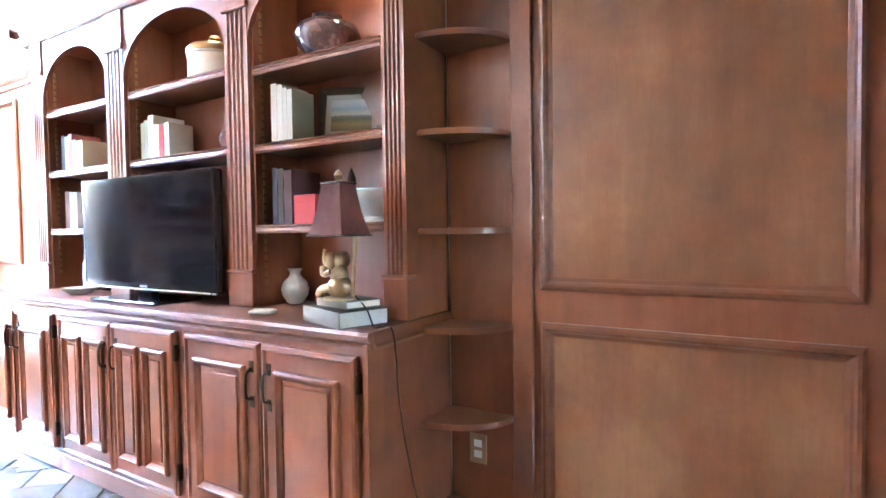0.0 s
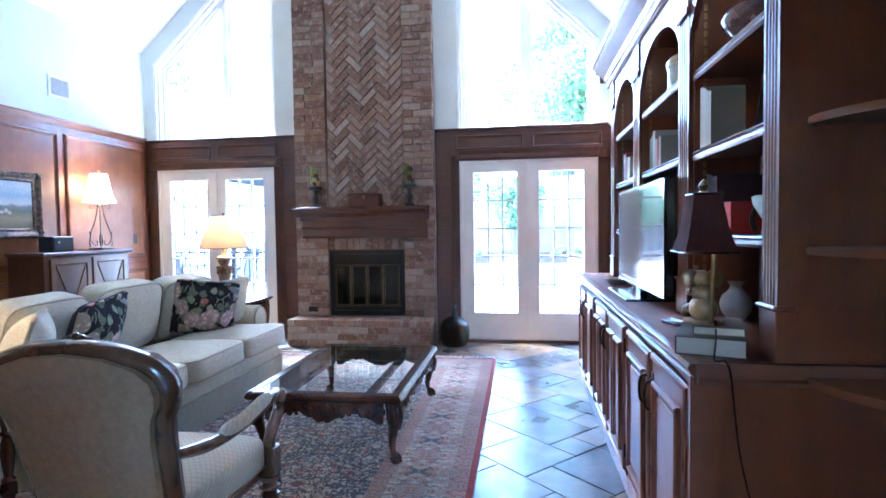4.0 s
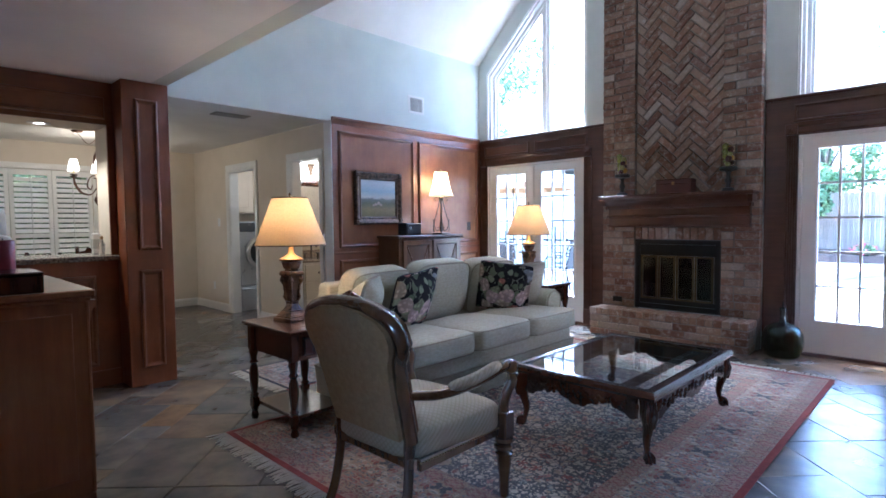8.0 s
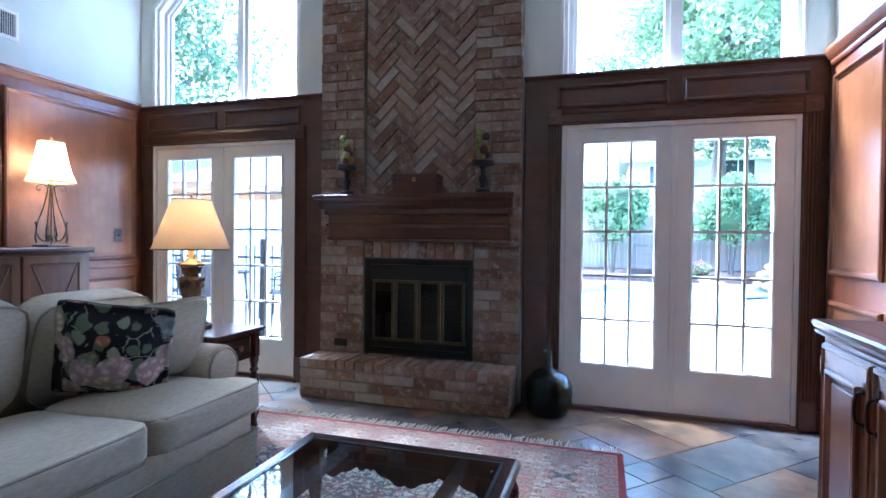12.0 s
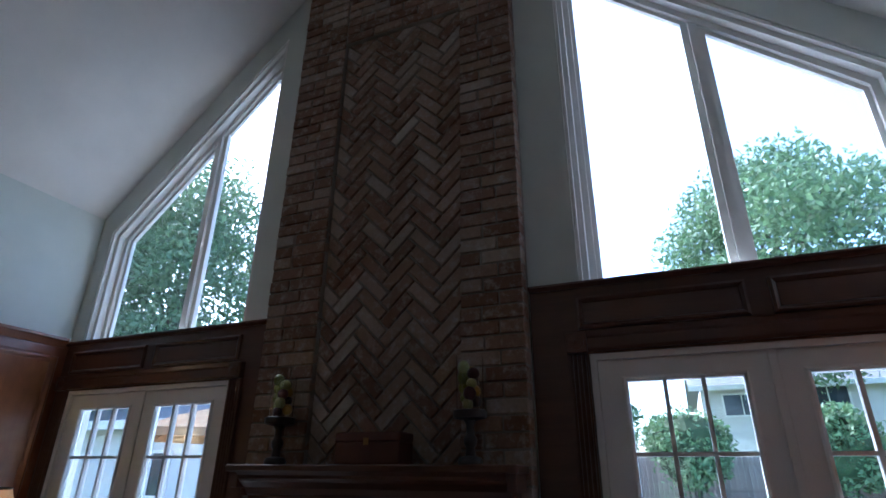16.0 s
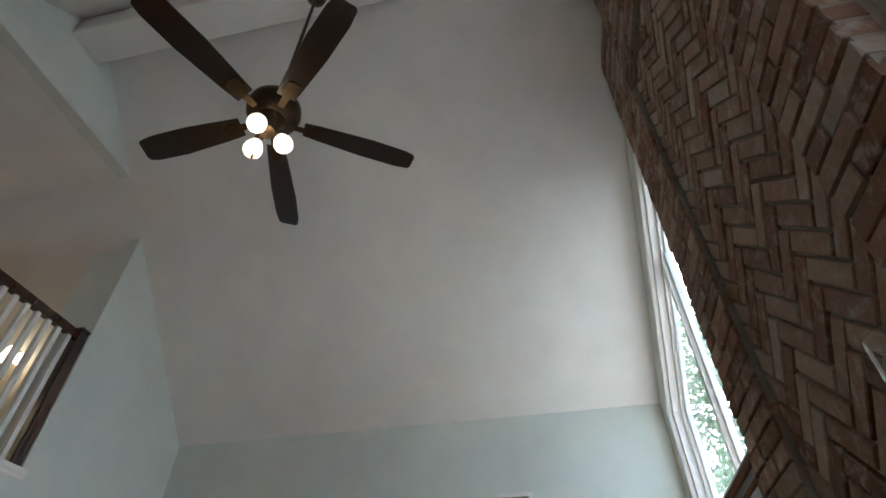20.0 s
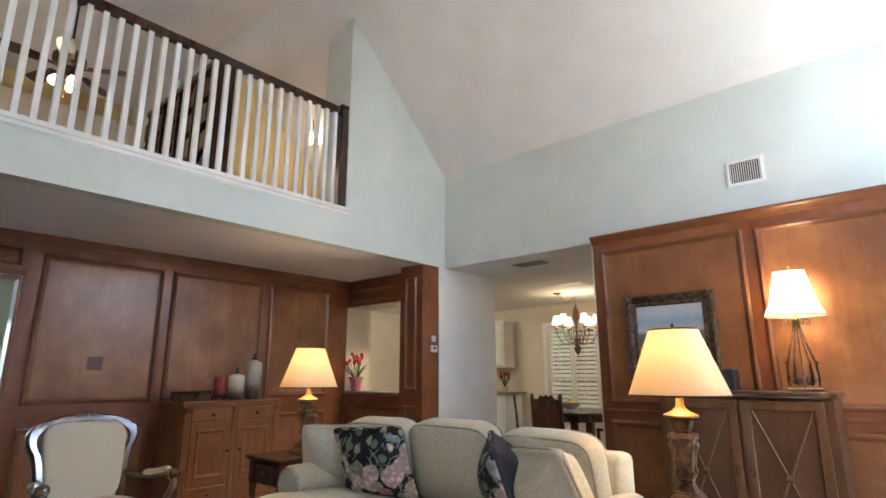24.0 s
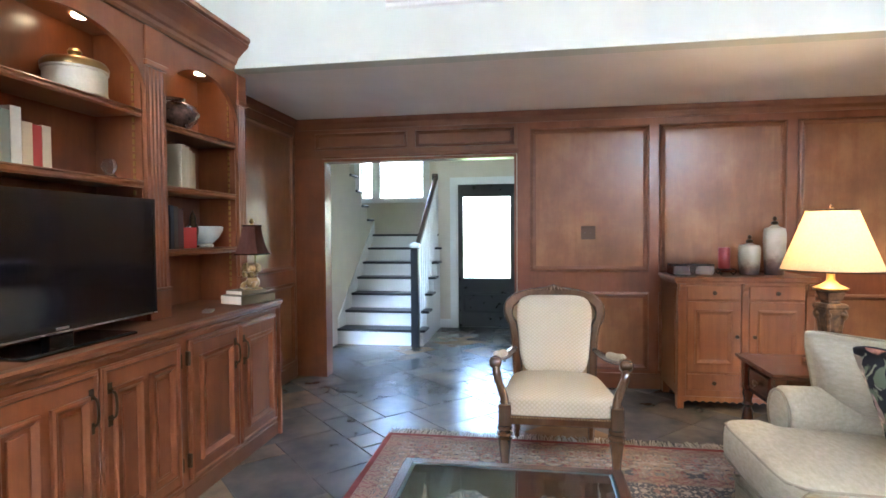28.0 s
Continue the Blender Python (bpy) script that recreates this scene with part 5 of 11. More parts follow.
def elephant_lamp():
    root = thing("elephant_lamp", "small lamp with a gilt sitting elephant and plum bell shade", "table lamp", pose(-1.435, 1.715, TOP + 0.0865, 0, 0, 0))
    gilt = surface("rubbed_gilt", (0.2, 0.12, 0.05), (0.58, 0.40, 0.21), 0.35, 14, 70, 0.3, 0.002, 0.7)
    b = bmesh.new()
    def blob(c, r, s=(1, 1, 1), turn=0):
        q = bmesh.new()
        bmesh.ops.create_uvsphere(q, u_segments=14, v_segments=9, radius=r, matrix=Matrix.Translation(c) @ pose(0, 0, 0, 0, turn, 0) @ Matrix.Diagonal((*s, 1)))
        join(b, q)
    blob((0, 0, 0.05), 0.052, (1, 0.9, 0.95))
    blob((-0.005, 0, 0.105), 0.04, (0.9, 0.9, 1.1))
    blob((-0.02, 0, 0.158), 0.036)
    for s in (-1, 1):
        blob((-0.01, s * 0.04, 0.162), 0.032, (0.3, 1, 1.15))
        tube(smooth_path([(-0.02, s * 0.03, 0.05), (-0.06, s * 0.035, 0.04), (-0.075, s * 0.034, 0.015)], 4), 0.018, 8, b)
        tube(smooth_path([(-0.02, s * 0.028, 0.115), (-0.055, s * 0.03, 0.105), (-0.065, s * 0.024, 0.135)], 4), 0.013, 8, b)
    tube(smooth_path([(-0.045, 0, 0.155), (-0.068, 0, 0.14), (-0.08, 0, 0.165), (-0.075, 0, 0.205)], 5), 0.012, 8, b, [1.2, 1.1, 1, 0.9, 0.8, 0.7])
    b.transform(Matrix.Diagonal((0.92, 0.92, 0.84, 1)))
    part("elephant", b, gilt, root, "gilt sitting elephant figure", 60)
    part("base", lathe([(0.06, 0), (0.06, 0.006), (0.045, 0.010)], 20), gilt, root)
    part("stem", tube(smooth_path([(0.045, 0.01, 0.0), (0.055, 0.01, 0.12), (0.06, 0.01, 0.24), (0.035, 0.005, 0.28), (0.0, 0, 0.30), (0, 0, 0.396)], 6), 0.007, 8), BRASS, root, smooth=60)
    # square bell shade
    shade_m = surface("plum_silk", (0.13, 0.042, 0.03), (0.22, 0.08, 0.056), 0.8, 20, 160, 0.3, 0.001, stretch=(1, 1, 0.3))
    b = bmesh.new()
    rings = []
    for r, z in ((0.077, 0.222), (0.065, 0.262), (0.055, 0.307), (0.047, 0.357), (0.041, 0.402)):
        rings.append([b.verts.new((sx * r, sy * r, z)) for sx, sy in ((-1, -1), (0.0, -1.04), (1, -1), (1.04, 0), (1, 1), (0, 1.04), (-1, 1), (-1.04, 0))])
    for lo, hi in zip(rings, rings[1:]):
        for k in range(8):
            b.faces.new((lo[k], lo[(k + 1) % 8], hi[(k + 1) % 8], hi[k]))
    bmesh.ops.solidify(b, geom=b.faces[:], thickness=0.003)
    sh = part("shade", b, shade_m, root, "plum bell shade with dark braid")
    P = [(-1, -1), (1, -1), (1, 1), (-1, 1)]
    for r, z in ((0.078, 0.222), (0.042, 0.403)):
        part("braid", tube([(sx * r, sy * r, z) for sx, sy in P], 0.004, 6, None, None, True), MAHOGANY, sh)
    part("finial", lathe([(0.006, 0.398), (0.016, 0.408), (0.009, 0.416), (0.017, 0.43), (0.009, 0.444), (0, 0.452)], 12), BRASS, root, smooth=50)
    part("harp_cap", box(-0.03, 0.03, -0.003, 0.003, 0.394, 0.399), BRASS, root)
    part("cord", tube(smooth_path([(0.05, 0.02, 0.01), (0.115, 0.0, -0.03), (0.16, -0.02, -0.083), (0.19, -0.02, -0.080), (0.224, 0.0, -0.10), (0.224, 0.03, -0.35), (0.220, 0.10, -0.62), (0.224, 0.16, -0.80)], 6), 0.003, 6), MAHOGANY, root)


BOOKFLAT = lambda w, d, h, c, x, y, z, turn, lab: book(0, 0, 0, h, w, d, c, 0, pose(x, y, z, 0, 0, turn) @ pose(0, 0, 0, 0, 90, 0) @ Matrix.Translation((-h, 0, 0)), lab)
BOOKFLAT(0.27, 0.19, 0.055, (0.115, 0.09, 0.052), -1.602, 1.702, TOP + 0.002, -20, "thick olive-brown book lying flat under the lamp")
BOOKFLAT(0.20, 0.14, 0.026, (0.16, 0.125, 0.075), -1.555, 1.724, TOP + 0.0585, -17, "small tan book lying on a thicker book")
elephant_lamp()
STATUE = bmesh.new()
lathe([(0.035, 0), (0.038, 0.012), (0.02, 0.02), (0.024, 0.05), (0.034, 0.09), (0.03, 0.13), (0.018, 0.15), (0.02, 0.175), (0.016, 0.195), (0.006, 0.215), (0, 0.23)], 14, STATUE)
tube(smooth_path([(0.0, -0.03, 0.12), (-0.03, -0.045, 0.09), (-0.045, -0.05, 0.05), (-0.04, -0.04, 0.01)], 4), 0.010, 7, STATUE)
tube(smooth_path([(0.02, 0.02, 0.13), (0.045, -0.01, 0.10), (0.04, -0.035, 0.115)], 4), 0.009, 7, STATUE)
_st = part("statuette", STATUE, BRONZE, None, "", 50)
_st.matrix_world = pose(-1.62, 2.0, SHELVES[2][0] + 0.003)
tagged(_st, "dark bronze seated statuette on the bookcase shelf", "statuette")


def spectacles():
    root = thing("spectacles_case", "open metal spectacles case on the worktop", "case", pose(-1.87, 1.74, TOP + 0.001, 0, 0, 20))
    part("tray", box(-0.05, 0.05, -0.02, 0.02, 0, 0.014, 0.005), CHROME, root)
    part("lid", box(-0.05, 0.05, 0.0205, 0.03, 0.0, 0.018, 0.004), CHROME, root)


spectacles()


def wall_outlet(P, a, v, material, label):
    root = thing("outlet", label, "outlet", Matrix())
    part("plate", wbox(P, a - 0.036, a + 0.036, v - 0.058, v + 0.058, 0.0005, 0.006, None, 0.002), material, root)
    for s in (-1, 1):
        part("socket", wbox(P, a - 0.017, a + 0.017, v + s * 0.021 - 0.014, v + s * 0.021 + 0.014, 0.006, 0.008, None, 0.001), BLACK_IRON if material is BRONZE else WHITE_PLASTIC, root)


wall_outlet(PN, -1.12, 0.375, plain("tan_plastic", (0.32, 0.2, 0.1), 0.4), "tan wall outlet low in the corner unit")

# ---- panelling of the other walls ----
def room_panelling():
    panelled("wainscot_south", PS, XW, -3.20, 0, 2.41, [(-5.64, -4.49, 1.0, 2.30), (-4.41, -3.275, 1.0, 2.30), (-5.64, -4.49, 0.16, 0.865), (-4.41, -3.275, 0.16, 0.865)], CHERRY, "cherry-stained raised panelling behind the cabinet")
    setting("trim", run(PS, XW + 0.034, -3.195, [(2.37, 0), (2.37, 0.01), (2.39, 0.018), (2.41, 0.03), (2.42, 0.042), (2.44, 0.042), (2.44, 0)]), CHERRY_H, "cherry cap moulding")
    setting("trim", wbox(PS, XW + 0.03, -3.2, 0.93, 0.955, 0, 0.014, None, 0.004), CHERRY_H, "cherry chair rail")
    setting("baseboard", wbox(PS, XW + 0.03, -3.2, 0, 0.13, 0, 0.016, None, 0.003), CHERRY_H, "cherry baseboard")
    setting("wall_end", box(-3.201, -3.188, YS - 0.14, YS - 0.001, 0, 2.41, 0.002), PAINT_TRIM, "white painted edge of the panelled wall")
    ups = [(-0.04, -1.03), (-1.11, -2.095), (-2.18, -3.0)]
    fields = [(b, a, 1.0, 2.24) for a, b in ups] + [(b, a, 0.16, 0.825) for a, b in ups]
    panelled("wainscot_east", PE, -3.29, 0.075, 0, LOW - 0.002, fields, CHERRY, "cherry-stained raised panelling beside the hall doorway")
    root = tagged(part("doorway_surround", wbox(PE, 0.0755, YN - 0.001, 2.035, LOW - 0.002, -0.018, 0), CHERRY_H), "cherry panelled head over the hall doorway", "", "", "structure")
    for a, b in ((0.10, 0.98), (1.06, 1.93)):
        part("panel_moulding", moulding(PE, a, b, 2.115, 2.265, [(i * 0.6, o) for i, o in OGEE]), CHERRY_H, root)
    part("upright", wbox(PE, 1.866, YN - 0.001, 0, 2.0345, -0.018, 0.0), CHERRY, root)
    jm = bmesh.new()
    box(XE - 0.004, XE + 0.15, 1.845, 1.865, 0, 2.03, bm=jm)
    box(XE - 0.004, XE + 0.15, 0.08, 0.10, 0, 2.03, bm=jm)
    box(XE - 0.004, XE + 0.15, 0.10, 1.845, 2.005, 2.03, bm=jm)
    part("jamb_lining", jm, CHERRY, root)
    part("lintel_moulding", run(PE, 0.06, 1.88, [(2.035, 0), (2.035, 0.014), (2.05, 0.02), (2.06, 0.012), (2.075, 0.016), (2.075, 0)]), CHERRY_H, root)
    setting("trim", run(PE, -3.285, YN - 0.05, [(2.30, 0), (2.30, 0.008), (2.32, 0.014), (2.35, 0.016), (2.37, 0.03), (2.397, 0.04), (2.397, 0)]), CHERRY_H, "cherry crown moulding under the soffit")
    setting("baseboard", wbox(PE, -3.27, 0.075, 0, 0.13, 0, 0.016, None, 0.003), CHERRY_H, "cherry baseboard")
    # bar pilaster and header
    PB = on_wall("y", -3.06, 1)
    pil = tagged(part("bar_pilaster", box(-1.40, -1.06, -3.315, -3.06, 0, LOW - 0.001, 0.003), CHERRY), "cherry panelled pilaster at the end of the bar", "", "", "structure")
    for v0, v1 in ((0.14, 0.92), (1.08, 2.26)):
        part("panel_moulding", moulding(PB, -1.315, -1.145, v0, v1, [(i * 0.8, o * 0.9) for i, o in OGEE]), CHERRY_H, pil)
        part("panel_field", wbox(PB, -1.285, -1.175, v0 + 0.03, v1 - 0.03, -0.001, 0.004), CHERRY, pil)
    # bar front, set back behind the pilaster
    PR = on_wall("y", -3.29, 1)
    bar = tagged(part("bar_front", box(-1.059, XE - 0.002, -3.308, -3.29, 0, 0.998), CHERRY), "cherry bar front under the pass-through", "", "", "structure")
    part("panel_moulding", moulding(PR, -0.90, 0.05, 0.17, 0.885, OGEE), CHERRY_H, bar)
    part("base_board", box(-1.059, XE - 0.02, -3.29, -3.274, 0, 0.13, 0.003), CHERRY_H, bar)
    hd = tagged(part("bar_header", box(-1.059, XE - 0.002, -3.308, -3.29, 2.07, LOW - 0.001), CHERRY_H), "cherry header over the pass-through", "", "", "structure")
    part("panel_moulding", moulding(PR, -1.0, XE - 0.05, 2.11, 2.28, [(i * 0.7, o) for i, o in OGEE]), CHERRY_H, hd)
    part("soffit_board", box(-1.045, XE - 0.002, -3.70, -3.3085, 2.071, 2.088), PAINT_WARM, hd)
    part("reveal", box(-1.0595, -1.03, -3.70, -3.3085, 1.044, 2.07), PAINT_WARM, pil)
    part("casing", box(-1.0595, -1.012, -3.308, -3.278, 1.044, 2.0695, 0.004), CHERRY, pil, "narrow cherry casing of the opening")
    granite = surface("speckled_granite", (0.10, 0.085, 0.07), (0.34, 0.30, 0.25), 0.2, 60, 220, 0.05, 0.001, spread=0.12, coat=0.3)
    tagged(part("bar_counter", box(-1.058, XE - 0.003, -3.78, -3.235, 1.0, 1.043, 0.008), granite), "speckled granite bar counter in the pass-through", "counter")


room_panelling()


def switch_plate(P, a, v, w, h, material, label, toggles=1):
    root = thing("light_switch", label, "switch", Matrix())
    part("plate", wbox(P, a - w / 2, a + w / 2, v - h / 2, v + h / 2, 0.0045, 0.010, None, 0.002), material, root)
    for k in range(toggles):
        c = a + (k - (toggles - 1) / 2) * 0.046
        part("toggle", wbox(P, c - 0.004, c + 0.004, v - 0.011, v + 0.011, 0.010, 0.020, None, 0.001), material, root)


switch_plate(PE, -0.53, 1.335, 0.12, 0.115, plain("brown_plate", (0.10, 0.045, 0.02), 0.4), "brown double switch plate on the panelling", 2)
switch_plate(PS, -5.45, 1.22, 0.07, 0.115, plain("dark_plate", (0.03, 0.018, 0.012), 0.4), "dark switch plate on the panelling", 1)


# ---- lamps ----
LINEN = None


def shade_material(name, colour, glow, through_colour=None):
    """Lit lampshade cloth, which lets the bulb's light through."""
    m, nt, p = _base(name)
    vec = _coords(nt, (1, 1, 1))
    n = _noise(nt, vec, 90, 3)
    r = _ramp(nt, [(0.3, tuple(c * 0.88 for c in colour)), (0.7, colour)])
    nt.links.new(n.outputs[0], r.inputs[0])
    d, t, mix = nt.nodes.new("ShaderNodeBsdfDiffuse"), nt.nodes.new("ShaderNodeBsdfTranslucent"), nt.nodes.new("ShaderNodeMixShader")
    nt.links.new(r.outputs[0], d.inputs[0])
    if through_colour:
        t.inputs[0].default_value = (*through_colour, 1)
    else:
        nt.links.new(r.outputs[0], t.inputs[0])
    mix.inputs[0].default_value = glow
    nt.links.new(d.outputs[0], mix.inputs[1])
    nt.links.new(t.outputs[0], mix.inputs[2])
    nt.links.new(mix.outputs[0], nt.nodes["Material Output"].inputs[0])
    return m


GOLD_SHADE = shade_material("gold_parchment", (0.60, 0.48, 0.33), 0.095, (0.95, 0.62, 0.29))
CREAM_SHADE = shade_material("cream_silk", (0.82, 0.74, 0.58), 0.6)
SCULPT = surface("carved_bronze_gilt", (0.045, 0.026, 0.018), (0.26, 0.15, 0.08), 0.45, 16, 60, 0.35, 0.003, 0.45, spread=0.14)


def empire_shade(parent, r0, r1, z0, z1, material, rim):
    b = bmesh.new()
    seg = 40
    rings = []
    for r, z in ((r0, z0), (r0 * 0.75 + r1 * 0.25, z0 * 0.75 + z1 * 0.25), ((r0 + r1) / 2, (z0 + z1) / 2), (r1, z1)):
        rings.append([b.verts.new((r * math.cos(2 * math.pi * k / seg), r * math.sin(2 * math.pi * k / seg), z)) for k in range(seg)])
    for lo, hi in zip(rings, rings[1:]):
        for k in range(seg):
            b.faces.new((lo[k], lo[(k + 1) % seg], hi[(k + 1) % seg], hi[k]))
    sh = part("shade", b, material, parent, "lit parchment shade", 60)
    for r, z in ((r0, z0), (r1, z1)):
        part("trim_band", tube([(r * math.cos(2 * math.pi * k / 36), r * math.sin(2 * math.pi * k / 36), z) for k in range(36)], 0.004, 6, None, None, True), rim, sh)
    return sh


def square_column(parent, name, steps, material, bevel=0.003, twist=0):
    b = bmesh.new()
    for r, z0, z1, r1 in steps:
        q = bmesh.new()
        lo = [q.verts.new((sx * r, sy * r, z0)) for sx, sy in ((-1, -1), (1, -1), (1, 1), (-1, 1))]
        hi = [q.verts.new((sx * r1, sy * r1, z1)) for sx, sy in ((-1, -1), (1, -1), (1, 1), (-1, 1))]
        q.faces.new(lo[::-1])
        q.faces.new(hi)
        for k in range(4):
            q.faces.new((lo[k], lo[(k + 1) % 4], hi[(k + 1) % 4], hi[k]))
        bmesh.ops.bevel(q, geom=q.edges[:], offset=bevel, segments=1, affect="EDGES")
        join(b, q)
    return part(name, b, material, parent)


def table_lamp(x, y, z, turn, label, energy):
    root = thing("table_lamp", label, "table lamp", pose(x, y, z, 0, 0, turn) @ Matrix.Diagonal((1, 1, 0.97, 1)), "pair of lamps on the end tables")
    square_column(root, "base", [(0.088, 0.0, 0.022, 0.086), (0.076, 0.022, 0.034, 0.074), (0.07, 0.034, 0.062, 0.052), (0.05, 0.062, 0.07, 0.05), (0.042, 0.07, 0.11, 0.026)], SCULPT)
    stem = square_column(root, "stem", [(0.030, 0.11, 0.125, 0.030), (0.024, 0.125, 0.30, 0.045), (0.055, 0.30, 0.315, 0.058), (0.058, 0.315, 0.33, 0.05), (0.032, 0.33, 0.345, 0.03), (0.036, 0.345, 0.39, 0.046)], SCULPT)
    for a in range(4):
        q = bmesh.new()
        m = pose(0, 0, 0, 0, 0, 90 * a)
        tube(smooth_path([(0.055, 0, 0.30), (0.066, 0, 0.27), (0.05, 0, 0.24), (0.042, 0, 0.19), (0.046, 0, 0.155), (0.034, 0, 0.13)], 4), 0.010, 8, q)
        for zz, r in ((0.27, 0.018), (0.16, 0.014), (0.21, 0.012)):
            s = bmesh.new()
            bmesh.ops.create_uvsphere(s, u_segments=10, v_segments=6, radius=r, matrix=Matrix.Translation((0.045 if zz < 0.25 else 0.056, 0, zz)))
            join(q, s)
        q.transform(m @ pose(0, 0, 0, 0, 0, 45))
        part("leaf_scroll", q, SCULPT, stem, smooth=60)
    part("collar", lathe([(0.03, 0.39), (0.075, 0.40), (0.078, 0.412), (0.04, 0.43), (0.02, 0.45), (0.016, 0.52)], 24), BRASS, root, smooth=45)
    part("socket", lathe([(0.016, 0.52), (0.018, 0.56), (0.012, 0.57)], 12), BRASS, root, smooth=45)
    part("bulb", lathe([(0.012, 0.57), (0.03, 0.61), (0.032, 0.63), (0.022, 0.655), (0, 0.662)], 16), glowing("warm_bulb", (1.0, 0.70, 0.36), 4), root, smooth=60)
    empire_shade(root, 0.225, 0.112, 0.505, 0.818, GOLD_SHADE, BRONZE)
    part("harp", tube(smooth_path([(0.012, 0, 0.53), (0.05, 0, 0.62), (0.045, 0, 0.76), (0, 0, 0.822), (-0.045, 0, 0.76), (-0.05, 0, 0.62), (-0.012, 0, 0.53)], 4), 0.0025, 6), BRASS, root)
    part("finial", lathe([(0.005, 0.818), (0.010, 0.826), (0.004, 0.832), (0.009, 0.842), (0, 0.856)], 12), BRONZE, root, smooth=45)
    lamp("lamp_bulb", "POINT", Matrix.Translation((x, y, z + 0.69)), energy, (1.0, 0.70, 0.42), radius=0.04)
    return root


def end_table(x0, x1, y0, y1, drawer, label):
    """A square-topped side table with turned legs, drawer and low shelf."""
    cx, cy = (x0 + x1) / 2, (y0 + y1) / 2
    root = thing("end_table", label, "side table", pose(cx, cy, 0.0) @ Matrix.Diagonal((1, 1, 1.042, 1)), "pair of end tables at the sofa")
    hx, hy = (x1 - x0) / 2, (y1 - y0) / 2
    b = box(-hx, hx, -hy, hy, 0.605, 0.622, 0.004)
    box(-hx + 0.012, hx - 0.012, -hy + 0.012, hy - 0.012, 0.592, 0.605, 0.004, b)
    part("tabletop", b, WALNUT, root)
    ix, iy = hx - 0.05, hy - 0.05
    for sx in (-1, 1):
        part("apron", box(sx * (ix - 0.006) - 0.01, sx * (ix - 0.006) + 0.01, -iy + 0.026, iy - 0.026, 0.44, 0.591), WALNUT, root)
    for sy in (-1, 1):
        part("apron", box(-ix + 0.026, ix - 0.026, sy * (iy - 0.006) - 0.01, sy * (iy - 0.006) + 0.01, 0.44, 0.591), WALNUT, root)
    prof = [(0.020, 0.0), (0.026, 0.02), (0.018, 0.05), (0.024, 0.06), (0.024, 0.075)]
    upper = [(0.022, 0.135), (0.030, 0.15), (0.018, 0.165), (0.024, 0.20), (0.031, 0.27), (0.026, 0.32), (0.018, 0.345), (0.030, 0.36), (0.02, 0.375), (0.024, 0.40), (0.03, 0.42), (0.026, 0.44)]
    for sx in (-1, 1):
        for sy in (-1, 1):
            lb = lathe(prof, 14)
            lathe(upper, 14, lb)
            box(-0.024, 0.024, -0.024, 0.024, 0.075, 0.135, 0.003, lb)
            box(-0.026, 0.026, -0.026, 0.026, 0.44, 0.592, 0.003, lb)
            lb.transform(Matrix.Translation((sx * (ix - 0.002), sy * (iy - 0.002), 0)))
            part("leg", lb, WALNUT, root, smooth=35)
    part("lower_shelf", box(-ix + 0.012, ix - 0.012, -iy + 0.012, iy - 0.012, 0.095, 0.118, 0.003), WALNUT, root)
    P = on_wall("y", drawer * (iy + 0.004), drawer)
    d = part("drawer_front", wbox(P, -ix + 0.06, ix - 0.06, 0.465, 0.575, 0, 0.014, None, 0.004), WALNUT, root)
    part("drawer_moulding", moulding(P, -ix + 0.066, ix - 0.066, 0.471, 0.569, [(0, 0.013), (0, 0.018), (0.01, 0.013)]), WALNUT, d)
    part("knob", lathe([(0.006, 0), (0.006, 0.012), (0.015, 0.018), (0.016, 0.024), (0, 0.03)], 14, None, (0, 0), Matrix.Translation(P(0, 0.52, 0.013)) @ pose(0, 0, 0, -90 * drawer, 0, 0)), BRONZE, d, "dark bronze knob", 50)
    return root


end_table(-1.84, -1.36, -1.78, -1.18, 1, "walnut-stained end table with turned legs beside the sofa")
end_table(-4.66, -4.205, -1.96, -1.29, 1, "walnut-stained end table with turned legs by the doors")
table_lamp(-1.60, -1.55, 0.6485, 8, "lit table lamp with carved bronze base and gold shade", 0.36)
table_lamp(-4.42, -1.66, 0.6485, 4, "lit table lamp with carved bronze base and gold shade", 0.36)


# ---- sofa ----
SOFA_CLOTH = surface("oatmeal_linen", (0.42, 0.38, 0.275), (0.54, 0.495, 0.375), 0.95, 60, 230, 0.6, 0.0015, stretch=(0.5, 1, 1.3), spread=0.22)
WELT = surface("oatmeal_piping", (0.29, 0.255, 0.185), (0.38, 0.34, 0.26), 0.95, 40, 160, 0.3, 0.001)


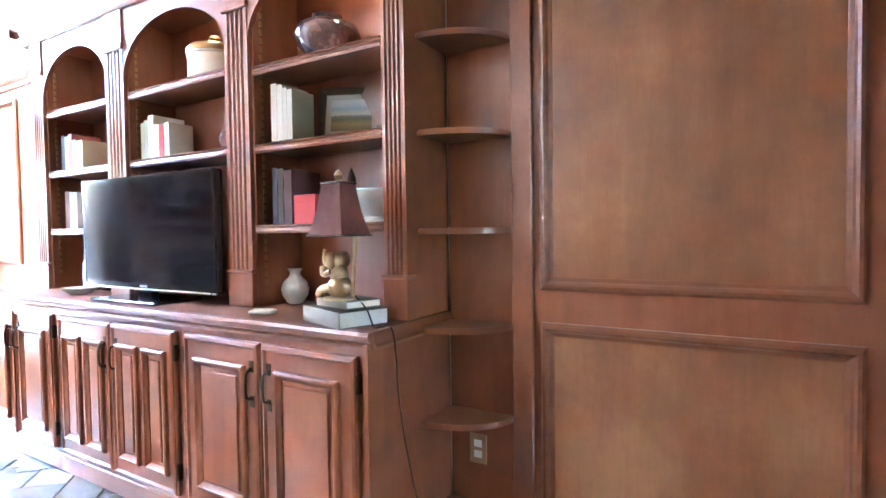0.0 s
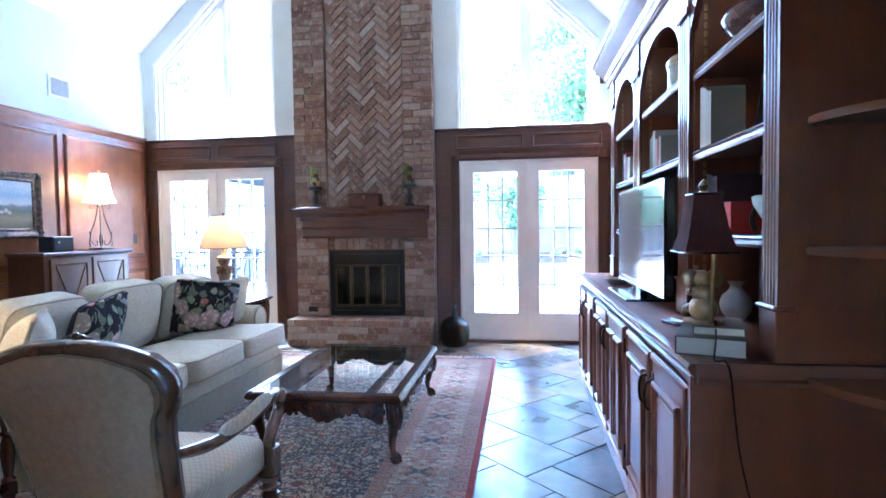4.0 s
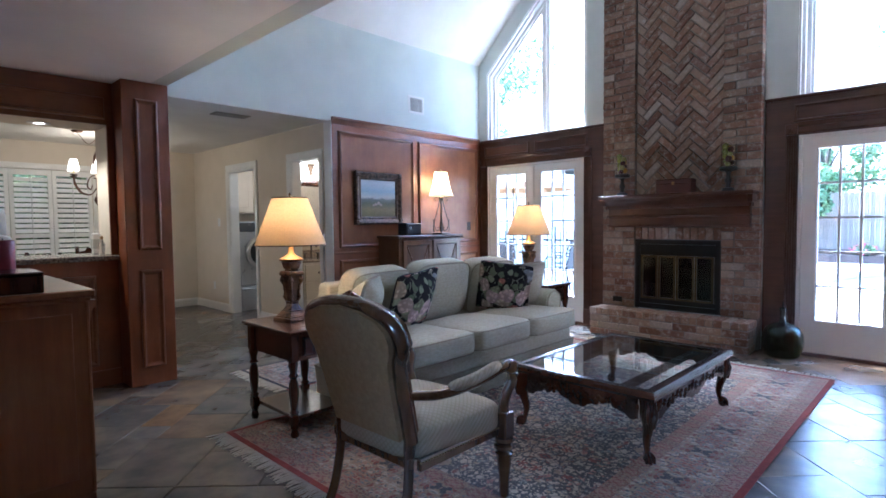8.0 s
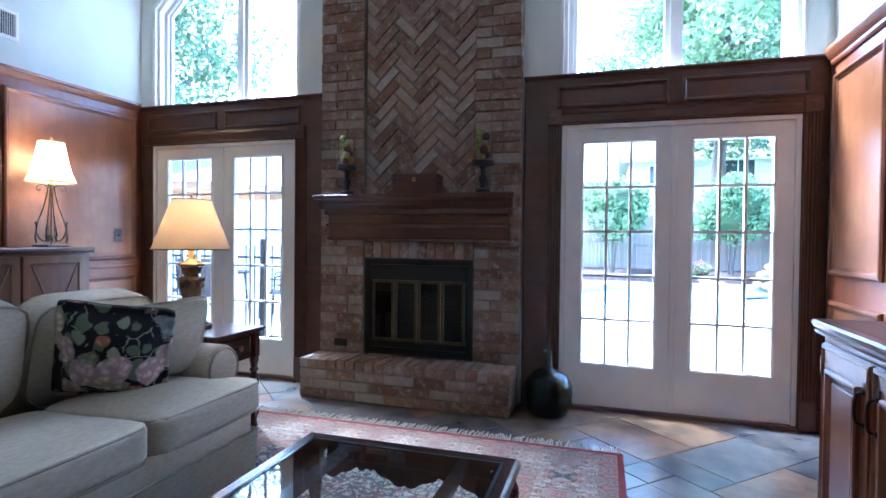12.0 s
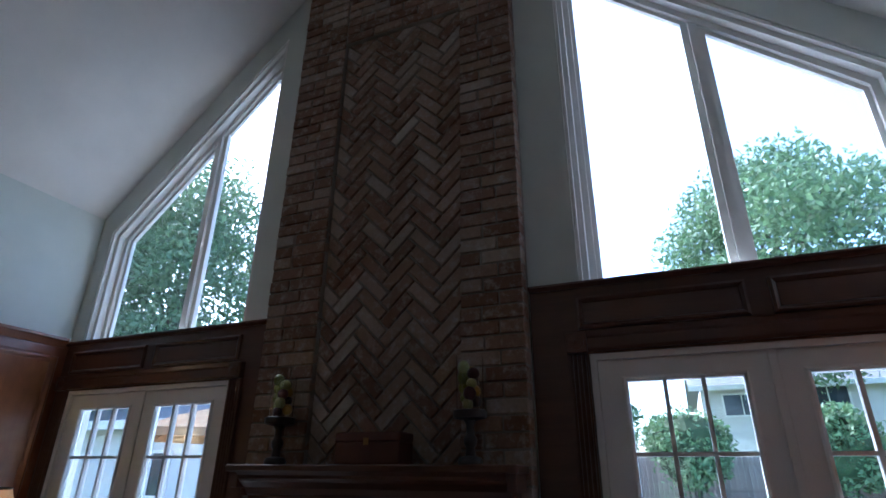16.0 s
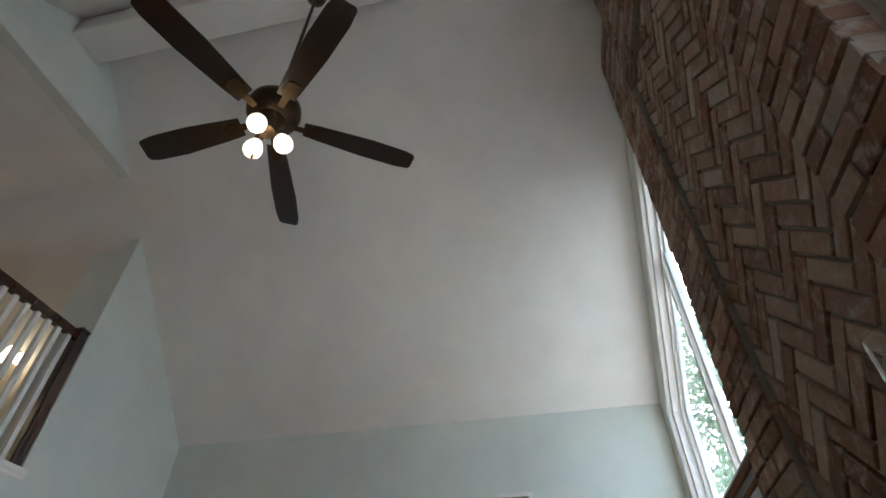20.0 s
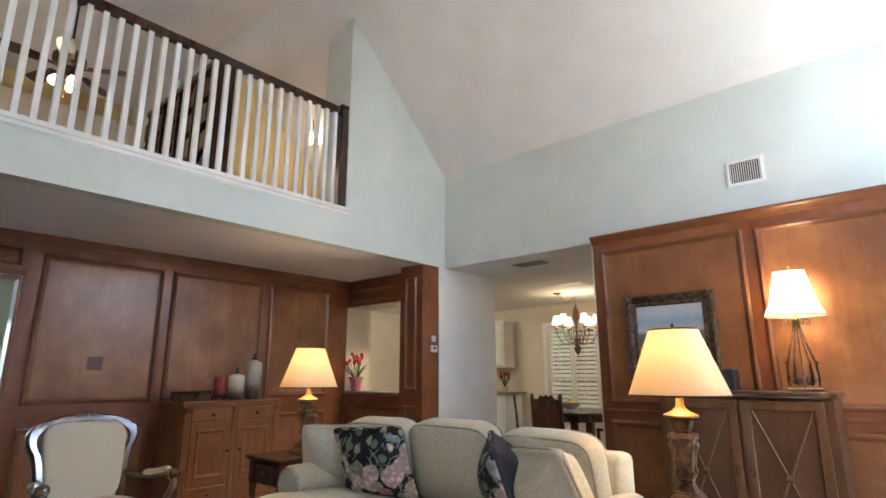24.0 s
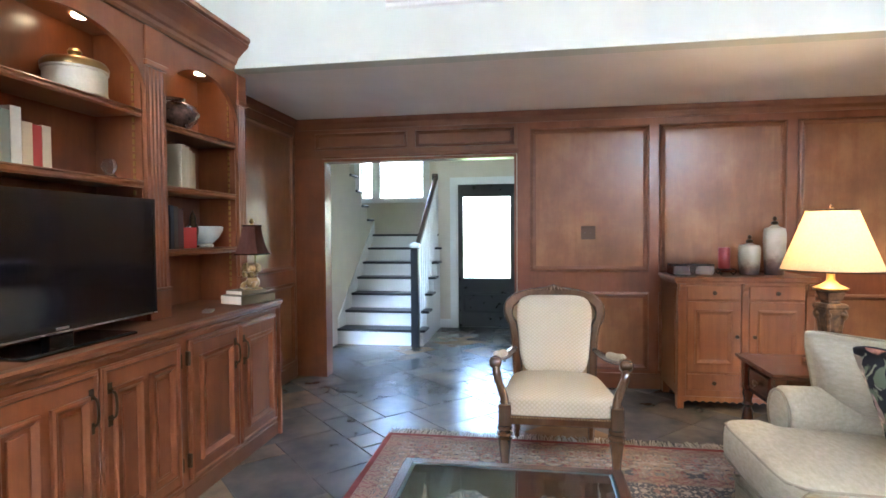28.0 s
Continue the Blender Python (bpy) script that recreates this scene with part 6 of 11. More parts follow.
def soft_block(a, b_, c, n=7, cuts=9, puff=(0, 0, 0), noise_amp=0.004, seed=0, pinch=0.0):
    """A padded block with half sizes a, b, c: rounded edges, crowned faces and slight creases."""
    b = bmesh.new()
    bmesh.ops.create_cube(b, size=2.0)
    bmesh.ops.subdivide_edges(b, edges=b.edges[:], cuts=cuts, use_grid_fill=True)
    for v in b.verts:
        u = v.co.copy()
        s = (abs(u.x) ** n + abs(u.y) ** n + abs(u.z) ** n) ** (-1.0 / n)
        q = u * s
        k = Vector((1 + puff[0] * (1 - u.y ** 2) * (1 - u.z ** 2), 1 + puff[1] * (1 - u.x ** 2) * (1 - u.z ** 2), 1 + puff[2] * (1 - u.x ** 2) * (1 - u.y ** 2)))
        p = Vector((q.x * a * k.x, q.y * b_ * k.y, q.z * c * k.z))
        if pinch:
            p.z *= 1 - pinch * max(abs(u.x), abs(u.y)) ** 3
            r = 1 + 0.06 * (abs(u.x * u.y)) ** 3
            p.x, p.y = p.x * r * (1 - 0.07 * (1 - u.y ** 2) * abs(u.x)), p.y * r * (1 - 0.07 * (1 - u.x ** 2) * abs(u.y))
        d = noise.noise_vector((p + Vector((seed * 3.1, seed, 0))) * 7) * noise_amp + noise.noise_vector((p + Vector((seed, 0, 5))) * 2.5) * noise_amp * 1.5
        v.co = p + d
    return b


def rim(a, b_, n=7, count=44):
    out = []
    for k in range(count):
        t = 2 * math.pi * k / count
        c, s = math.cos(t), math.sin(t)
        r = (abs(c) ** n + abs(s) ** n) ** (-1.0 / n)
        out.append((a * c * r, b_ * s * r))
    return out


def sofa():
    x0, x1 = -4.13, -1.965
    fy, by = -1.14, -1.93
    root = thing("sofa", "oatmeal linen three-seat sofa with rolled arms and skirt", "sofa", Matrix())
    # body and skirt
    part("base", box(x0 + 0.032, x1 - 0.032, by + 0.04, fy + 0.17, 0.16, 0.335, 0.03, None, 2), SOFA_CLOTH, root, smooth=50)
    sk = bmesh.new()
    pts = [(x0 + 0.005, by + 0.03), (x1 - 0.005, by + 0.03), (x1 - 0.005, fy - 0.03), (x1 - 0.015, fy + 0.185), (-2.70, fy + 0.19), (-3.38, fy + 0.19), (x0 + 0.015, fy + 0.185), (x0 + 0.005, fy - 0.03)]
    line = []
    for (ax, ay), (bx, byy) in zip(pts, pts[1:] + pts[:1]):
        length = math.hypot(bx - ax, byy - ay)
        k = max(2, int(length / 0.05))
        nx, ny = (byy - ay) / length, -(bx - ax) / length
        for j in range(k):
            t = j / k
            edge = min(t, 1 - t) * length
            wob = 0.006 * math.sin(j * 1.9 + ax) + (0.012 if edge < 0.03 and j > 0 else 0)
            line.append((ax + (bx - ax) * t + nx * wob, ay + (byy - ay) * t + ny * wob, nx, ny, 1.0 if j == 0 else 0.0))
    rows = []
    for z, out in ((0.205, -0.004), (0.14, 0.003), (0.07, 0.008), (0.014, 0.014)):
        rows.append([sk.verts.new((px + nx * (out - 0.034 * pl * (0.205 - z) / 0.19), py + ny * (out - 0.034 * pl * (0.205 - z) / 0.19), z)) for px, py, nx, ny, pl in line])
    for hi, lo in zip(rows, rows[1:]):
        for k in range(len(line)):
            sk.faces.new((hi[k], hi[(k + 1) % len(line)], lo[(k + 1) % len(line)], lo[k]))
    bmesh.ops.solidify(sk, geom=sk.faces[:], thickness=0.006)
    part("skirt", sk, SOFA_CLOTH, root, "pleated floor-length skirt", 50)
    part("skirt_welt", tube([(p[0], p[1], 0.208) for p in line], 0.006, 6, None, None, True), WELT, root)
    # arms: upright panel with a rolled top
    for s, xc in ((-1, x0), (1, x1)):
        b = bmesh.new()
        inner = xc - s * 0.19
        outline = [(xc - s * 0.02, 0.05), (xc - s * 0.02, 0.44)]
        cxx, czz, rr = xc - s * 0.06, 0.52, 0.125
        for k in range(15):
            t = math.radians(215 - 250 * k / 14)
            outline.append((cxx + s * -math.cos(t) * -rr * -1, czz + rr * math.sin(t)))
        outline.append((inner, 0.45))
        outline.append((inner, 0.05))
        prism(outline, "y", by + 0.08, fy, b, 0.012)
        part("arm", b, SOFA_CLOTH, root, "rolled arm with pleated front", 50)
        front = lathe([(0.100, 0), (0.104, 0.010), (0.08, 0.016), (0, 0.012)], 28, None, (0, 0), Matrix.Translation((cxx, fy - 0.002, czz)) @ pose(0, 0, 0, -90, 0, 0))
        part("arm_facing", front, SOFA_CLOTH, root, "", 50)
        part("arm_welt", tube([(cxx + 0.107 * math.cos(q), fy + 0.010, czz + 0.107 * math.sin(q)) for q in [math.radians(a) for a in range(-50, 235, 12)]], 0.006, 6), WELT, root)
    # back
    part("back_frame", box(x0 + 0.06, x1 - 0.06, by, by + 0.17, 0.20, 0.83, 0.045, None, 3), SOFA_CLOTH, root, smooth=50)
    # seat cushions
    xs = (-4.085, -3.38, -2.70, -2.01)
    for k, (a, c) in enumerate(zip(xs, xs[1:])):
        w = (c - a) / 2 - 0.003
        end = k != 1
        b = soft_block(w, 0.335, 0.082, 9, 12, (0.0, 0.03, 0.28), 0.004, k)
        for v in b.verts:
            # the end cushions are cut back round the arms
            if end and v.co.y < 0.14:
                lim = w - 0.145
                if k == 0 and v.co.x < -lim:
                    v.co.x = -lim + (v.co.x + lim) * 0.06
                if k == 2 and v.co.x > lim:
                    v.co.x = lim + (v.co.x - lim) * 0.06
        m = Matrix.Translation(((a + c) / 2, -1.215, 0.405)) @ pose(0, 0, 0, 1.5, 0, 0)
        b.transform(m)
        cu = part("seat_cushion", b, SOFA_CLOTH, root, smooth=70)
        for zz in (-0.07, 0.064):
            pts = [(x, y, zz) for x, y in rim(w * 0.995, 0.335 * 0.995, 9)]
            pts = [(min(max(x, -w + 0.14 if (k == 0 and y < 0.14) else -9), w - 0.14 if (k == 2 and y < 0.14) else 9), y, z) for x, y, z in pts]
            wb = tube(pts, 0.0055, 6, None, None, True)
            wb.transform(m)
            part("piping", wb, WELT, cu)
    # back cushions
    for k, (a, c) in enumerate(((-4.02, -3.41), (-3.38, -2.72), (-2.69, -2.07))):
        w = (c - a) / 2
        b = soft_block(w, 0.10, 0.245, 6, 11, (0.03, 0.42, 0.04), 0.006, 10 + k)
        m = Matrix.Translation(((a + c) / 2, -1.665, 0.685 + (0.02 if k == 1 else 0))) @ pose(0, 0, 0, -13, 0, (-3, 0, 3)[k])
        b.transform(m)
        cu = part("back_cushion", b, SOFA_CLOTH, root, smooth=70)
        for yy in (-0.075, 0.075):
            wb = tube([(x, yy, z) for x, z in rim(w * 0.985, 0.242, 6)], 0.0055, 6, None, None, True)
            wb.transform(m)
            part("piping", wb, WELT, cu)
    return root


def floral_material():
    m, nt, p = _base("floral_needlepoint")
    tc = nt.nodes.new("ShaderNodeTexCoord")
    warp = _noise(nt, tc.outputs["Object"], 9, 3)
    mixv = nt.nodes.new("ShaderNodeMixRGB")
    mixv.blend_type = "LINEAR_LIGHT"
    mixv.inputs[0].default_value = 0.035
    nt.links.new(tc.outputs["Object"], mixv.inputs[1])
    nt.links.new(warp.outputs["Color"], mixv.inputs[2])
    v = nt.nodes.new("ShaderNodeTexVoronoi")
    v.inputs["Scale"].default_value = 7.5
    nt.links.new(mixv.outputs[0], v.inputs["Vector"])
    petal = nt.nodes.new("ShaderNodeTexVoronoi")
    petal.inputs["Scale"].default_value = 30
    nt.links.new(mixv.outputs[0], petal.inputs["Vector"])
    sep = nt.nodes.new("ShaderNodeSeparateColor")
    nt.links.new(v.outputs["Color"], sep.inputs[0])
    hue = _ramp(nt, [(0.0, (0.68, 0.32, 0.24)), (0.2, (0.76, 0.62, 0.54)), (0.42, (0.36, 0.40, 0.26)), (0.54, (0.42, 0.48, 0.50)), (0.64, (0.76, 0.60, 0.58)), (0.84, (0.70, 0.62, 0.46)), (0.93, (0.42, 0.10, 0.09))])
    hue.color_ramp.interpolation = "CONSTANT"
    nt.links.new(sep.outputs[0], hue.inputs[0])
    shade = _ramp(nt, [(0.0, (1.25, 1.2, 1.15)), (0.6, (0.55, 0.5, 0.5))])
    nt.links.new(petal.outputs["Distance"], shade.inputs[0])
    col = _mix(nt, "MULTIPLY", 1.0, hue.outputs[0], shade.outputs[0])
    edge = _ramp(nt, [(0.50, (1, 1, 1)), (0.54, (0, 0, 0))])
    nt.links.new(v.outputs["Distance"], edge.inputs[0])
    # stray sprigs
    twig = nt.nodes.new("ShaderNodeTexVoronoi")
    twig.feature = "DISTANCE_TO_EDGE"
    twig.inputs["Scale"].default_value = 12
    nt.links.new(mixv.outputs[0], twig.inputs["Vector"])
    tr = _ramp(nt, [(0.02, (1, 1, 1)), (0.05, (0, 0, 0))])
    nt.links.new(twig.outputs["Distance"], tr.inputs[0])
    gate = _noise(nt, tc.outputs["Object"], 14, 2)
    gr = _ramp(nt, [(0.5, (0, 0, 0)), (0.54, (1, 1, 1))])
    nt.links.new(gate.outputs[0], gr.inputs[0])
    sprig = _mix(nt, "MULTIPLY", 1.0, tr.outputs[0], gr.outputs[0])
    ground = _mix(nt, "MIX", sprig, (0.012, 0.013, 0.018), (0.30, 0.31, 0.22))
    lv = nt.nodes.new("ShaderNodeTexVoronoi")
    lv.inputs["Scale"].default_value = 13
    nt.links.new(mixv.outputs[0], lv.inputs["Vector"])
    ls = nt.nodes.new("ShaderNodeSeparateColor")
    nt.links.new(lv.outputs["Color"], ls.inputs[0])
    lc = _ramp(nt, [(0.0, (0.15, 0.18, 0.11)), (0.3, (0.016, 0.016, 0.02)), (0.5, (0.28, 0.31, 0.20)), (0.7, (0.38, 0.39, 0.27)), (0.85, (0.012, 0.013, 0.018))])
    lc.color_ramp.interpolation = "CONSTANT"
    nt.links.new(ls.outputs[1], lc.inputs[0])
    le = _ramp(nt, [(0.44, (1, 1, 1)), (0.5, (0, 0, 0))])
    nt.links.new(lv.outputs["Distance"], le.inputs[0])
    ground = _mix(nt, "MIX", le.outputs[0], ground, lc.outputs[0])
    col = _mix(nt, "MIX", edge.outputs[0], ground, col)
    nt.links.new(col, p.inputs["Base Color"])
    p.inputs["Roughness"].default_value = 0.95
    st = _noise(nt, tc.outputs["Object"], 260, 2)
    _bump(nt, st.outputs[0], 0.5, 0.002, p)
    return m


FLORAL = floral_material()
NAVY_VELVET = surface("navy_velvet", (0.010, 0.009, 0.018), (0.022, 0.02, 0.036), 0.8, 20, 120, 0.3, 0.001)


def pillow(m, a, c, thick, front, back, label, seed):
    root = thing("cushion", label, "cushion", m, "cushions on the sofa")
    b = soft_block(a, c, thick, 5, 11, (0, 0, 0.5), 0.004, seed, 0.72)
    if back is front:
        part("cover", b, front, root, smooth=70)
    else:
        keep = b.copy()
        for src, sign, mat_, nm in ((b, -1, front, "front_cover"), (keep, 1, back, "back_cover")):
            bmesh.ops.bisect_plane(src, geom=src.verts[:] + src.edges[:] + src.faces[:], plane_co=(0, 0, 0), plane_no=(0, 0, -sign), clear_outer=True)
            part(nm, src, mat_, root, smooth=70)
    if back is front:
        part("piping", tube([(x * 0.97, y * 0.97, 0) for x, y in rim(a, c, 7)], 0.005, 6, None, None, True), WELT, root)
    return root


sofa()
pillow(pose(-2.55, -1.43, 0.672, 70, 4, 13), 0.285, 0.26, 0.075, FLORAL, NAVY_VELVET, "black floral needlepoint cushion leaning on the sofa", 2)
pillow(pose(-3.62, -1.37, 0.68, 72, -8, -52), 0.25, 0.25, 0.09, FLORAL, NAVY_VELVET, "black floral needlepoint cushion with navy back, turned sideways", 3)
pillow(pose(-2.10, -1.43, 0.70, 72, 0, 38), 0.22, 0.21, 0.075, SOFA_CLOTH, SOFA_CLOTH, "plain oatmeal cushion in the sofa corner", 4)
pillow(pose(-3.88, -1.37, 0.685, 66, 4, -24), 0.235, 0.23, 0.115, SOFA_CLOTH, SOFA_CLOTH, "plain oatmeal cushion in the sofa corner", 5)


# ---- coffee table ----
def coffee_table():
    x0, x1, y0, y1, top = -3.70, -2.43, -0.39, 0.495, 0.398
    root = thing("coffee_table", "dark carved coffee table with glass top and cabriole legs", "coffee table", pose((x0 + x1) / 2, (y0 + y1) / 2, 0.012))
    a, c, t = (x1 - x0) / 2, (y1 - y0) / 2, top - 0.012
    P = lambda u, v, w: (u, v, w)
    part("top_frame", moulding(P, -a, a, -c, c, [(0, t - 0.045), (-0.008, t - 0.03), (0, t - 0.012), (0.01, t), (0.044, t), (0.047, t - 0.006), (0.05, t - 0.02), (0.05, t - 0.045)]), MAHOGANY, root)
    glass = part("glass_top", box(-a + 0.044, a - 0.044, -c + 0.044, c - 0.044, t - 0.012, t - 0.004), glassy("tinted_table_glass", (0.86, 0.95, 0.95), 0.0, 1.62), root, "tinted clear glass pane")
    glass.visible_shadow = False
    part("glass_edge", moulding(P, -a + 0.046, a - 0.046, -c + 0.046, c - 0.046, [(0, t - 0.0035), (0, t - 0.0015), (0.010, t - 0.001), (0.014, t - 0.0035)]), plain("bevel_green", (0.05, 0.07, 0.07), 0.1), root)
    for yy in (-c + 0.20, c - 0.20):
        part("cross_rail", box(-a + 0.05, a - 0.05, yy - 0.022, yy + 0.022, t - 0.05, t - 0.018, 0.003), MAHOGANY, root)
    # carved scalloped aprons
    rnd = random.Random(3)
    for axis, half, off in (("y", a - 0.10, c - 0.03), ("y", a - 0.10, -(c - 0.03)), ("x", c - 0.10, a - 0.03), ("x", c - 0.10, -(a - 0.03))):
        n = 44
        low = []
        for k in range(n + 1):
            u = -1 + 2 * k / n
            drop = 0.085 + 0.028 * math.cos(u * math.pi * 2) + 0.012 * abs(math.sin(u * math.pi * 5)) - 0.03 * (1 - abs(u)) * 0
            low.append((u * half, t - 0.045 - drop))
        outline = [(half, t - 0.046), (-half, t - 0.046)] + low
        b = prism(outline, axis, off - 0.011, off + 0.011)
        # raised carving: scrolls and leaves along the apron
        s = 1 if off > 0 else -1
        for k in range(18):
            u = -0.94 + 1.88 * k / 17
            r = 0.017 + 0.006 * math.cos(k * 2.2)
            zz = t - 0.090 - 0.012 * math.cos(k * 1.7)
            for q in range(2):
                sp = bmesh.new()
                bmesh.ops.create_uvsphere(sp, u_segments=8, v_segments=5, radius=1.0)
                cpos = (u * half + q * 0.014, off + s * 0.011, zz - q * 0.016) if axis == "y" else (off + s * 0.011, u * half + q * 0.014, zz - q * 0.016)
                rot = pose(0, 0, 0, 0, 35 * (-1) ** k, 0) if axis == "y" else pose(0, 0, 0, 35 * (-1) ** k, 0, 0)
                sc = Matrix.Diagonal((r * (0.7 + q * 0.3), 0.009, r * 1.1, 1)) if axis == "y" else Matrix.Diagonal((0.009, r * (0.7 + q * 0.3), r * 1.1, 1))
                join(b, sp, Matrix.Translation(cpos) @ rot @ sc)
        part("carved_apron", b, MAHOGANY, root, smooth=40)
    # cabriole legs with claw feet
    for sx in (-1, 1):
        for sy in (-1, 1):
            b = bmesh.new()
            d = 0.7071
            path = [(0, t - 0.05), (0.012, t - 0.10), (0.020, t - 0.14), (0.004, t - 0.21), (-0.010, t - 0.27), (-0.004, t - 0.32), (0.014, t - 0.355)]
            pts = smooth_path([(sx * (a - 0.055 + o * d), sy * (c - 0.055 + o * d), z) for o, z in path], 4)
            m = len(pts)
            tp = [1.25 - 0.85 * min(1, k / (m * 0.8)) + (0.15 if k > m * 0.85 else 0) + 0.35 * math.exp(-((k - m * 0.28) / 3.0) ** 2) for k in range(m)]
            tube(pts, 0.036, 10, b, tp)
            sp = bmesh.new()
            bmesh.ops.create_uvsphere(sp, u_segments=12, v_segments=8, radius=0.029, matrix=Matrix.Translation((sx * (a - 0.042), sy * (c - 0.042), 0.028)) @ Matrix.Diagonal((1, 1, 0.95, 1)))
            leg = part("leg", b, MAHOGANY, root, smooth=50)
            part("ball_foot", sp, MAHOGANY, leg, smooth=60)
            for g in (-1, 0, 1):
                claw = bmesh.new()
                ang = math.atan2(sy, sx) + g * 0.75
                fx, fy = sx * (a - 0.042), sy * (c - 0.042)
                tube(smooth_path([(fx, fy, 0.062), (fx + 0.026 * math.cos(ang), fy + 0.026 * math.sin(ang), 0.045), (fx + 0.031 * math.cos(ang), fy + 0.031 * math.sin(ang), 0.010)], 3), 0.007, 6, claw)
                part("claw", claw, MAHOGANY, leg, smooth=60)
            # acanthus on the knee
            for g in (-0.5, 0, 0.5):
                leaf = bmesh.new()
                ang = math.atan2(sy, sx) + g
                kx, ky = sx * (a - 0.045), sy * (c - 0.045)
                tube(smooth_path([(kx + 0.03 * math.cos(ang), ky + 0.03 * math.sin(ang), t - 0.07), (kx + 0.044 * math.cos(ang), ky + 0.044 * math.sin(ang), t - 0.12), (kx + 0.028 * math.cos(ang), ky + 0.028 * math.sin(ang), t - 0.19)], 3), 0.011, 6, leaf)
                part("knee_leaf", leaf, MAHOGANY, leg, smooth=60)
    return root


coffee_table()


# ---- armchair ----


def lattice_cloth():
    m, nt, p = _base("cream_lattice_weave")
    tc = nt.nodes.new("ShaderNodeTexCoord")
    sep = nt.nodes.new("ShaderNodeSeparateXYZ")
    nt.links.new(tc.outputs["Object"], sep.inputs[0])
    tops = []
    for sign in (1, -1):
        a = nt.nodes.new("ShaderNodeMath")
        a.operation = "MULTIPLY_ADD"
        nt.links.new(sep.outputs[1], a.inputs[0])
        a.inputs[1].default_value = sign
        nt.links.new(sep.outputs[0], a.inputs[2])
        c = nt.nodes.new("ShaderNodeMath")
        nt.links.new(a.outputs[0], c.inputs[0])
        nt.links.new(sep.outputs[2], c.inputs[1])
        k = nt.nodes.new("ShaderNodeMath")
        k.operation = "PINGPONG"
        nt.links.new(c.outputs[0], k.inputs[0])
        k.inputs[1].default_value = 0.0135
        tops.append(k)
    mn = nt.nodes.new("ShaderNodeMath")
    mn.operation = "MINIMUM"
    for q, k in enumerate(tops):
        nt.links.new(k.outputs[0], mn.inputs[q])
    mul = nt.nodes.new("ShaderNodeMath")
    mul.operation = "MULTIPLY"
    nt.links.new(mn.outputs[0], mul.inputs[0])
    mul.inputs[1].default_value = 90.0
    mx = mul.outputs[0]
    r = _ramp(nt, [(0.1, (0.51, 0.435, 0.305)), (0.6, (0.60, 0.525, 0.39))])
    nt.links.new(mx, r.inputs[0])
    nt.links.new(r.outputs[0], p.inputs["Base Color"])
    p.inputs["Roughness"].default_value = 0.95
    _bump(nt, mx, 0.4, 0.002, p)
    return m


CHAIR_CLOTH = lattice_cloth()
CARVED = wood("silvered_carved_wood", (0.06, 0.028, 0.013), (0.13, 0.064, 0.03), (0.22, 0.125, 0.062), rough=0.16, coat=1.0)
CARVED.node_tree.nodes["Principled BSDF"].inputs["Specular IOR Level"].default_value = 1.0


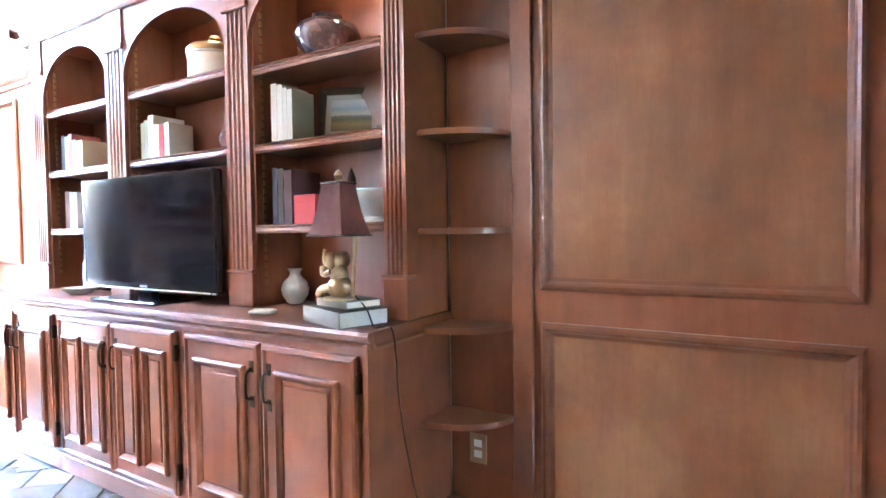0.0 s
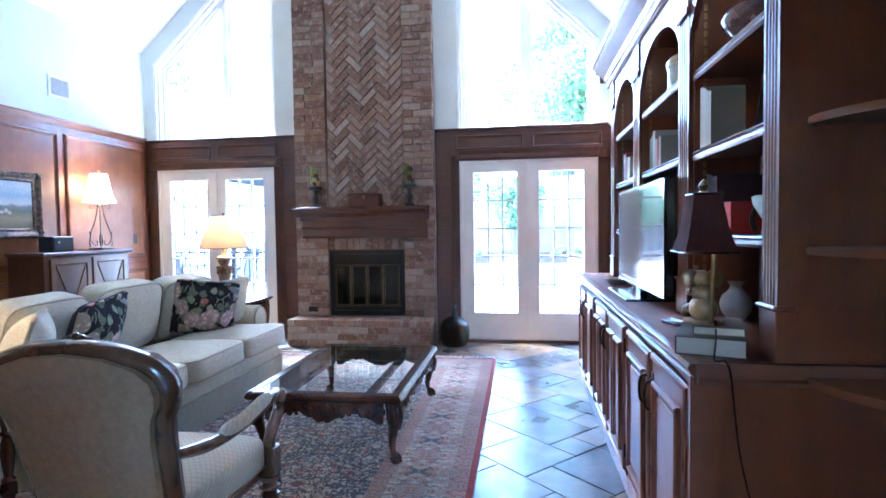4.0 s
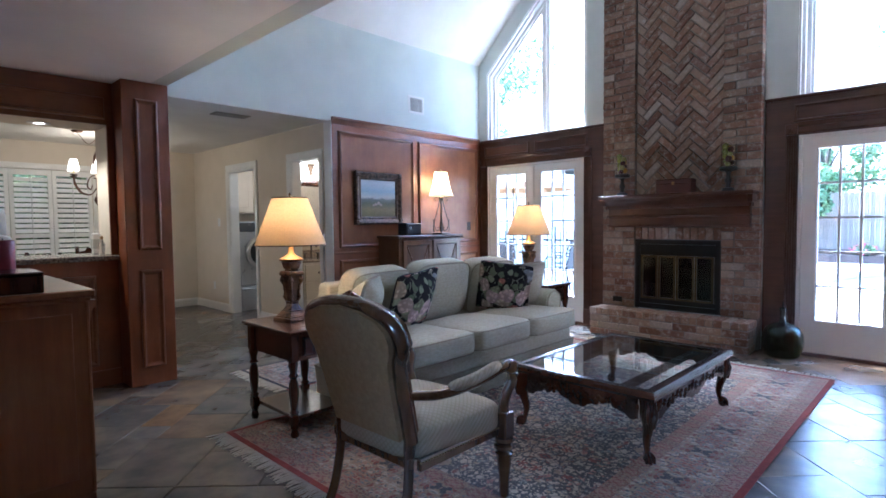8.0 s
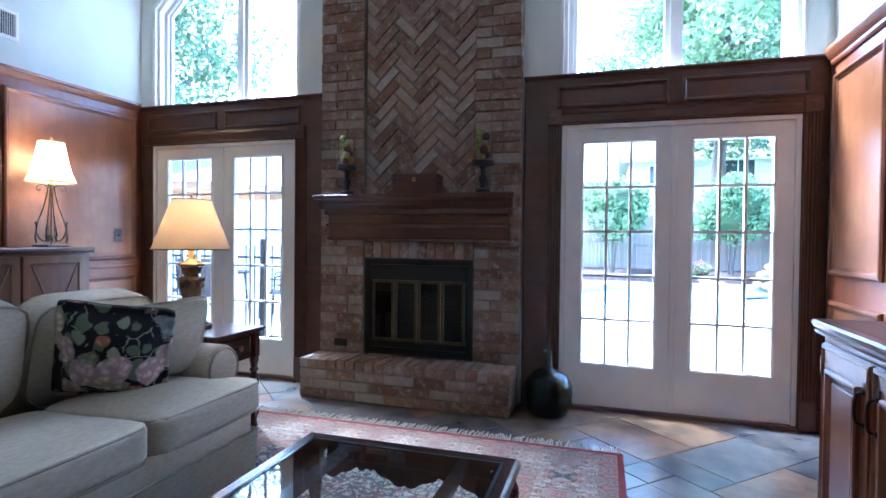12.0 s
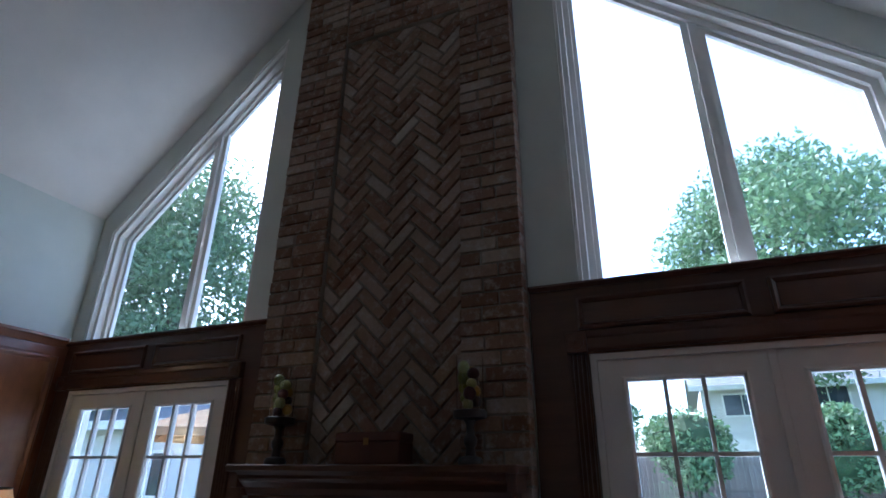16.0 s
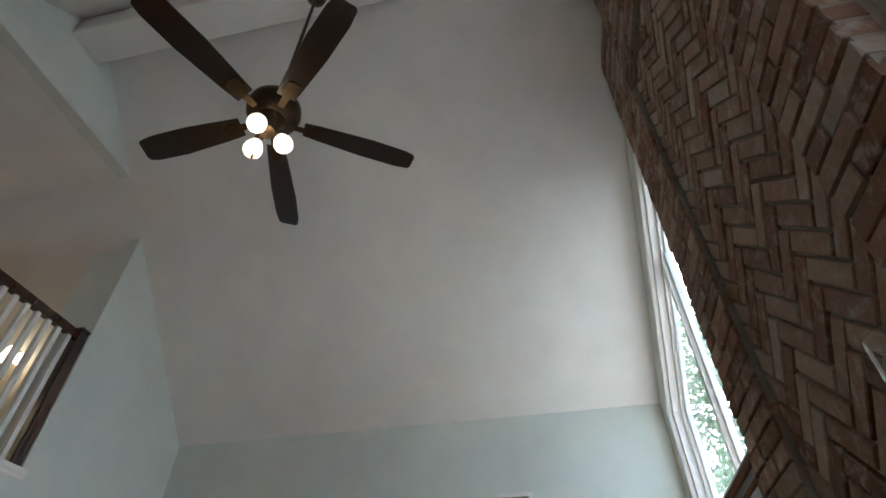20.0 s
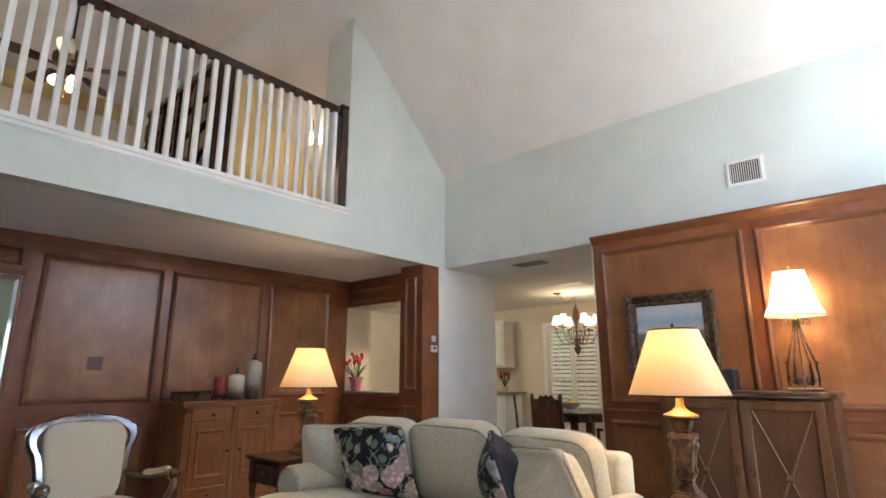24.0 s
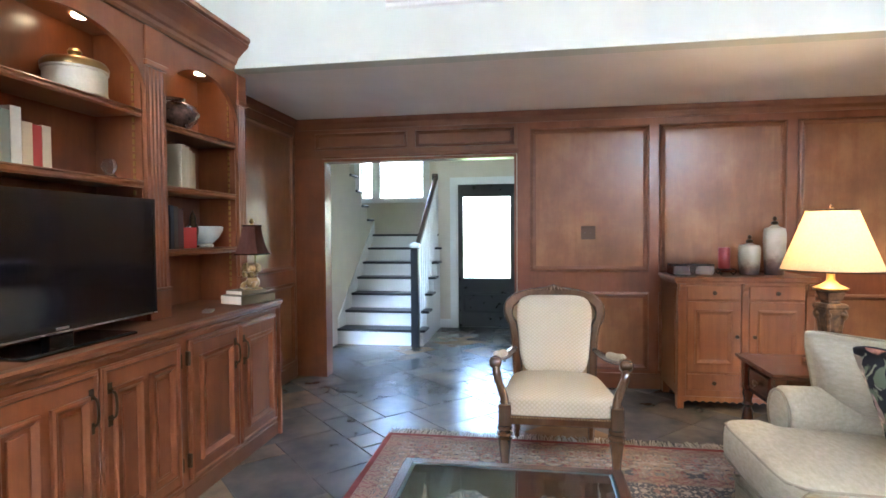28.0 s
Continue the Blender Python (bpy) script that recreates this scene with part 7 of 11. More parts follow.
def armchair():
    # local axes: seat faces -x
    root = thing("armchair", "carved wooden armchair with cream lattice upholstery, on the rug", "armchair", pose(-1.385, -0.185, 0.012, 0, 0, 0.5) @ Matrix.Diagonal((1, 1, 0.98, 1)))
    # seat
    b = soft_block(0.285, 0.285, 0.075, 6, 10, (0, 0, 0.45), 0.003, 21)
    for v in b.verts:
        v.co.y *= 1.0 + 0.10 * (-v.co.x / 0.285)
    b.transform(Matrix.Translation((-0.04, 0, 0.39)))
    part("seat", b, CHAIR_CLOTH, root, smooth=70)
    for s in (-1, 1):
        part("seat_rail", box(-0.32, 0.21, s * 0.275 - 0.014, s * 0.275 + 0.014, 0.295, 0.345, 0.006), CARVED, root)
    part("seat_rail", box(-0.335, -0.305, -0.285, 0.285, 0.295, 0.345, 0.006), CARVED, root)
    part("seat_rail", box(0.205, 0.23, -0.25, 0.25, 0.295, 0.345, 0.006), CARVED, root)
    nails = bmesh.new()
    for k in range(40):
        y = -0.29 + 0.58 * k / 39
        q = bmesh.new()
        bmesh.ops.create_icosphere(q, subdivisions=1, radius=0.0055, matrix=Matrix.Translation((-0.337, y, 0.34)))
        join(nails, q)
    for s in (-1, 1):
        for k in range(34):
            q = bmesh.new()
            bmesh.ops.create_icosphere(q, subdivisions=1, radius=0.0055, matrix=Matrix.Translation((-0.31 + 0.52 * k / 33, s * 0.291, 0.335)))
            join(nails, q)
    tagged(part("nail_heads", nails, BRASS, root), kind="stuff")
    # reclining back: upholstered shield in a moulded frame
    lean = pose(0.20, 0, 0.40, 0, 14, 0)
    b = soft_block(0.04, 0.225, 0.255, 5, 10, (0.35, 0, 0), 0.003, 22)
    for v in b.verts:
        v.co.y *= 1 + 0.10 * (v.co.z / 0.25)
    b.transform(lean @ Matrix.Translation((-0.030, 0, 0.295)))
    part("backrest", b, CHAIR_CLOTH, root, smooth=70)
    half = [(0.225, 0.0), (0.236, 0.15), (0.246, 0.28), (0.262, 0.36), (0.284, 0.40), (0.294, 0.45), (0.284, 0.495), (0.24, 0.535), (0.14, 0.568), (0, 0.582)]
    outline = [(-y, z) for y, z in half] + [(y, z) for y, z in half[-2::-1]]
    b = prism([(y * 0.93, 0.02 + z * 0.965) for y, z in outline], "x", 0.010, 0.046)
    b.transform(lean)
    part("outer_back", b, surface("tan_back_cloth", (0.40, 0.275, 0.15), (0.52, 0.375, 0.215), 0.95, 40, 160, 0.5, 0.001), root, "tan woven outer back")
    pts = [lean @ Vector((0.0, y, z)) for y, z in outline]
    fr = tube(smooth_path(pts, 4), 0.031, 12)
    part("back_frame", fr, CARVED, root, "moulded show-wood back frame", 60)
    fb = bmesh.new()
    grow = lambda y, z, k: (y * k, 0.29 + (z - 0.29) * k if z > 0.29 else z)
    rings = [[fb.verts.new(lean @ Vector((w, *grow(y, z, k)))) for y, z in outline] for k, w in ((1.085, -0.008), (1.075, -0.034), (1.05, -0.039), (0.92, -0.036), (0.90, -0.028), (0.89, -0.008))]
    for lo, hi in zip(rings, rings[1:]):
        for k in range(len(outline) - 1):
            fb.faces.new((lo[k], lo[k + 1], hi[k + 1], hi[k]))
    part("face_board", fb, CARVED, root, "polished show-wood front moulding", 30)
    part("lower_back_rail", tube([lean @ Vector((0, y, 0.03)) for y in (-0.225, 0, 0.225)], 0.02, 10), CARVED, root, "", 60)
    # crest carving
    cr = bmesh.new()
    for k in range(-5, 6):
        sp = bmesh.new()
        bmesh.ops.create_uvsphere(sp, u_segments=8, v_segments=6, radius=0.019 - abs(k) * 0.0015, matrix=lean @ Matrix.Translation((-0.030, k * 0.022, 0.600 - abs(k) * 0.004)) @ pose(0, 0, 0, 20 * k, 0, 0) @ Matrix.Diagonal((0.9, 0.8, 1.25, 1)))
        join(cr, sp)
    part("crest", cr, CARVED, root, "carved floral crest", 60)
    # arms with padded rests and scrolled ends
    for s in (-1, 1):
        a0 = lean @ Vector((0, s * 0.238, 0.21))
        pts = smooth_path([a0, (0.10, s * 0.29, 0.585), (-0.06, s * 0.325, 0.60), (-0.22, s * 0.345, 0.635), (-0.285, s * 0.345, 0.645)], 5)
        arm = part("arm", tube(pts, 0.020, 10, None, [0.9, 0.95, 1.0, 1.05, 1.1]), CARVED, root, "", 60)
        part("arm_pad", tube(smooth_path([(0.06, s * 0.305, 0.606), (-0.06, s * 0.328, 0.618), (-0.215, s * 0.345, 0.652)], 5), 0.026, 12, None, [0.55, 0.9, 1.0, 1.0, 1.0, 1.0, 1.0, 1.0, 1.0, 1.0, 0.7]), CHAIR_CLOTH, arm, "cream padded arm rest", 60)
        part("arm_scroll", lathe([(0.0, -0.036), (0.02, -0.034), (0.032, -0.024), (0.034, 0), (0.032, 0.024), (0.02, 0.034), (0.0, 0.036)], 16, None, (0, 0), Matrix.Translation((-0.295, s * 0.345, 0.63)) @ pose(0, 0, 0, 90, 0, 0)), CARVED, arm, "carved scroll", 50)
        part("arm_support", tube(smooth_path([(-0.295, s * 0.345, 0.62), (-0.325, s * 0.335, 0.565), (-0.30, s * 0.32, 0.50), (-0.305, s * 0.30, 0.44), (-0.315, s * 0.295, 0.40)], 5), 0.022, 10, None, [0.9, 0.9, 1, 1.05, 1.1]), CARVED, root, "", 60)
        part("corner_block", box(-0.348, -0.278, s * 0.295 - 0.035, s * 0.295 + 0.035, 0.285, 0.41, 0.006), CARVED, root, "carved rosette block")
        leg = lathe([(0.014, 0), (0.018, 0.012), (0.020, 0.10), (0.030, 0.20), (0.034, 0.212), (0.022, 0.222), (0.038, 0.235), (0.038, 0.248), (0.024, 0.256), (0.036, 0.268), (0.034, 0.285)], 16)
        leg.transform(Matrix.Translation((-0.313, s * 0.295, 0)) @ Matrix.Diagonal((1.22, 1.22, 1, 1)))
        part("front_leg", leg, CARVED, root, "turned and fluted leg", 35)
        part("back_leg", tube(smooth_path([lean @ Vector((0, s * 0.225, 0.02)), (0.212, s * 0.225, 0.33), (0.222, s * 0.228, 0.22), (0.25, s * 0.232, 0.09), (0.285, s * 0.236, 0.004)], 5), 0.026, 10, None, [1, 1, 1, 0.95, 0.9, 0.85, 0.8]), CARVED, root, "", 60)
    return root


armchair()

# ---- rugs ----
def rug_pattern(name, palette, scale, period, seed=0.0, fine=1.0):
    """Woven pile with mirrored motifs in a fixed set of colours."""
    m, nt, p = _base(name)
    tc = nt.nodes.new("ShaderNodeTexCoord")
    sep = nt.nodes.new("ShaderNodeSeparateXYZ")
    nt.links.new(tc.outputs["Object"], sep.inputs[0])
    comb = nt.nodes.new("ShaderNodeCombineXYZ")
    for k in (0, 1):
        pp = nt.nodes.new("ShaderNodeMath")
        pp.operation = "PINGPONG"
        nt.links.new(sep.outputs[k], pp.inputs[0])
        pp.inputs[1].default_value = period[k]
        nt.links.new(pp.outputs[0], comb.inputs[k])
    comb.inputs[2].default_value = seed
    warp = _noise(nt, comb.outputs[0], 5, 2)
    ll = nt.nodes.new("ShaderNodeMixRGB")
    ll.blend_type = "LINEAR_LIGHT"
    ll.inputs[0].default_value = 0.05
    nt.links.new(comb.outputs[0], ll.inputs[1])
    nt.links.new(warp.outputs["Color"], ll.inputs[2])
    v = nt.nodes.new("ShaderNodeTexVoronoi")
    v.inputs["Scale"].default_value = scale
    nt.links.new(ll.outputs[0], v.inputs["Vector"])
    sep2 = nt.nodes.new("ShaderNodeSeparateColor")
    nt.links.new(v.outputs["Color"], sep2.inputs[0])
    n = len(palette)
    r = _ramp(nt, [(k / n, c) for k, c in enumerate(palette)])
    r.color_ramp.interpolation = "CONSTANT"
    nt.links.new(sep2.outputs[0], r.inputs[0])
    v2 = nt.nodes.new("ShaderNodeTexVoronoi")
    v2.inputs["Scale"].default_value = scale * 3.1
    nt.links.new(ll.outputs[0], v2.inputs["Vector"])
    sep3 = nt.nodes.new("ShaderNodeSeparateColor")
    nt.links.new(v2.outputs["Color"], sep3.inputs[0])
    r2 = _ramp(nt, [(k / n, palette[(k * 2 + 1) % n]) for k in range(n)])
    r2.color_ramp.interpolation = "CONSTANT"
    nt.links.new(sep3.outputs[1], r2.inputs[0])
    sel = _ramp(nt, [(0.44, (0, 0, 0)), (0.5, (1, 1, 1))])
    nt.links.new(sep3.outputs[2], sel.inputs[0])
    col = _mix(nt, "MIX", sel.outputs[0], r.outputs[0], r2.outputs[0])
    ed = nt.nodes.new("ShaderNodeTexVoronoi")
    ed.feature = "DISTANCE_TO_EDGE"
    ed.inputs["Scale"].default_value = scale
    nt.links.new(ll.outputs[0], ed.inputs["Vector"])
    er = _ramp(nt, [(0.03, (1, 1, 1)), (0.07, (0, 0, 0))])
    nt.links.new(ed.outputs["Distance"], er.inputs[0])
    col = _mix(nt, "MIX", er.outputs[0], col, palette[-1])
    pile, wear = _noise(nt, tc.outputs["Object"], 420, 2), _noise(nt, tc.outputs["Object"], 3.5, 4)
    wr = _ramp(nt, [(0.3, (0.72, 0.72, 0.72)), (0.7, (1.2, 1.18, 1.15))])
    nt.links.new(wear.outputs[0], wr.inputs[0])
    col = _mix(nt, "MULTIPLY", 1.0, col, wr.outputs[0])
    col = _mix(nt, "OVERLAY", 0.5, col, pile.outputs[0])
    nt.links.new(col, p.inputs["Base Color"])
    p.inputs["Roughness"].default_value = 1.0
    p.inputs["Sheen Weight"].default_value = 0.2
    _bump(nt, pile.outputs[0], 0.6, 0.003, p)
    return m


R_RED, R_NAVY, R_CREAM, R_BLUE, R_ROSE, R_TAN = (0.20, 0.055, 0.045), (0.045, 0.048, 0.062), (0.44, 0.375, 0.305), (0.16, 0.185, 0.195), (0.32, 0.165, 0.14), (0.30, 0.225, 0.16)
RUG_FIELD = rug_pattern("rug_field", [R_RED, R_CREAM, R_ROSE, R_NAVY, R_BLUE, R_CREAM, R_TAN, R_NAVY], 24, (0.42, 0.36))
RUG_MAIN = rug_pattern("rug_main_border", [R_CREAM, R_ROSE, R_CREAM, R_NAVY, R_CREAM, R_BLUE, R_RED, R_TAN], 26, (0.21, 0.19), 3.0)
RUG_GUARD = rug_pattern("rug_guard_border", [R_RED, R_ROSE, R_NAVY, R_RED, R_TAN], 46, (0.07, 0.07), 6.0)
RUG_EDGE = surface("rug_red_selvage", (0.16, 0.03, 0.028), (0.26, 0.05, 0.045), 1.0, 30, 300, 0.5, 0.002)
RUNNER_FIELD = rug_pattern("runner_field", [R_NAVY, R_CREAM, R_NAVY, R_ROSE, R_CREAM, R_BLUE], 22, (0.3, 0.3), 9.0)
FRINGE = surface("cotton_fringe", (0.42, 0.38, 0.31), (0.58, 0.54, 0.46), 0.95, 30, 150, 0.3, 0.001)


def ring_strip(parent, name, x0, x1, y0, y1, w, z, material):
    b = bmesh.new()
    o = [b.verts.new(p) for p in ((x0, y0, z), (x1, y0, z), (x1, y1, z), (x0, y1, z))]
    i = [b.verts.new(p) for p in ((x0 + w, y0 + w, z), (x1 - w, y0 + w, z), (x1 - w, y1 - w, z), (x0 + w, y1 - w, z))]
    for k in range(4):
        b.faces.new((o[k], o[(k + 1) % 4], i[(k + 1) % 4], i[k]))
    return part(name, b, material, parent)


def rug(name, x0, x1, y0, y1, field, main, borders, label, seed, both_ends=True, lift=0.0):
    cx, cy = (x0 + x1) / 2, (y0 + y1) / 2
    root = thing(name, label, "rug", pose(cx, cy, lift))
    a, c = (x1 - x0) / 2, (y1 - y0) / 2
    part("backing", box(-a, a, -c, c, 0.0005, 0.0075, 0.002), RUG_EDGE, root)
    z, d = 0.008, 0.0
    for nm, w, material in borders:
        ring_strip(root, nm, -a + d, a - d, -c + d, c - d, w, z, material)
        d += w
        z += 0.0004
    b = bmesh.new()
    n, k = 40, 26
    vs = [[b.verts.new((-a + d + (2 * a - 2 * d) * i / n, -c + d + (2 * c - 2 * d) * j / k, z + 0.0006 + 0.0012 * noise.noise((i * 0.4, j * 0.4, seed)))) for j in range(k + 1)] for i in range(n + 1)]
    for i in range(n):
        for j in range(k):
            b.faces.new((vs[i][j], vs[i + 1][j], vs[i + 1][j + 1], vs[i][j + 1]))
    part("field", b, field, root, "worn patterned field", 60)
    rnd = random.Random(seed)
    for s in (-1, 1):
        fb = bmesh.new()
        y = -c + 0.006
        while y < c - 0.006:
            l = rnd.uniform(0.07, 0.115)
            bend = rnd.uniform(-0.025, 0.025)
            p0 = Vector((s * a, y, 0.005))
            p1 = Vector((s * (a + l * 0.5), y + bend * 0.4, 0.006))
            p2 = Vector((s * (a + l), y + bend + rnd.uniform(-0.008, 0.008), 0.002))
            w = rnd.uniform(0.0022, 0.004)
            top = [fb.verts.new(p + Vector((0, q, h))) for p in (p0, p1, p2) for q, h in ((-w, 0), (0, 0.004), (w, 0))]
            for r in (0, 3):
                for e in (0, 1):
                    fb.faces.new((top[r + e], top[r + e + 1], top[r + e + 4], top[r + e + 3]))
            y += rnd.uniform(0.007, 0.011)
        tagged(part("fringe", fb, FRINGE, root, "cream cotton fringe"), kind="stuff")
    return root


rug("area_rug", -4.90, -1.16, -1.61, 0.905, RUG_FIELD, RUG_MAIN, [("selvage", 0.035, RUG_EDGE), ("outer_guard", 0.10, RUG_GUARD), ("main_border", 0.30, RUG_MAIN), ("inner_guard", 0.09, RUG_GUARD)], "worn red and cream patterned rug with fringed ends", 4)
rug("runner_rug", -4.75, -1.86, -2.90, -2.10, RUNNER_FIELD, RUG_MAIN, [("selvage", 0.03, surface("runner_navy_edge", (0.02, 0.022, 0.035), (0.04, 0.042, 0.06), 1.0, 30, 300, 0.5, 0.002)), ("main_border", 0.14, RUG_MAIN)], "narrow navy and cream patterned runner behind the sofa", 8)


# ---- pine cabinet ----
def pine_cabinet():
    x0, x1, y0, y1, top = -0.36, XE - 0.018, -2.07, -1.13, 1.0
    root = thing("pine_cabinet", "honey pine cabinet with two doors and four drawers", "cabinet", Matrix())
    P = on_wall("x", x0, -1)
    part("carcass", box(x0, x1, y0, y1, 0.10, top - 0.03), PINE, root)
    part("side_panel", box(x0 + 0.05, x1 - 0.05, y1, y1 + 0.006, 0.18, top - 0.10, 0.002), PINE, root)
    b = box(x0 - 0.035, x1, y0 - 0.03, y1 + 0.03, top - 0.03, top, 0.006)
    box(x0 - 0.02, x1, y0 - 0.016, y1 + 0.016, top - 0.05, top - 0.03, 0.004, b)
    part("top", b, PINE, root)
    mid = (y0 + y1) / 2
    for a, c in ((y0, y0 + 0.06), (mid - 0.025, mid + 0.025), (y1 - 0.06, y1)):
        pl = part("stile", wbox(P, a, c, 0.10, top - 0.05, 0, 0.016, None, 0.004), PINE, root)
        part("corbel", prism([(0, top - 0.05), (0.042, top - 0.05), (0.04, top - 0.075), (0.024, top - 0.10), (0.022, top - 0.125), (0.016, top - 0.14), (0, top - 0.14)], "y", a + 0.008, c - 0.008), PINE, pl).matrix_local = Matrix(((-1, 0, 0, x0 - 0.0), (0, 1, 0, 0), (0, 0, 1, 0), (0, 0, 0, 1)))
    for a, c in ((y0 + 0.066, mid - 0.03), (mid + 0.03, y1 - 0.066)):
        for v0, v1 in ((top - 0.17, top - 0.065), (0.15, 0.27)):
            d = part("drawer", wbox(P, a, c, v0, v1, 0, 0.014, None, 0.004), PINE, root)
            part("knob", lathe([(0.006, 0), (0.006, 0.012), (0.016, 0.02), (0.015, 0.028), (0, 0.032)], 12, None, (0, 0), Matrix.Translation(P((a + c) / 2, (v0 + v1) / 2, 0.013)) @ pose(0, 0, 0, 0, -90, 0)), BRONZE, d, "dark knob", 50)
        d = part("door", wbox(P, a, c, 0.285, top - 0.185, 0, 0.014, None, 0.004), PINE, root)
        part("door_moulding", moulding(P, a + 0.055, c - 0.055, 0.345, top - 0.245, [(0, 0.013), (0, 0.022), (0.012, 0.026), (0.03, 0.016), (0.04, 0.013)]), PINE, d)
        hy = c - 0.03 if a < mid - 0.1 else a + 0.03
        part("knob", lathe([(0.006, 0), (0.006, 0.012), (0.014, 0.02), (0.013, 0.028), (0, 0.03)], 12, None, (0, 0), Matrix.Translation(P(hy, 0.56, 0.013)) @ pose(0, 0, 0, 0, -90, 0)), BRONZE, d, "dark knob", 50)
    low = [(y0, 0.10), (y1, 0.10)]
    n = 18
    for k in range(n * 4 + 1):
        u = k / (n * 4)
        low.append((y1 + (y0 - y1) * u, 0.055 + 0.016 * abs(math.sin(u * n * math.pi)) - (0.055 if u < 0.035 or u > 0.965 else 0)))
    part("scalloped_apron", prism(low, "x", x0 - 0.012, x0 + 0.006), PINE, root, "scalloped apron")
    for s, yy in ((1, y0), (-1, y1)):
        for xx in (x0 + 0.03, x1 - 0.04):
            a, c = sorted((yy, yy + s * 0.05))
            part("foot", box(xx - 0.03, xx + 0.03, a, c, 0, 0.10, 0.004), PINE, root)


pine_cabinet()
box_w = thing("wooden_box", "flat dark wooden tray box on the pine cabinet", "box", pose(-0.12, -1.285, 1.0) @ Matrix.Diagonal((1, 1.15, 1.2, 1)))
part("tray", box(-0.10, 0.10, -0.13, 0.13, 0.0, 0.062, 0.004), MAHOGANY, box_w)
part("lid", box(-0.102, 0.102, -0.132, 0.132, 0.0625, 0.072, 0.004), MAHOGANY, box_w)


def candle():
    root = thing("candle", "thick red candle on a scrolled iron holder", "candle", pose(-0.14, -1.53, 1.0) @ Matrix.Diagonal((1.15, 1.15, 1.25, 1)))
    part("wax", lathe([(0.036, 0.04), (0.037, 0.045), (0.037, 0.165), (0.033, 0.17), (0.012, 0.164), (0, 0.164)], 20), surface("red_wax", (0.17, 0.015, 0.02), (0.26, 0.03, 0.035), 0.45, 9, 50, 0.1, 0.001), root, smooth=40)
    part("wick", tube([(0, 0, 0.164), (0.002, 0, 0.178)], 0.0015, 6), BLACK_IRON, root)
    b = lathe([(0.045, 0.03), (0.05, 0.034), (0.045, 0.039)], 18)
    for k in range(3):
        t = 2 * math.pi * k / 3 + 0.4
        c, s = math.cos(t), math.sin(t)
        tube(smooth_path([(0.02 * c, 0.02 * s, 0.03), (0.06 * c, 0.06 * s, 0.036), (0.075 * c, 0.075 * s, 0.018), (0.055 * c, 0.055 * s, 0.004), (0.04 * c, 0.04 * s, 0.016)], 4), 0.004, 6, b)
    part("holder", b, BLACK_IRON, root, smooth=50)


candle()


def two_tone(name):
    """A glaze that runs from brown foot to cream shoulder."""
    m, nt, p = _base(name)
    tc = nt.nodes.new("ShaderNodeTexCoord")
    sep = nt.nodes.new("ShaderNodeSeparateXYZ")
    nt.links.new(tc.outputs["Generated"], sep.inputs[0])
    n = _noise(nt, tc.outputs["Object"], 22, 5)
    a = nt.nodes.new("ShaderNodeMath")
    a.operation = "MULTIPLY_ADD"
    nt.links.new(n.outputs[0], a.inputs[0])
    a.inputs[1].default_value = 0.35
    nt.links.new(sep.outputs[2], a.inputs[2])
    r = _ramp(nt, [(0.25, (0.05, 0.03, 0.025)), (0.42, (0.13, 0.08, 0.05)), (0.6, (0.36, 0.31, 0.23)), (0.95, (0.50, 0.47, 0.38))])
    nt.links.new(a.outputs[0], r.inputs[0])
    nt.links.new(r.outputs[0], p.inputs["Base Color"])
    p.inputs["Roughness"].default_value = 0.35
    _bump(nt, n.outputs[0], 0.2, 0.002, p)
    return m


GLAZE = two_tone("running_cream_glaze")
for bx, by, hh, lab in ((-0.12, -1.72, 0.245, "short cream and brown glazed bottle with stopper"), (-0.12, -1.90, 0.385, "tall cream and brown glazed bottle with stopper")):
    r = 0.074
    pot("ceramic_bottle", bx, by, 1.0, [(r * 0.86, 0), (r * 0.9, 0.006), (r, hh * 0.35), (r * 1.06, hh * 0.7), (r * 1.04, hh * 0.85), (r * 0.95, hh * 0.93), (r * 0.45, hh * 0.965), (r * 0.3, hh), (r * 0.2, hh)], GLAZE, lab, "bottle", [(0.012, hh), (0.026, hh + 0.01), (0.022, hh + 0.025), (0.006, hh + 0.032), (0.016, hh + 0.045), (0.010, hh + 0.06), (0, hh + 0.068)], BRONZE)


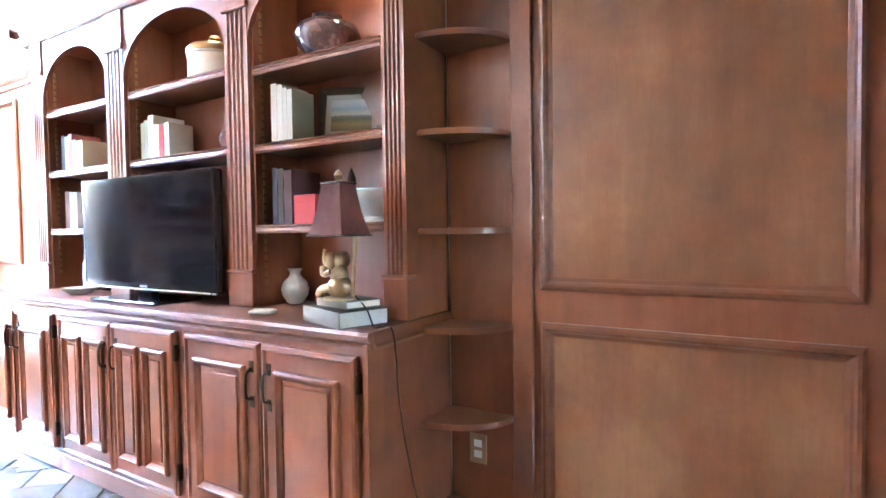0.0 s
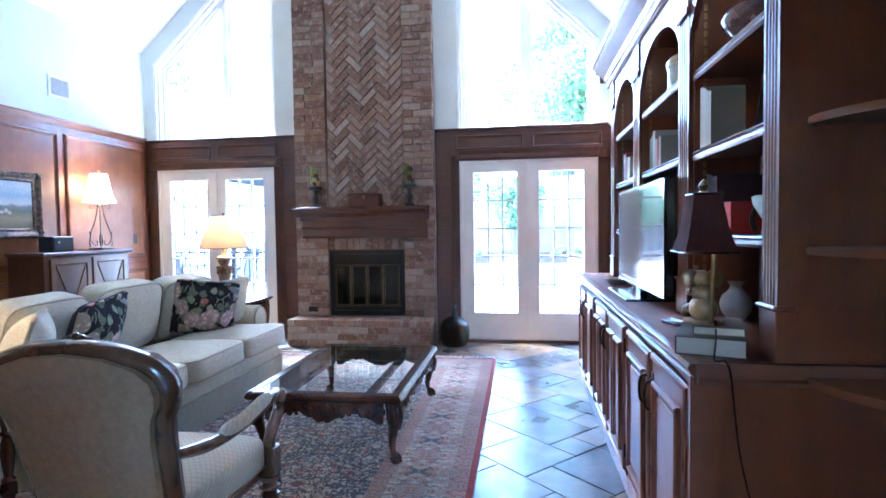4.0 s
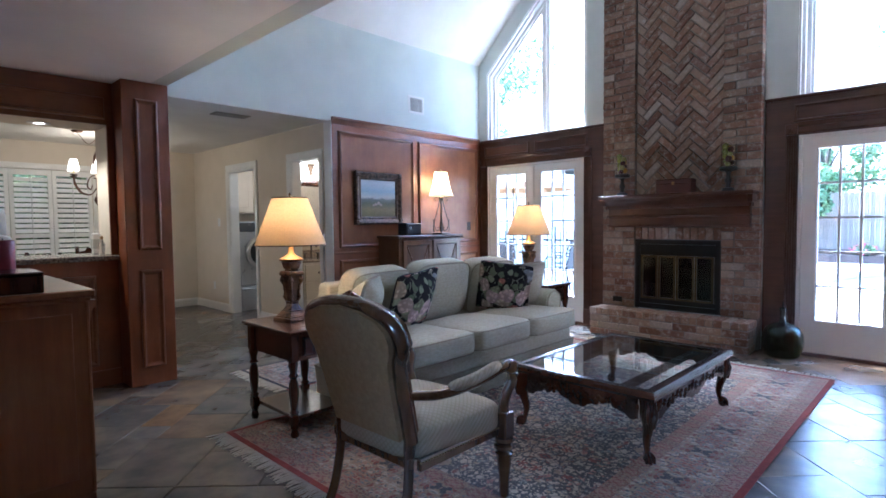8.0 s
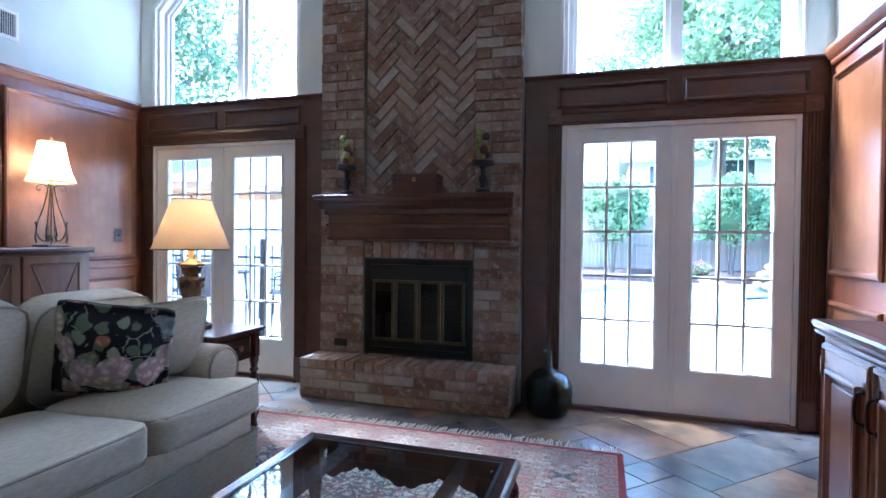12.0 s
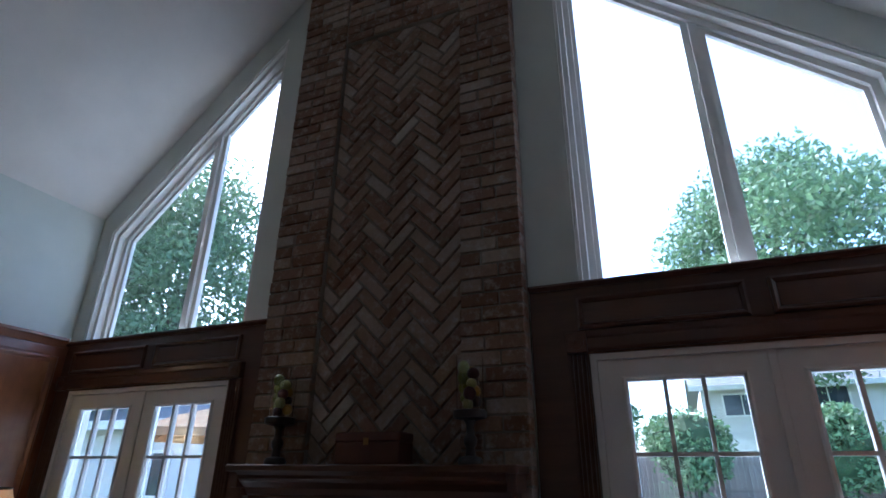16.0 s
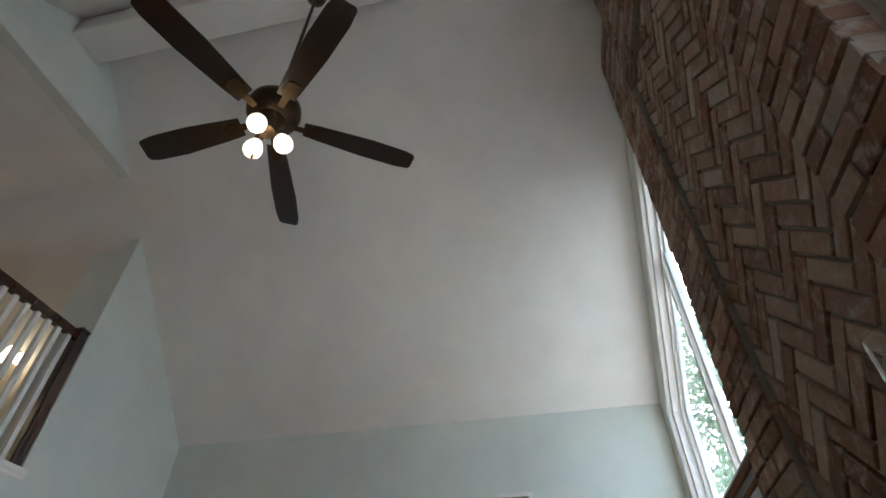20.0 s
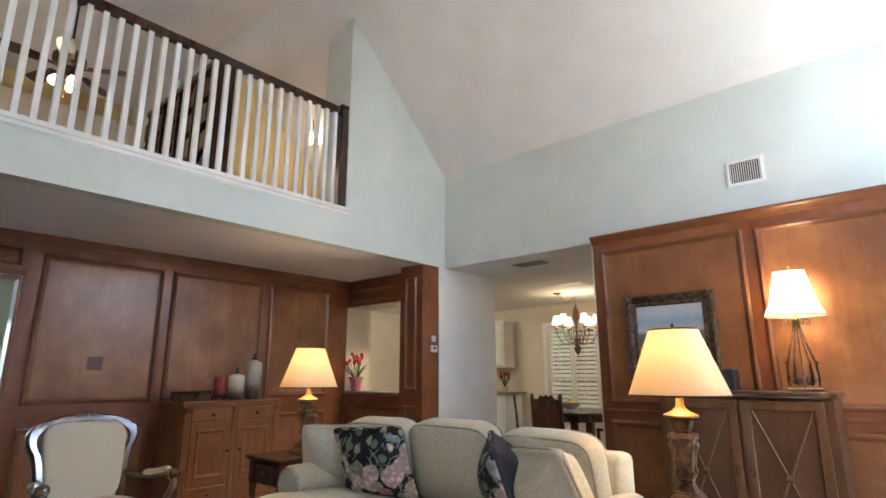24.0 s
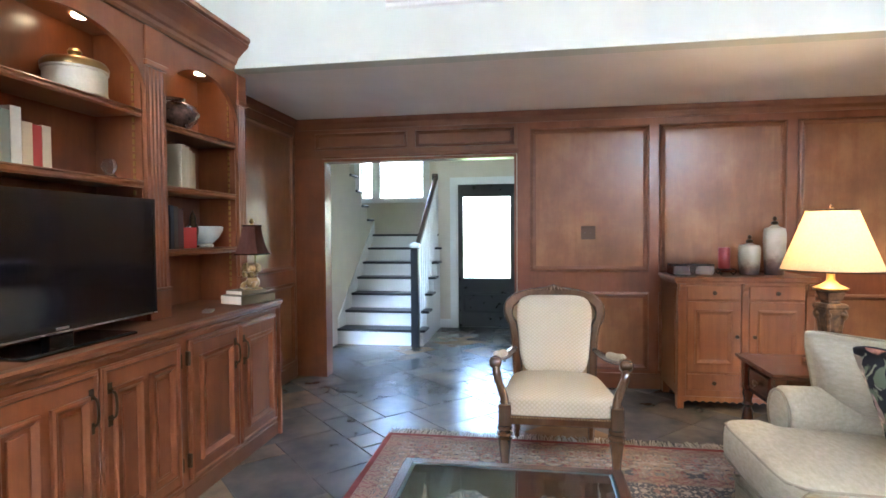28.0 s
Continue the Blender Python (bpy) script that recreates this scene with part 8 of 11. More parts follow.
# ---- cabinet under the painting ----
def fret_cabinet():
    x0, x1, y0, y1, top = -4.86, -3.82, YS + 0.005, -3.02, 1.125
    root = thing("fret_cabinet", "brown two-door cabinet with crossed rope mouldings", "cabinet", Matrix())
    P = on_wall("y", y1, 1)
    part("carcass", box(x0, x1, y0 + 0.015, y1, 0.09, top - 0.03), CHESTNUT, root)
    part("top", box(x0 - 0.03, x1 + 0.03, y0 + 0.015, y1 + 0.03, top - 0.03, top, 0.006), CHESTNUT, root)
    rope = bmesh.new()
    for k in range(70):
        t = x0 - 0.02 + (x1 - x0 + 0.04) * k / 69
        tube([P(t - 0.008, top - 0.037, 0.018), P(t + 0.008, top - 0.024, 0.026)], 0.005, 5, rope)
    tagged(part("rope_edge", rope, CHESTNUT, root), kind="stuff")
    mid = (x0 + x1) / 2
    for a, c in ((x0 + 0.05, mid - 0.012), (mid + 0.012, x1 - 0.05)):
        d = part("door", wbox(P, a, c, 0.14, top - 0.06, 0, 0.016, None, 0.003), CHESTNUT, root)
        part("door_frame", moulding(P, a, c, 0.14, top - 0.06, [(0, 0.015), (0, 0.026), (0.05, 0.026), (0.056, 0.015)]), HONEY, d)
        f = (a + 0.06, c - 0.06, 0.20, top - 0.12)
        for (ua, va), (ub, vb) in (((f[0], f[2]), (f[1], f[3])), ((f[0], f[3]), (f[1], f[2]))):
            part("rope_cross", tube([P(ua + (ub - ua) * k / 40, va + (vb - va) * k / 40, 0.018) for k in range(41)], 0.008, 6, None, [1.0, 0.66] * 21), HONEY, d)
        part("boss", lathe([(0.022, 0), (0.022, 0.008), (0.012, 0.014), (0, 0.018)], 14, None, (0, 0), Matrix.Translation(P((f[0] + f[1]) / 2, (f[2] + f[3]) / 2, 0.018)) @ pose(0, 0, 0, -90, 0, 0)), CHESTNUT, d, "", 50)
        h = c - 0.028 if a < mid - 0.1 else a + 0.028
        part("drop_handle", tube(smooth_path([P(h, 0.66, 0.03), P(h + 0.012, 0.63, 0.034), P(h, 0.60, 0.036), P(h - 0.012, 0.63, 0.034), P(h, 0.66, 0.03)], 4), 0.004, 6), BRONZE, d, "dark drop handle")
    for a in (x0, x1 - 0.10):
        part("bracket_foot", prism([(a, 0), (a + 0.10, 0), (a + 0.10, 0.03), (a + 0.06 if a == x0 else a + 0.04, 0.05), (a + 0.10, 0.09), (a, 0.09)] if a == x0 else [(a, 0.03), (a, 0.0), (a + 0.10, 0), (a + 0.10, 0.09), (a, 0.09), (a + 0.04, 0.05)], "y", y1 - 0.03, y1 + 0.012), CHESTNUT, root)
        part("back_foot", box(a + 0.01, a + 0.08, y0 + 0.02, y0 + 0.07, 0, 0.09), CHESTNUT, root)
    part("base_rail", wbox(P, x0 + 0.1, x1 - 0.1, 0.06, 0.09, -0.02, 0.012, None, 0.003), CHESTNUT, root)


fret_cabinet()
sp = thing("speaker", "small black table radio on the cabinet", "speaker", pose(-4.17, -3.22, 1.126, 0, 0, 3))
part("housing", box(-0.13, 0.13, -0.075, 0.075, 0.0, 0.145, 0.01), plain("matt_black_plastic", (0.015, 0.016, 0.018), 0.5), sp)
part("grille", box(-0.115, 0.115, 0.0755, 0.079, 0.012, 0.13, 0.003), plain("dark_cloth", (0.03, 0.03, 0.034), 0.95), sp)
part("dial", lathe([(0.012, 0), (0.012, 0.01), (0, 0.012)], 12, None, (0, 0), Matrix.Translation((0.07, 0.079, 0.09)) @ pose(0, 0, 0, -90, 0, 0)), CHROME, sp, "metal dial", 40)


def scroll_lamp():
    x, y, z = -4.70, -3.20, 1.126
    root = thing("scroll_lamp", "lit lamp with scrolled iron base and cream bell shade", "table lamp", pose(x, y, z, 0, 0, 10))
    iron = surface("rusted_gilt_iron", (0.05, 0.034, 0.024), (0.22, 0.17, 0.12), 0.35, 24, 80, 0.3, 0.002, 0.8)
    part("base", box(-0.10, 0.10, -0.07, 0.07, 0, 0.018, 0.005), iron, root)
    part("stem", tube([(0, 0, 0.018), (0, 0, 0.52)], 0.005, 8), iron, root)
    part("collar", lathe([(0.02, 0.455), (0.026, 0.465), (0.02, 0.476), (0.012, 0.485)], 14), BRASS, root, smooth=50)
    for k in range(4):
        m = pose(0, 0, 0, 0, 0, 90 * k + 28)
        at = lambda row: smooth_path([m @ Vector((r, 0, h)) for r, h in row], 5)
        part("rod", tube(at(((0.014, 0.47), (0.026, 0.40), (0.050, 0.29), (0.082, 0.19), (0.092, 0.12), (0.070, 0.06), (0.040, 0.045), (0.028, 0.075), (0.046, 0.09))), 0.0048, 7), iron, root, "bowed iron rod", 60)
        part("curl", tube(at(((0.012, 0.445), (0.045, 0.465), (0.080, 0.462), (0.092, 0.435), (0.076, 0.420), (0.066, 0.434))), 0.0045, 7, None, [1.1, 1.1, 1.0, 1.0, 0.8, 0.7]), iron, root, "scrolled iron curl", 60)
        # acanthus leaf on the bow, pointed and cupped
        lf = bmesh.new()
        spine = [(0.098, 0.03, 0.005), (0.106, 0.06, 0.010), (0.105, 0.10, 0.012), (0.098, 0.14, 0.009), (0.100, 0.17, 0.005), (0.108, 0.185, 0.002)]
        rows = [[lf.verts.new(m @ Vector((r - 0.010 * abs(q), w * q, h + 0.004 * abs(q)))) for q in (-1, -0.5, 0, 0.5, 1)] for r, h, w in spine]
        for lo, hi in zip(rows, rows[1:]):
            for q in range(4):
                lf.faces.new((lo[q], lo[q + 1], hi[q + 1], hi[q]))
        bmesh.ops.solidify(lf, geom=lf.faces[:], thickness=0.003)
        part("leaf", lf, iron, root, "beaten iron leaf", 60)
    # bell shade, eight-sided
    b = bmesh.new()
    rings = []
    for r, zz in ((0.178, 0.485), (0.172, 0.50), (0.145, 0.56), (0.125, 0.63), (0.105, 0.72), (0.092, 0.785)):
        rings.append([b.verts.new((r * (1.0 if j % 2 == 0 else 0.96) * math.cos(math.pi * j / 8), r * 0.82 * (1.0 if j % 2 == 0 else 0.96) * math.sin(math.pi * j / 8), zz)) for j in range(16)])
    for lo, hi in zip(rings, rings[1:]):
        for k in range(16):
            b.faces.new((lo[k], lo[(k + 1) % 16], hi[(k + 1) % 16], hi[k]))
    sh = part("shade", b, CREAM_SHADE, root, "lit cream bell shade")
    for r, zz in ((0.178, 0.485), (0.092, 0.785)):
        part("braid", tube([(r * math.cos(math.pi * j / 8), r * 0.82 * math.sin(math.pi * j / 8), zz) for j in range(16)], 0.004, 6, None, None, True), BRASS, sh)
    part("bulb", lathe([(0.012, 0.52), (0.03, 0.57), (0.03, 0.59), (0, 0.62)], 14), MATS["warm_bulb"], root, smooth=50)
    part("finial", lathe([(0.005, 0.785), (0.01, 0.793), (0.004, 0.80), (0.012, 0.812), (0, 0.825)], 10), BRASS, root, smooth=50)
    lamp("lamp_bulb", "POINT", Matrix.Translation((x, y, z + 0.66)), 0.50, (1.0, 0.76, 0.46), radius=0.04)


scroll_lamp()


def painting():
    x0, x1, v0, v1 = -4.17, -3.475, 1.26, 1.865
    root = thing("painting", "landscape painting in a carved gilt frame on the panelling", "painting", Matrix())
    gilt = surface("carved_dark_gilt", (0.028, 0.018, 0.013), (0.15, 0.10, 0.065), 0.35, 34, 110, 0.9, 0.006, 0.5, spread=0.16)
    P = on_wall("y", YS + 0.022, 1)
    b = moulding(P, x0, x1, v0, v1, [(0, -0.018), (0, 0.02), (0.012, 0.036), (0.035, 0.03), (0.06, 0.014), (0.078, 0.016), (0.09, 0.008), (0.09, -0.018)])
    part("frame", b, gilt, root, "carved gilt frame")
    orn = bmesh.new()
    rnd = random.Random(2)
    w, h = x1 - x0, v1 - v0
    for k in range(56):
        for a, v in ((x0 + 0.018 + (w - 0.036) * k / 55, v0 + 0.018), (x0 + 0.018 + (w - 0.036) * k / 55, v1 - 0.018), (x0 + 0.018, v0 + 0.018 + (h - 0.036) * k / 55), (x1 - 0.018, v0 + 0.018 + (h - 0.036) * k / 55)):
            s = bmesh.new()
            bmesh.ops.create_icosphere(s, subdivisions=1, radius=rnd.uniform(0.006, 0.010), matrix=Matrix.Translation(P(a, v, 0.03)))
            join(orn, s)
    for a in (x0 + 0.03, x1 - 0.03):
        for v in (v0 + 0.03, v1 - 0.03):
            for q in range(7):
                s = bmesh.new()
                bmesh.ops.create_icosphere(s, subdivisions=1, radius=0.016, matrix=Matrix.Translation(P(a + rnd.uniform(-0.028, 0.028), v + rnd.uniform(-0.028, 0.028), 0.03)))
                join(orn, s)
    tagged(part("ornament", orn, gilt, root), kind="stuff")
    part("canvas", wbox(P, x0 + 0.086, x1 - 0.086, v0 + 0.086, v1 - 0.086, -0.012, 0.004), LANDSCAPE, root, "painted fields under a blue sky")
    # a few pale houses in the middle distance
    for k, (u, v, s) in enumerate(((0.42, 0.33, 0.018), (0.50, 0.35, 0.022), (0.56, 0.32, 0.016), (0.36, 0.31, 0.014))):
        a = x0 + 0.066 + (w - 0.132) * (1 - u)
        zz = v0 + 0.066 + (h - 0.132) * v
        part("painted_house", prism([(a - s, zz), (a + s, zz), (a + s, zz + s), (a, zz + s * 1.9), (a - s, zz + s)], "y", YS + 0.0262, YS + 0.0272), plain("painted_white", (0.42, 0.36, 0.3), 0.6), root)


painting()


def air_vent(name, P, a, v, w, h, label, slats, horizontal=False, out=0.012, metal=None):
    metal = metal or PAINT_TRIM
    root = thing(name, label, "vent", Matrix())
    part("frame", moulding(P, a - w / 2, a + w / 2, v - h / 2, v + h / 2, [(0, 0.0), (0, out * 0.6), (0.02, out), (0.028, out * 0.8), (0.028, 0.0)]), metal, root)
    # thin black sheet painted in for the shade behind the slats
    part("dark_backing", wbox(P, a - w / 2 + 0.028, a + w / 2 - 0.028, v - h / 2 + 0.028, v + h / 2 - 0.028, 0.0005, 0.002), BLACK_PAINT, root)
    for k in range(slats):
        t = (k + 0.5) / slats
        if horizontal:
            c = v - h / 2 + 0.028 + (h - 0.056) * t
            part("slat", wbox(P, a - w / 2 + 0.028, a + w / 2 - 0.028, c - 0.004, c + 0.003, 0.002, out * 0.7), metal, root)
        else:
            c = a - w / 2 + 0.028 + (w - 0.056) * t
            part("slat", wbox(P, c - 0.002, c + 0.0015, v - h / 2 + 0.028, v + h / 2 - 0.028, 0.002, out * 0.7), metal, root)


air_vent("wall_vent", on_wall("y", YS - 0.02, 1), -4.485, 2.755, 0.27, 0.22, "white metal air vent high on the wall", 14)
air_vent("ceiling_vent", lambda a, v, w: (a, v, LOW - 0.004 - w), -2.27, -3.83, 0.36, 0.16, "grey metal air vent in the low ceiling", 9, True, 0.012, plain("grey_vent_metal", (0.26, 0.24, 0.21), 0.5))
air_vent("ceiling_vent", lambda a, v, w: (a, v, LOW - w), -1.95, -5.3, 0.36, 0.16, "white metal air vent in the kitchen ceiling", 9, True)


def thermostat():
    P = on_wall("x", XL, -1)
    root = thing("thermostat", "white wall thermostat with a small display", "thermostat", Matrix())
    part("housing", wbox(P, -3.275, -3.18, 1.465, 1.535, 0.0005, 0.022, None, 0.004), WHITE_PLASTIC, root)
    part("display", wbox(P, -3.25, -3.205, 1.495, 1.522, 0.022, 0.0235), plain("grey_display", (0.12, 0.14, 0.13), 0.2), root, "grey display")
    r2 = thing("alarm_keypad", "small white wall sensor above the thermostat", "sensor", Matrix())
    part("housing", wbox(P, -3.255, -3.195, 1.575, 1.64, 0.0005, 0.018, None, 0.004), WHITE_PLASTIC, r2)


thermostat()


# ---- mantel things ----
def fruit_stand(y, h, seed, label):
    root = thing("candle_stand", label, "candle stand", pose(-5.505, y, 1.551))
    part("stand", lathe([(0.055, 0), (0.058, 0.012), (0.05, 0.03), (0.024, 0.038), (0.02, 0.07), (0.03, 0.09), (0.032, 0.11), (0.02, 0.13), (0.018, 0.17), (0.03, 0.19), (0.075, 0.20), (0.08, 0.208), (0.08, 0.232), (0.07, 0.236), (0, 0.232)], 24), BLACK_PAINT, root, "black turned stand", 40)
    hg = lathe([(0.062, 0.2365), (0.064, 0.25), (0.066, h + 0.236), (0.064, h + 0.236), (0.062, 0.252), (0.060, 0.2365)], 24)
    hurricane = part("hurricane", hg, GLASS, root, "clear glass cylinder", 50)
    hurricane.visible_shadow = False
    rnd = random.Random(seed)
    cols = [("fruit_green", (0.20, 0.24, 0.05)), ("fruit_plum", (0.07, 0.02, 0.03)), ("fruit_lemon", (0.46, 0.26, 0.03)), ("fruit_lime", (0.28, 0.30, 0.04)), ("fruit_pear", (0.30, 0.30, 0.10)), ("fruit_fig", (0.05, 0.03, 0.03))]
    z = 0.262
    for k in range(12):
        nm, c = cols[(k + seed) % 6]
        r = rnd.uniform(0.024, 0.031)
        ang = k * 2.2
        b = bmesh.new()
        bmesh.ops.create_uvsphere(b, u_segments=14, v_segments=9, radius=r, matrix=Matrix.Translation((0.03 * math.cos(ang), 0.03 * math.sin(ang), z)) @ Matrix.Diagonal((1, 1, rnd.uniform(0.95, 1.2), 1)))
        part("fruit", b, surface(nm, tuple(v * 0.7 for v in c), c, 0.4, 12, 70, 0.1, 0.001), root, smooth=70)
        z += 0.0155


fruit_stand(-1.16, 0.21, 1, "black candle stand with glass hurricane full of fruit")
fruit_stand(-0.07, 0.25, 4, "taller black candle stand with glass hurricane full of fruit")
mb = thing("mantel_box", "dark red leather box on the mantel shelf", "box", pose(-5.50, -0.57, 1.551))
part("body", box(-0.075, 0.075, -0.175, 0.175, 0, 0.10, 0.004), surface("dark_red_leather", (0.05, 0.015, 0.012), (0.09, 0.028, 0.02), 0.5, 9, 90, 0.3, 0.001), mb)
part("lid", box(-0.077, 0.077, -0.177, 0.177, 0.1005, 0.145, 0.006), surface("dark_red_leather", (0, 0, 0), (0, 0, 0)), mb)
part("clasp", box(0.077, 0.081, -0.014, 0.014, 0.085, 0.118, 0.001), BRASS, mb, "brass clasp")


def demijohn():
    root = thing("demijohn", "large green glass demijohn bottle on the floor", "bottle", pose(-5.495, 0.415, 0.0))
    g = glassy("bottle_green_glass", (0.22, 0.34, 0.30), 0.01)
    outer = [(0.0, 0.014), (0.09, 0.004), (0.115, 0.0), (0.14, 0.02), (0.165, 0.09), (0.17, 0.16), (0.162, 0.22), (0.13, 0.275), (0.075, 0.308), (0.034, 0.322), (0.025, 0.345), (0.022, 0.43), (0.03, 0.435), (0.03, 0.455), (0.02, 0.457)]
    inner = [(0.016, 0.43), (0.018, 0.345), (0.028, 0.317), (0.071, 0.302), (0.125, 0.271), (0.156, 0.218), (0.164, 0.16), (0.159, 0.092), (0.135, 0.025), (0.09, 0.012), (0.0, 0.02)]
    part("bottle", lathe(outer + inner, 32), g, root, smooth=50)
    part("stopper", tube(smooth_path([(0, 0, 0.44), (0.004, 0, 0.47), (0.012, 0.004, 0.49), (0.004, 0, 0.505)], 4), 0.007, 7), BLACK_IRON, root)


demijohn()

# ---- loft ----
LIT_GLASS = glowing("lit_frosted_glass", (1.0, 0.80, 0.55), 0.45)
SILL = 2.774


def loft_railing():
    root = thing("loft_railing", "white square balusters under a dark stained handrail along the loft edge", "railing", Matrix())
    P = on_wall("x", XL, -1)
    part("sill_moulding", run(P, -2.03, 0.83, [(2.70, 0.0), (2.715, 0.014), (2.735, 0.018), (2.745, 0.03), (SILL, 0.034), (SILL, -0.125), (2.762, -0.125), (2.762, 0.0)]), PAINT_TRIM, root)
    part("base_rail", box(XL + 0.025, XL + 0.085, -1.93, 0.78, SILL, SILL + 0.022, 0.003), MAHOGANY, root, "dark base rail")
    prof = [(3.735, 0.0), (3.735, 0.055), (3.755, 0.062), (3.780, 0.062), (3.797, 0.048), (3.80, 0.0)]
    part("handrail", run(on_wall("x", XL + 0.02, 1), -1.93, 0.80, [(u, w + 0.004) for u, w in prof]), MAHOGANY, root, "dark stained handrail")
    newel = part("newel", box(XL + 0.008, XL + 0.098, -2.0, -1.915, SILL, 3.80, 0.006), MAHOGANY, root, "dark stained newel post")
    part("newel_cap", lathe([(0.055, 3.80), (0.068, 3.81), (0.068, 3.825), (0.05, 3.84), (0, 3.845)], 4, m=Matrix.Translation((XL + 0.053, -1.957, 0)) @ Matrix.Rotation(math.pi / 4, 4, "Z")), MAHOGANY, newel)
    first = None
    n = 27
    for k in range(n):
        y = -1.865 + k * (0.735 + 1.865) / (n - 1)
        if first is None:
            first = mesh_of(box(-0.019, 0.019, -0.019, 0.019, 0, 3.735 - SILL - 0.022, 0.003), "baluster", PAINT_TRIM)
        ob = new("baluster", first)
        ob.parent = root
        ob.location = (XL + 0.055, y, SILL + 0.022)


def loft_room():
    yw = surface("yellow_wall_paint", (0.58, 0.44, 0.20), (0.66, 0.51, 0.25), 0.85, 3, 200, 0.2, 0.0015)
    b = box(XL + 0.121, 3.4, YS, 2.2, 5.25, 5.30)
    setting("ceiling_loft", b, PAINT_CEIL, "white flat ceiling over the loft")
    b = box(3.3, 3.4, YS, 2.2, 2.7, 5.25)
    box(XL + 0.12, 3.4, YS - 0.1, YS, 2.7, 3.6, bm=b)
    setting("wall_loft_back", b, yw, "yellow painted back wall of the loft")
    b = box(XL + 0.121, -0.98, -2.14, -2.005, 2.70, 4.75)
    box(1.92, 3.3, -1.60, -1.45, 2.70, 5.25, bm=b)
    setting("wall_loft_partition", b, PAINT_WALL, "pale partition walls beside the loft passage")
    setting("wall_loft_passage", box(0.62, 0.74, YS, -1.62, 2.70, 4.9), yw, "yellow painted wall of the lit loft passage")
    setting("floor_loft", box(0.021, 3.4, YS, 2.2, 2.902, 2.934), PINE, "wooden loft floor")
    # dark bookcase along the partition
    root = thing("loft_bookcase", "tall dark stained bookcase filled with dark volumes in the loft", "bookcase", Matrix())
    x0, x1, y0, y1, z0, z1 = 0.05, 1.87, -1.55, -1.25, 2.935, 4.53
    part("back_panel", box(x0, x1, y0, y0 + 0.015, z0, z1), MAHOGANY, root)
    part("crown", box(x0 - 0.02, x1 + 0.02, y0, y1 + 0.03, z1, z1 + 0.07, 0.01), MAHOGANY, root)
    for k in range(5):
        xx = x0 + (x1 - x0) * k / 4
        part("upright", box(xx - 0.015, xx + 0.015, y0 + 0.015, y1, z0, z1), MAHOGANY, root)
    zs = [z0 + 0.02, 3.27, 3.60, 3.93, 4.24]
    for z in zs:
        part("shelf", box(x0 + 0.016, x1 - 0.016, y0 + 0.016, y1 - 0.01, z, z + 0.025), MAHOGANY, root)
    random.seed(31)
    tones = [plain("loft_book_%s" % n, c, 0.6) for n, c in (("brown", (0.09, 0.045, 0.025)), ("grey", (0.16, 0.15, 0.14)), ("red", (0.13, 0.03, 0.02)), ("tan", (0.25, 0.19, 0.12)))]
    for z in zs:
        for k in range(4):
            x = x0 + (x1 - x0) * k / 4 + 0.04
            end = x + 0.40 + random.uniform(0, 0.25)
            while x < end:
                w, h = random.uniform(0.03, 0.06), random.uniform(0.19, 0.27)
                ob = part("book", box(0, w - 0.003, 0, 0.18, 0, h, 0.003), random.choice(tones))
                ob.location = (x, y1 - 0.22, z + 0.0255)
                tagged(ob, "dark bound book standing in the loft bookcase", "book", "loft books")
                x += w
    pl = thing("pendant_light", "small pendant with lit glass shades in the loft passage", "pendant light", pose(0.0, -2.52, 0))
    part("rod", lathe([(0.006, 4.16), (0.006, 4.36)], 8), BRONZE, pl)
    for k in range(3):
        part("glass_shade", lathe([(0.03, 4.05), (0.045, 4.07), (0.04, 4.12), (0.02, 4.16)], 16, centre=(0.07 * math.cos(2.1 * k), 0.07 * math.sin(2.1 * k))), LIT_GLASS, pl, "lit glass shade", smooth=60)
        part("arm", tube([(0, 0, 4.17), (0.07 * math.cos(2.1 * k), 0.07 * math.sin(2.1 * k), 4.165)], 0.005, 6), BRONZE, pl)
    lamp("loft_lamp", "POINT", Matrix.Translation((1.6, 0.45, 3.85)), 0.35, WARM, radius=0.08)
    lamp("passage_lamp", "POINT", Matrix.Translation((0.0, -2.52, 3.95)), 0.22, (1.0, 0.66, 0.3), radius=0.08)


def blade_mesh(length, material):
    out = [(0.0, -0.055), (0.10, -0.065), (length * 0.6, -0.083), (length * 0.9, -0.078), (length - 0.015, -0.066), (length, -0.045), (length, 0.05), (length - 0.015, 0.066), (length * 0.85, 0.078), (length * 0.5, 0.078), (0.10, 0.062), (0.0, 0.055)]
    return mesh_of(prism(out, "z", -0.004, 0.004, None, 0.0015), "blade", material)


BLADE = wood("espresso_blade", (0.008, 0.004, 0.003), (0.018, 0.009, 0.006), (0.035, 0.016, 0.010), rough=0.3, coat=0.3)
FAN_GLASS = glowing("lit_fan_glass", (1.0, 0.85, 0.58), 0.17)


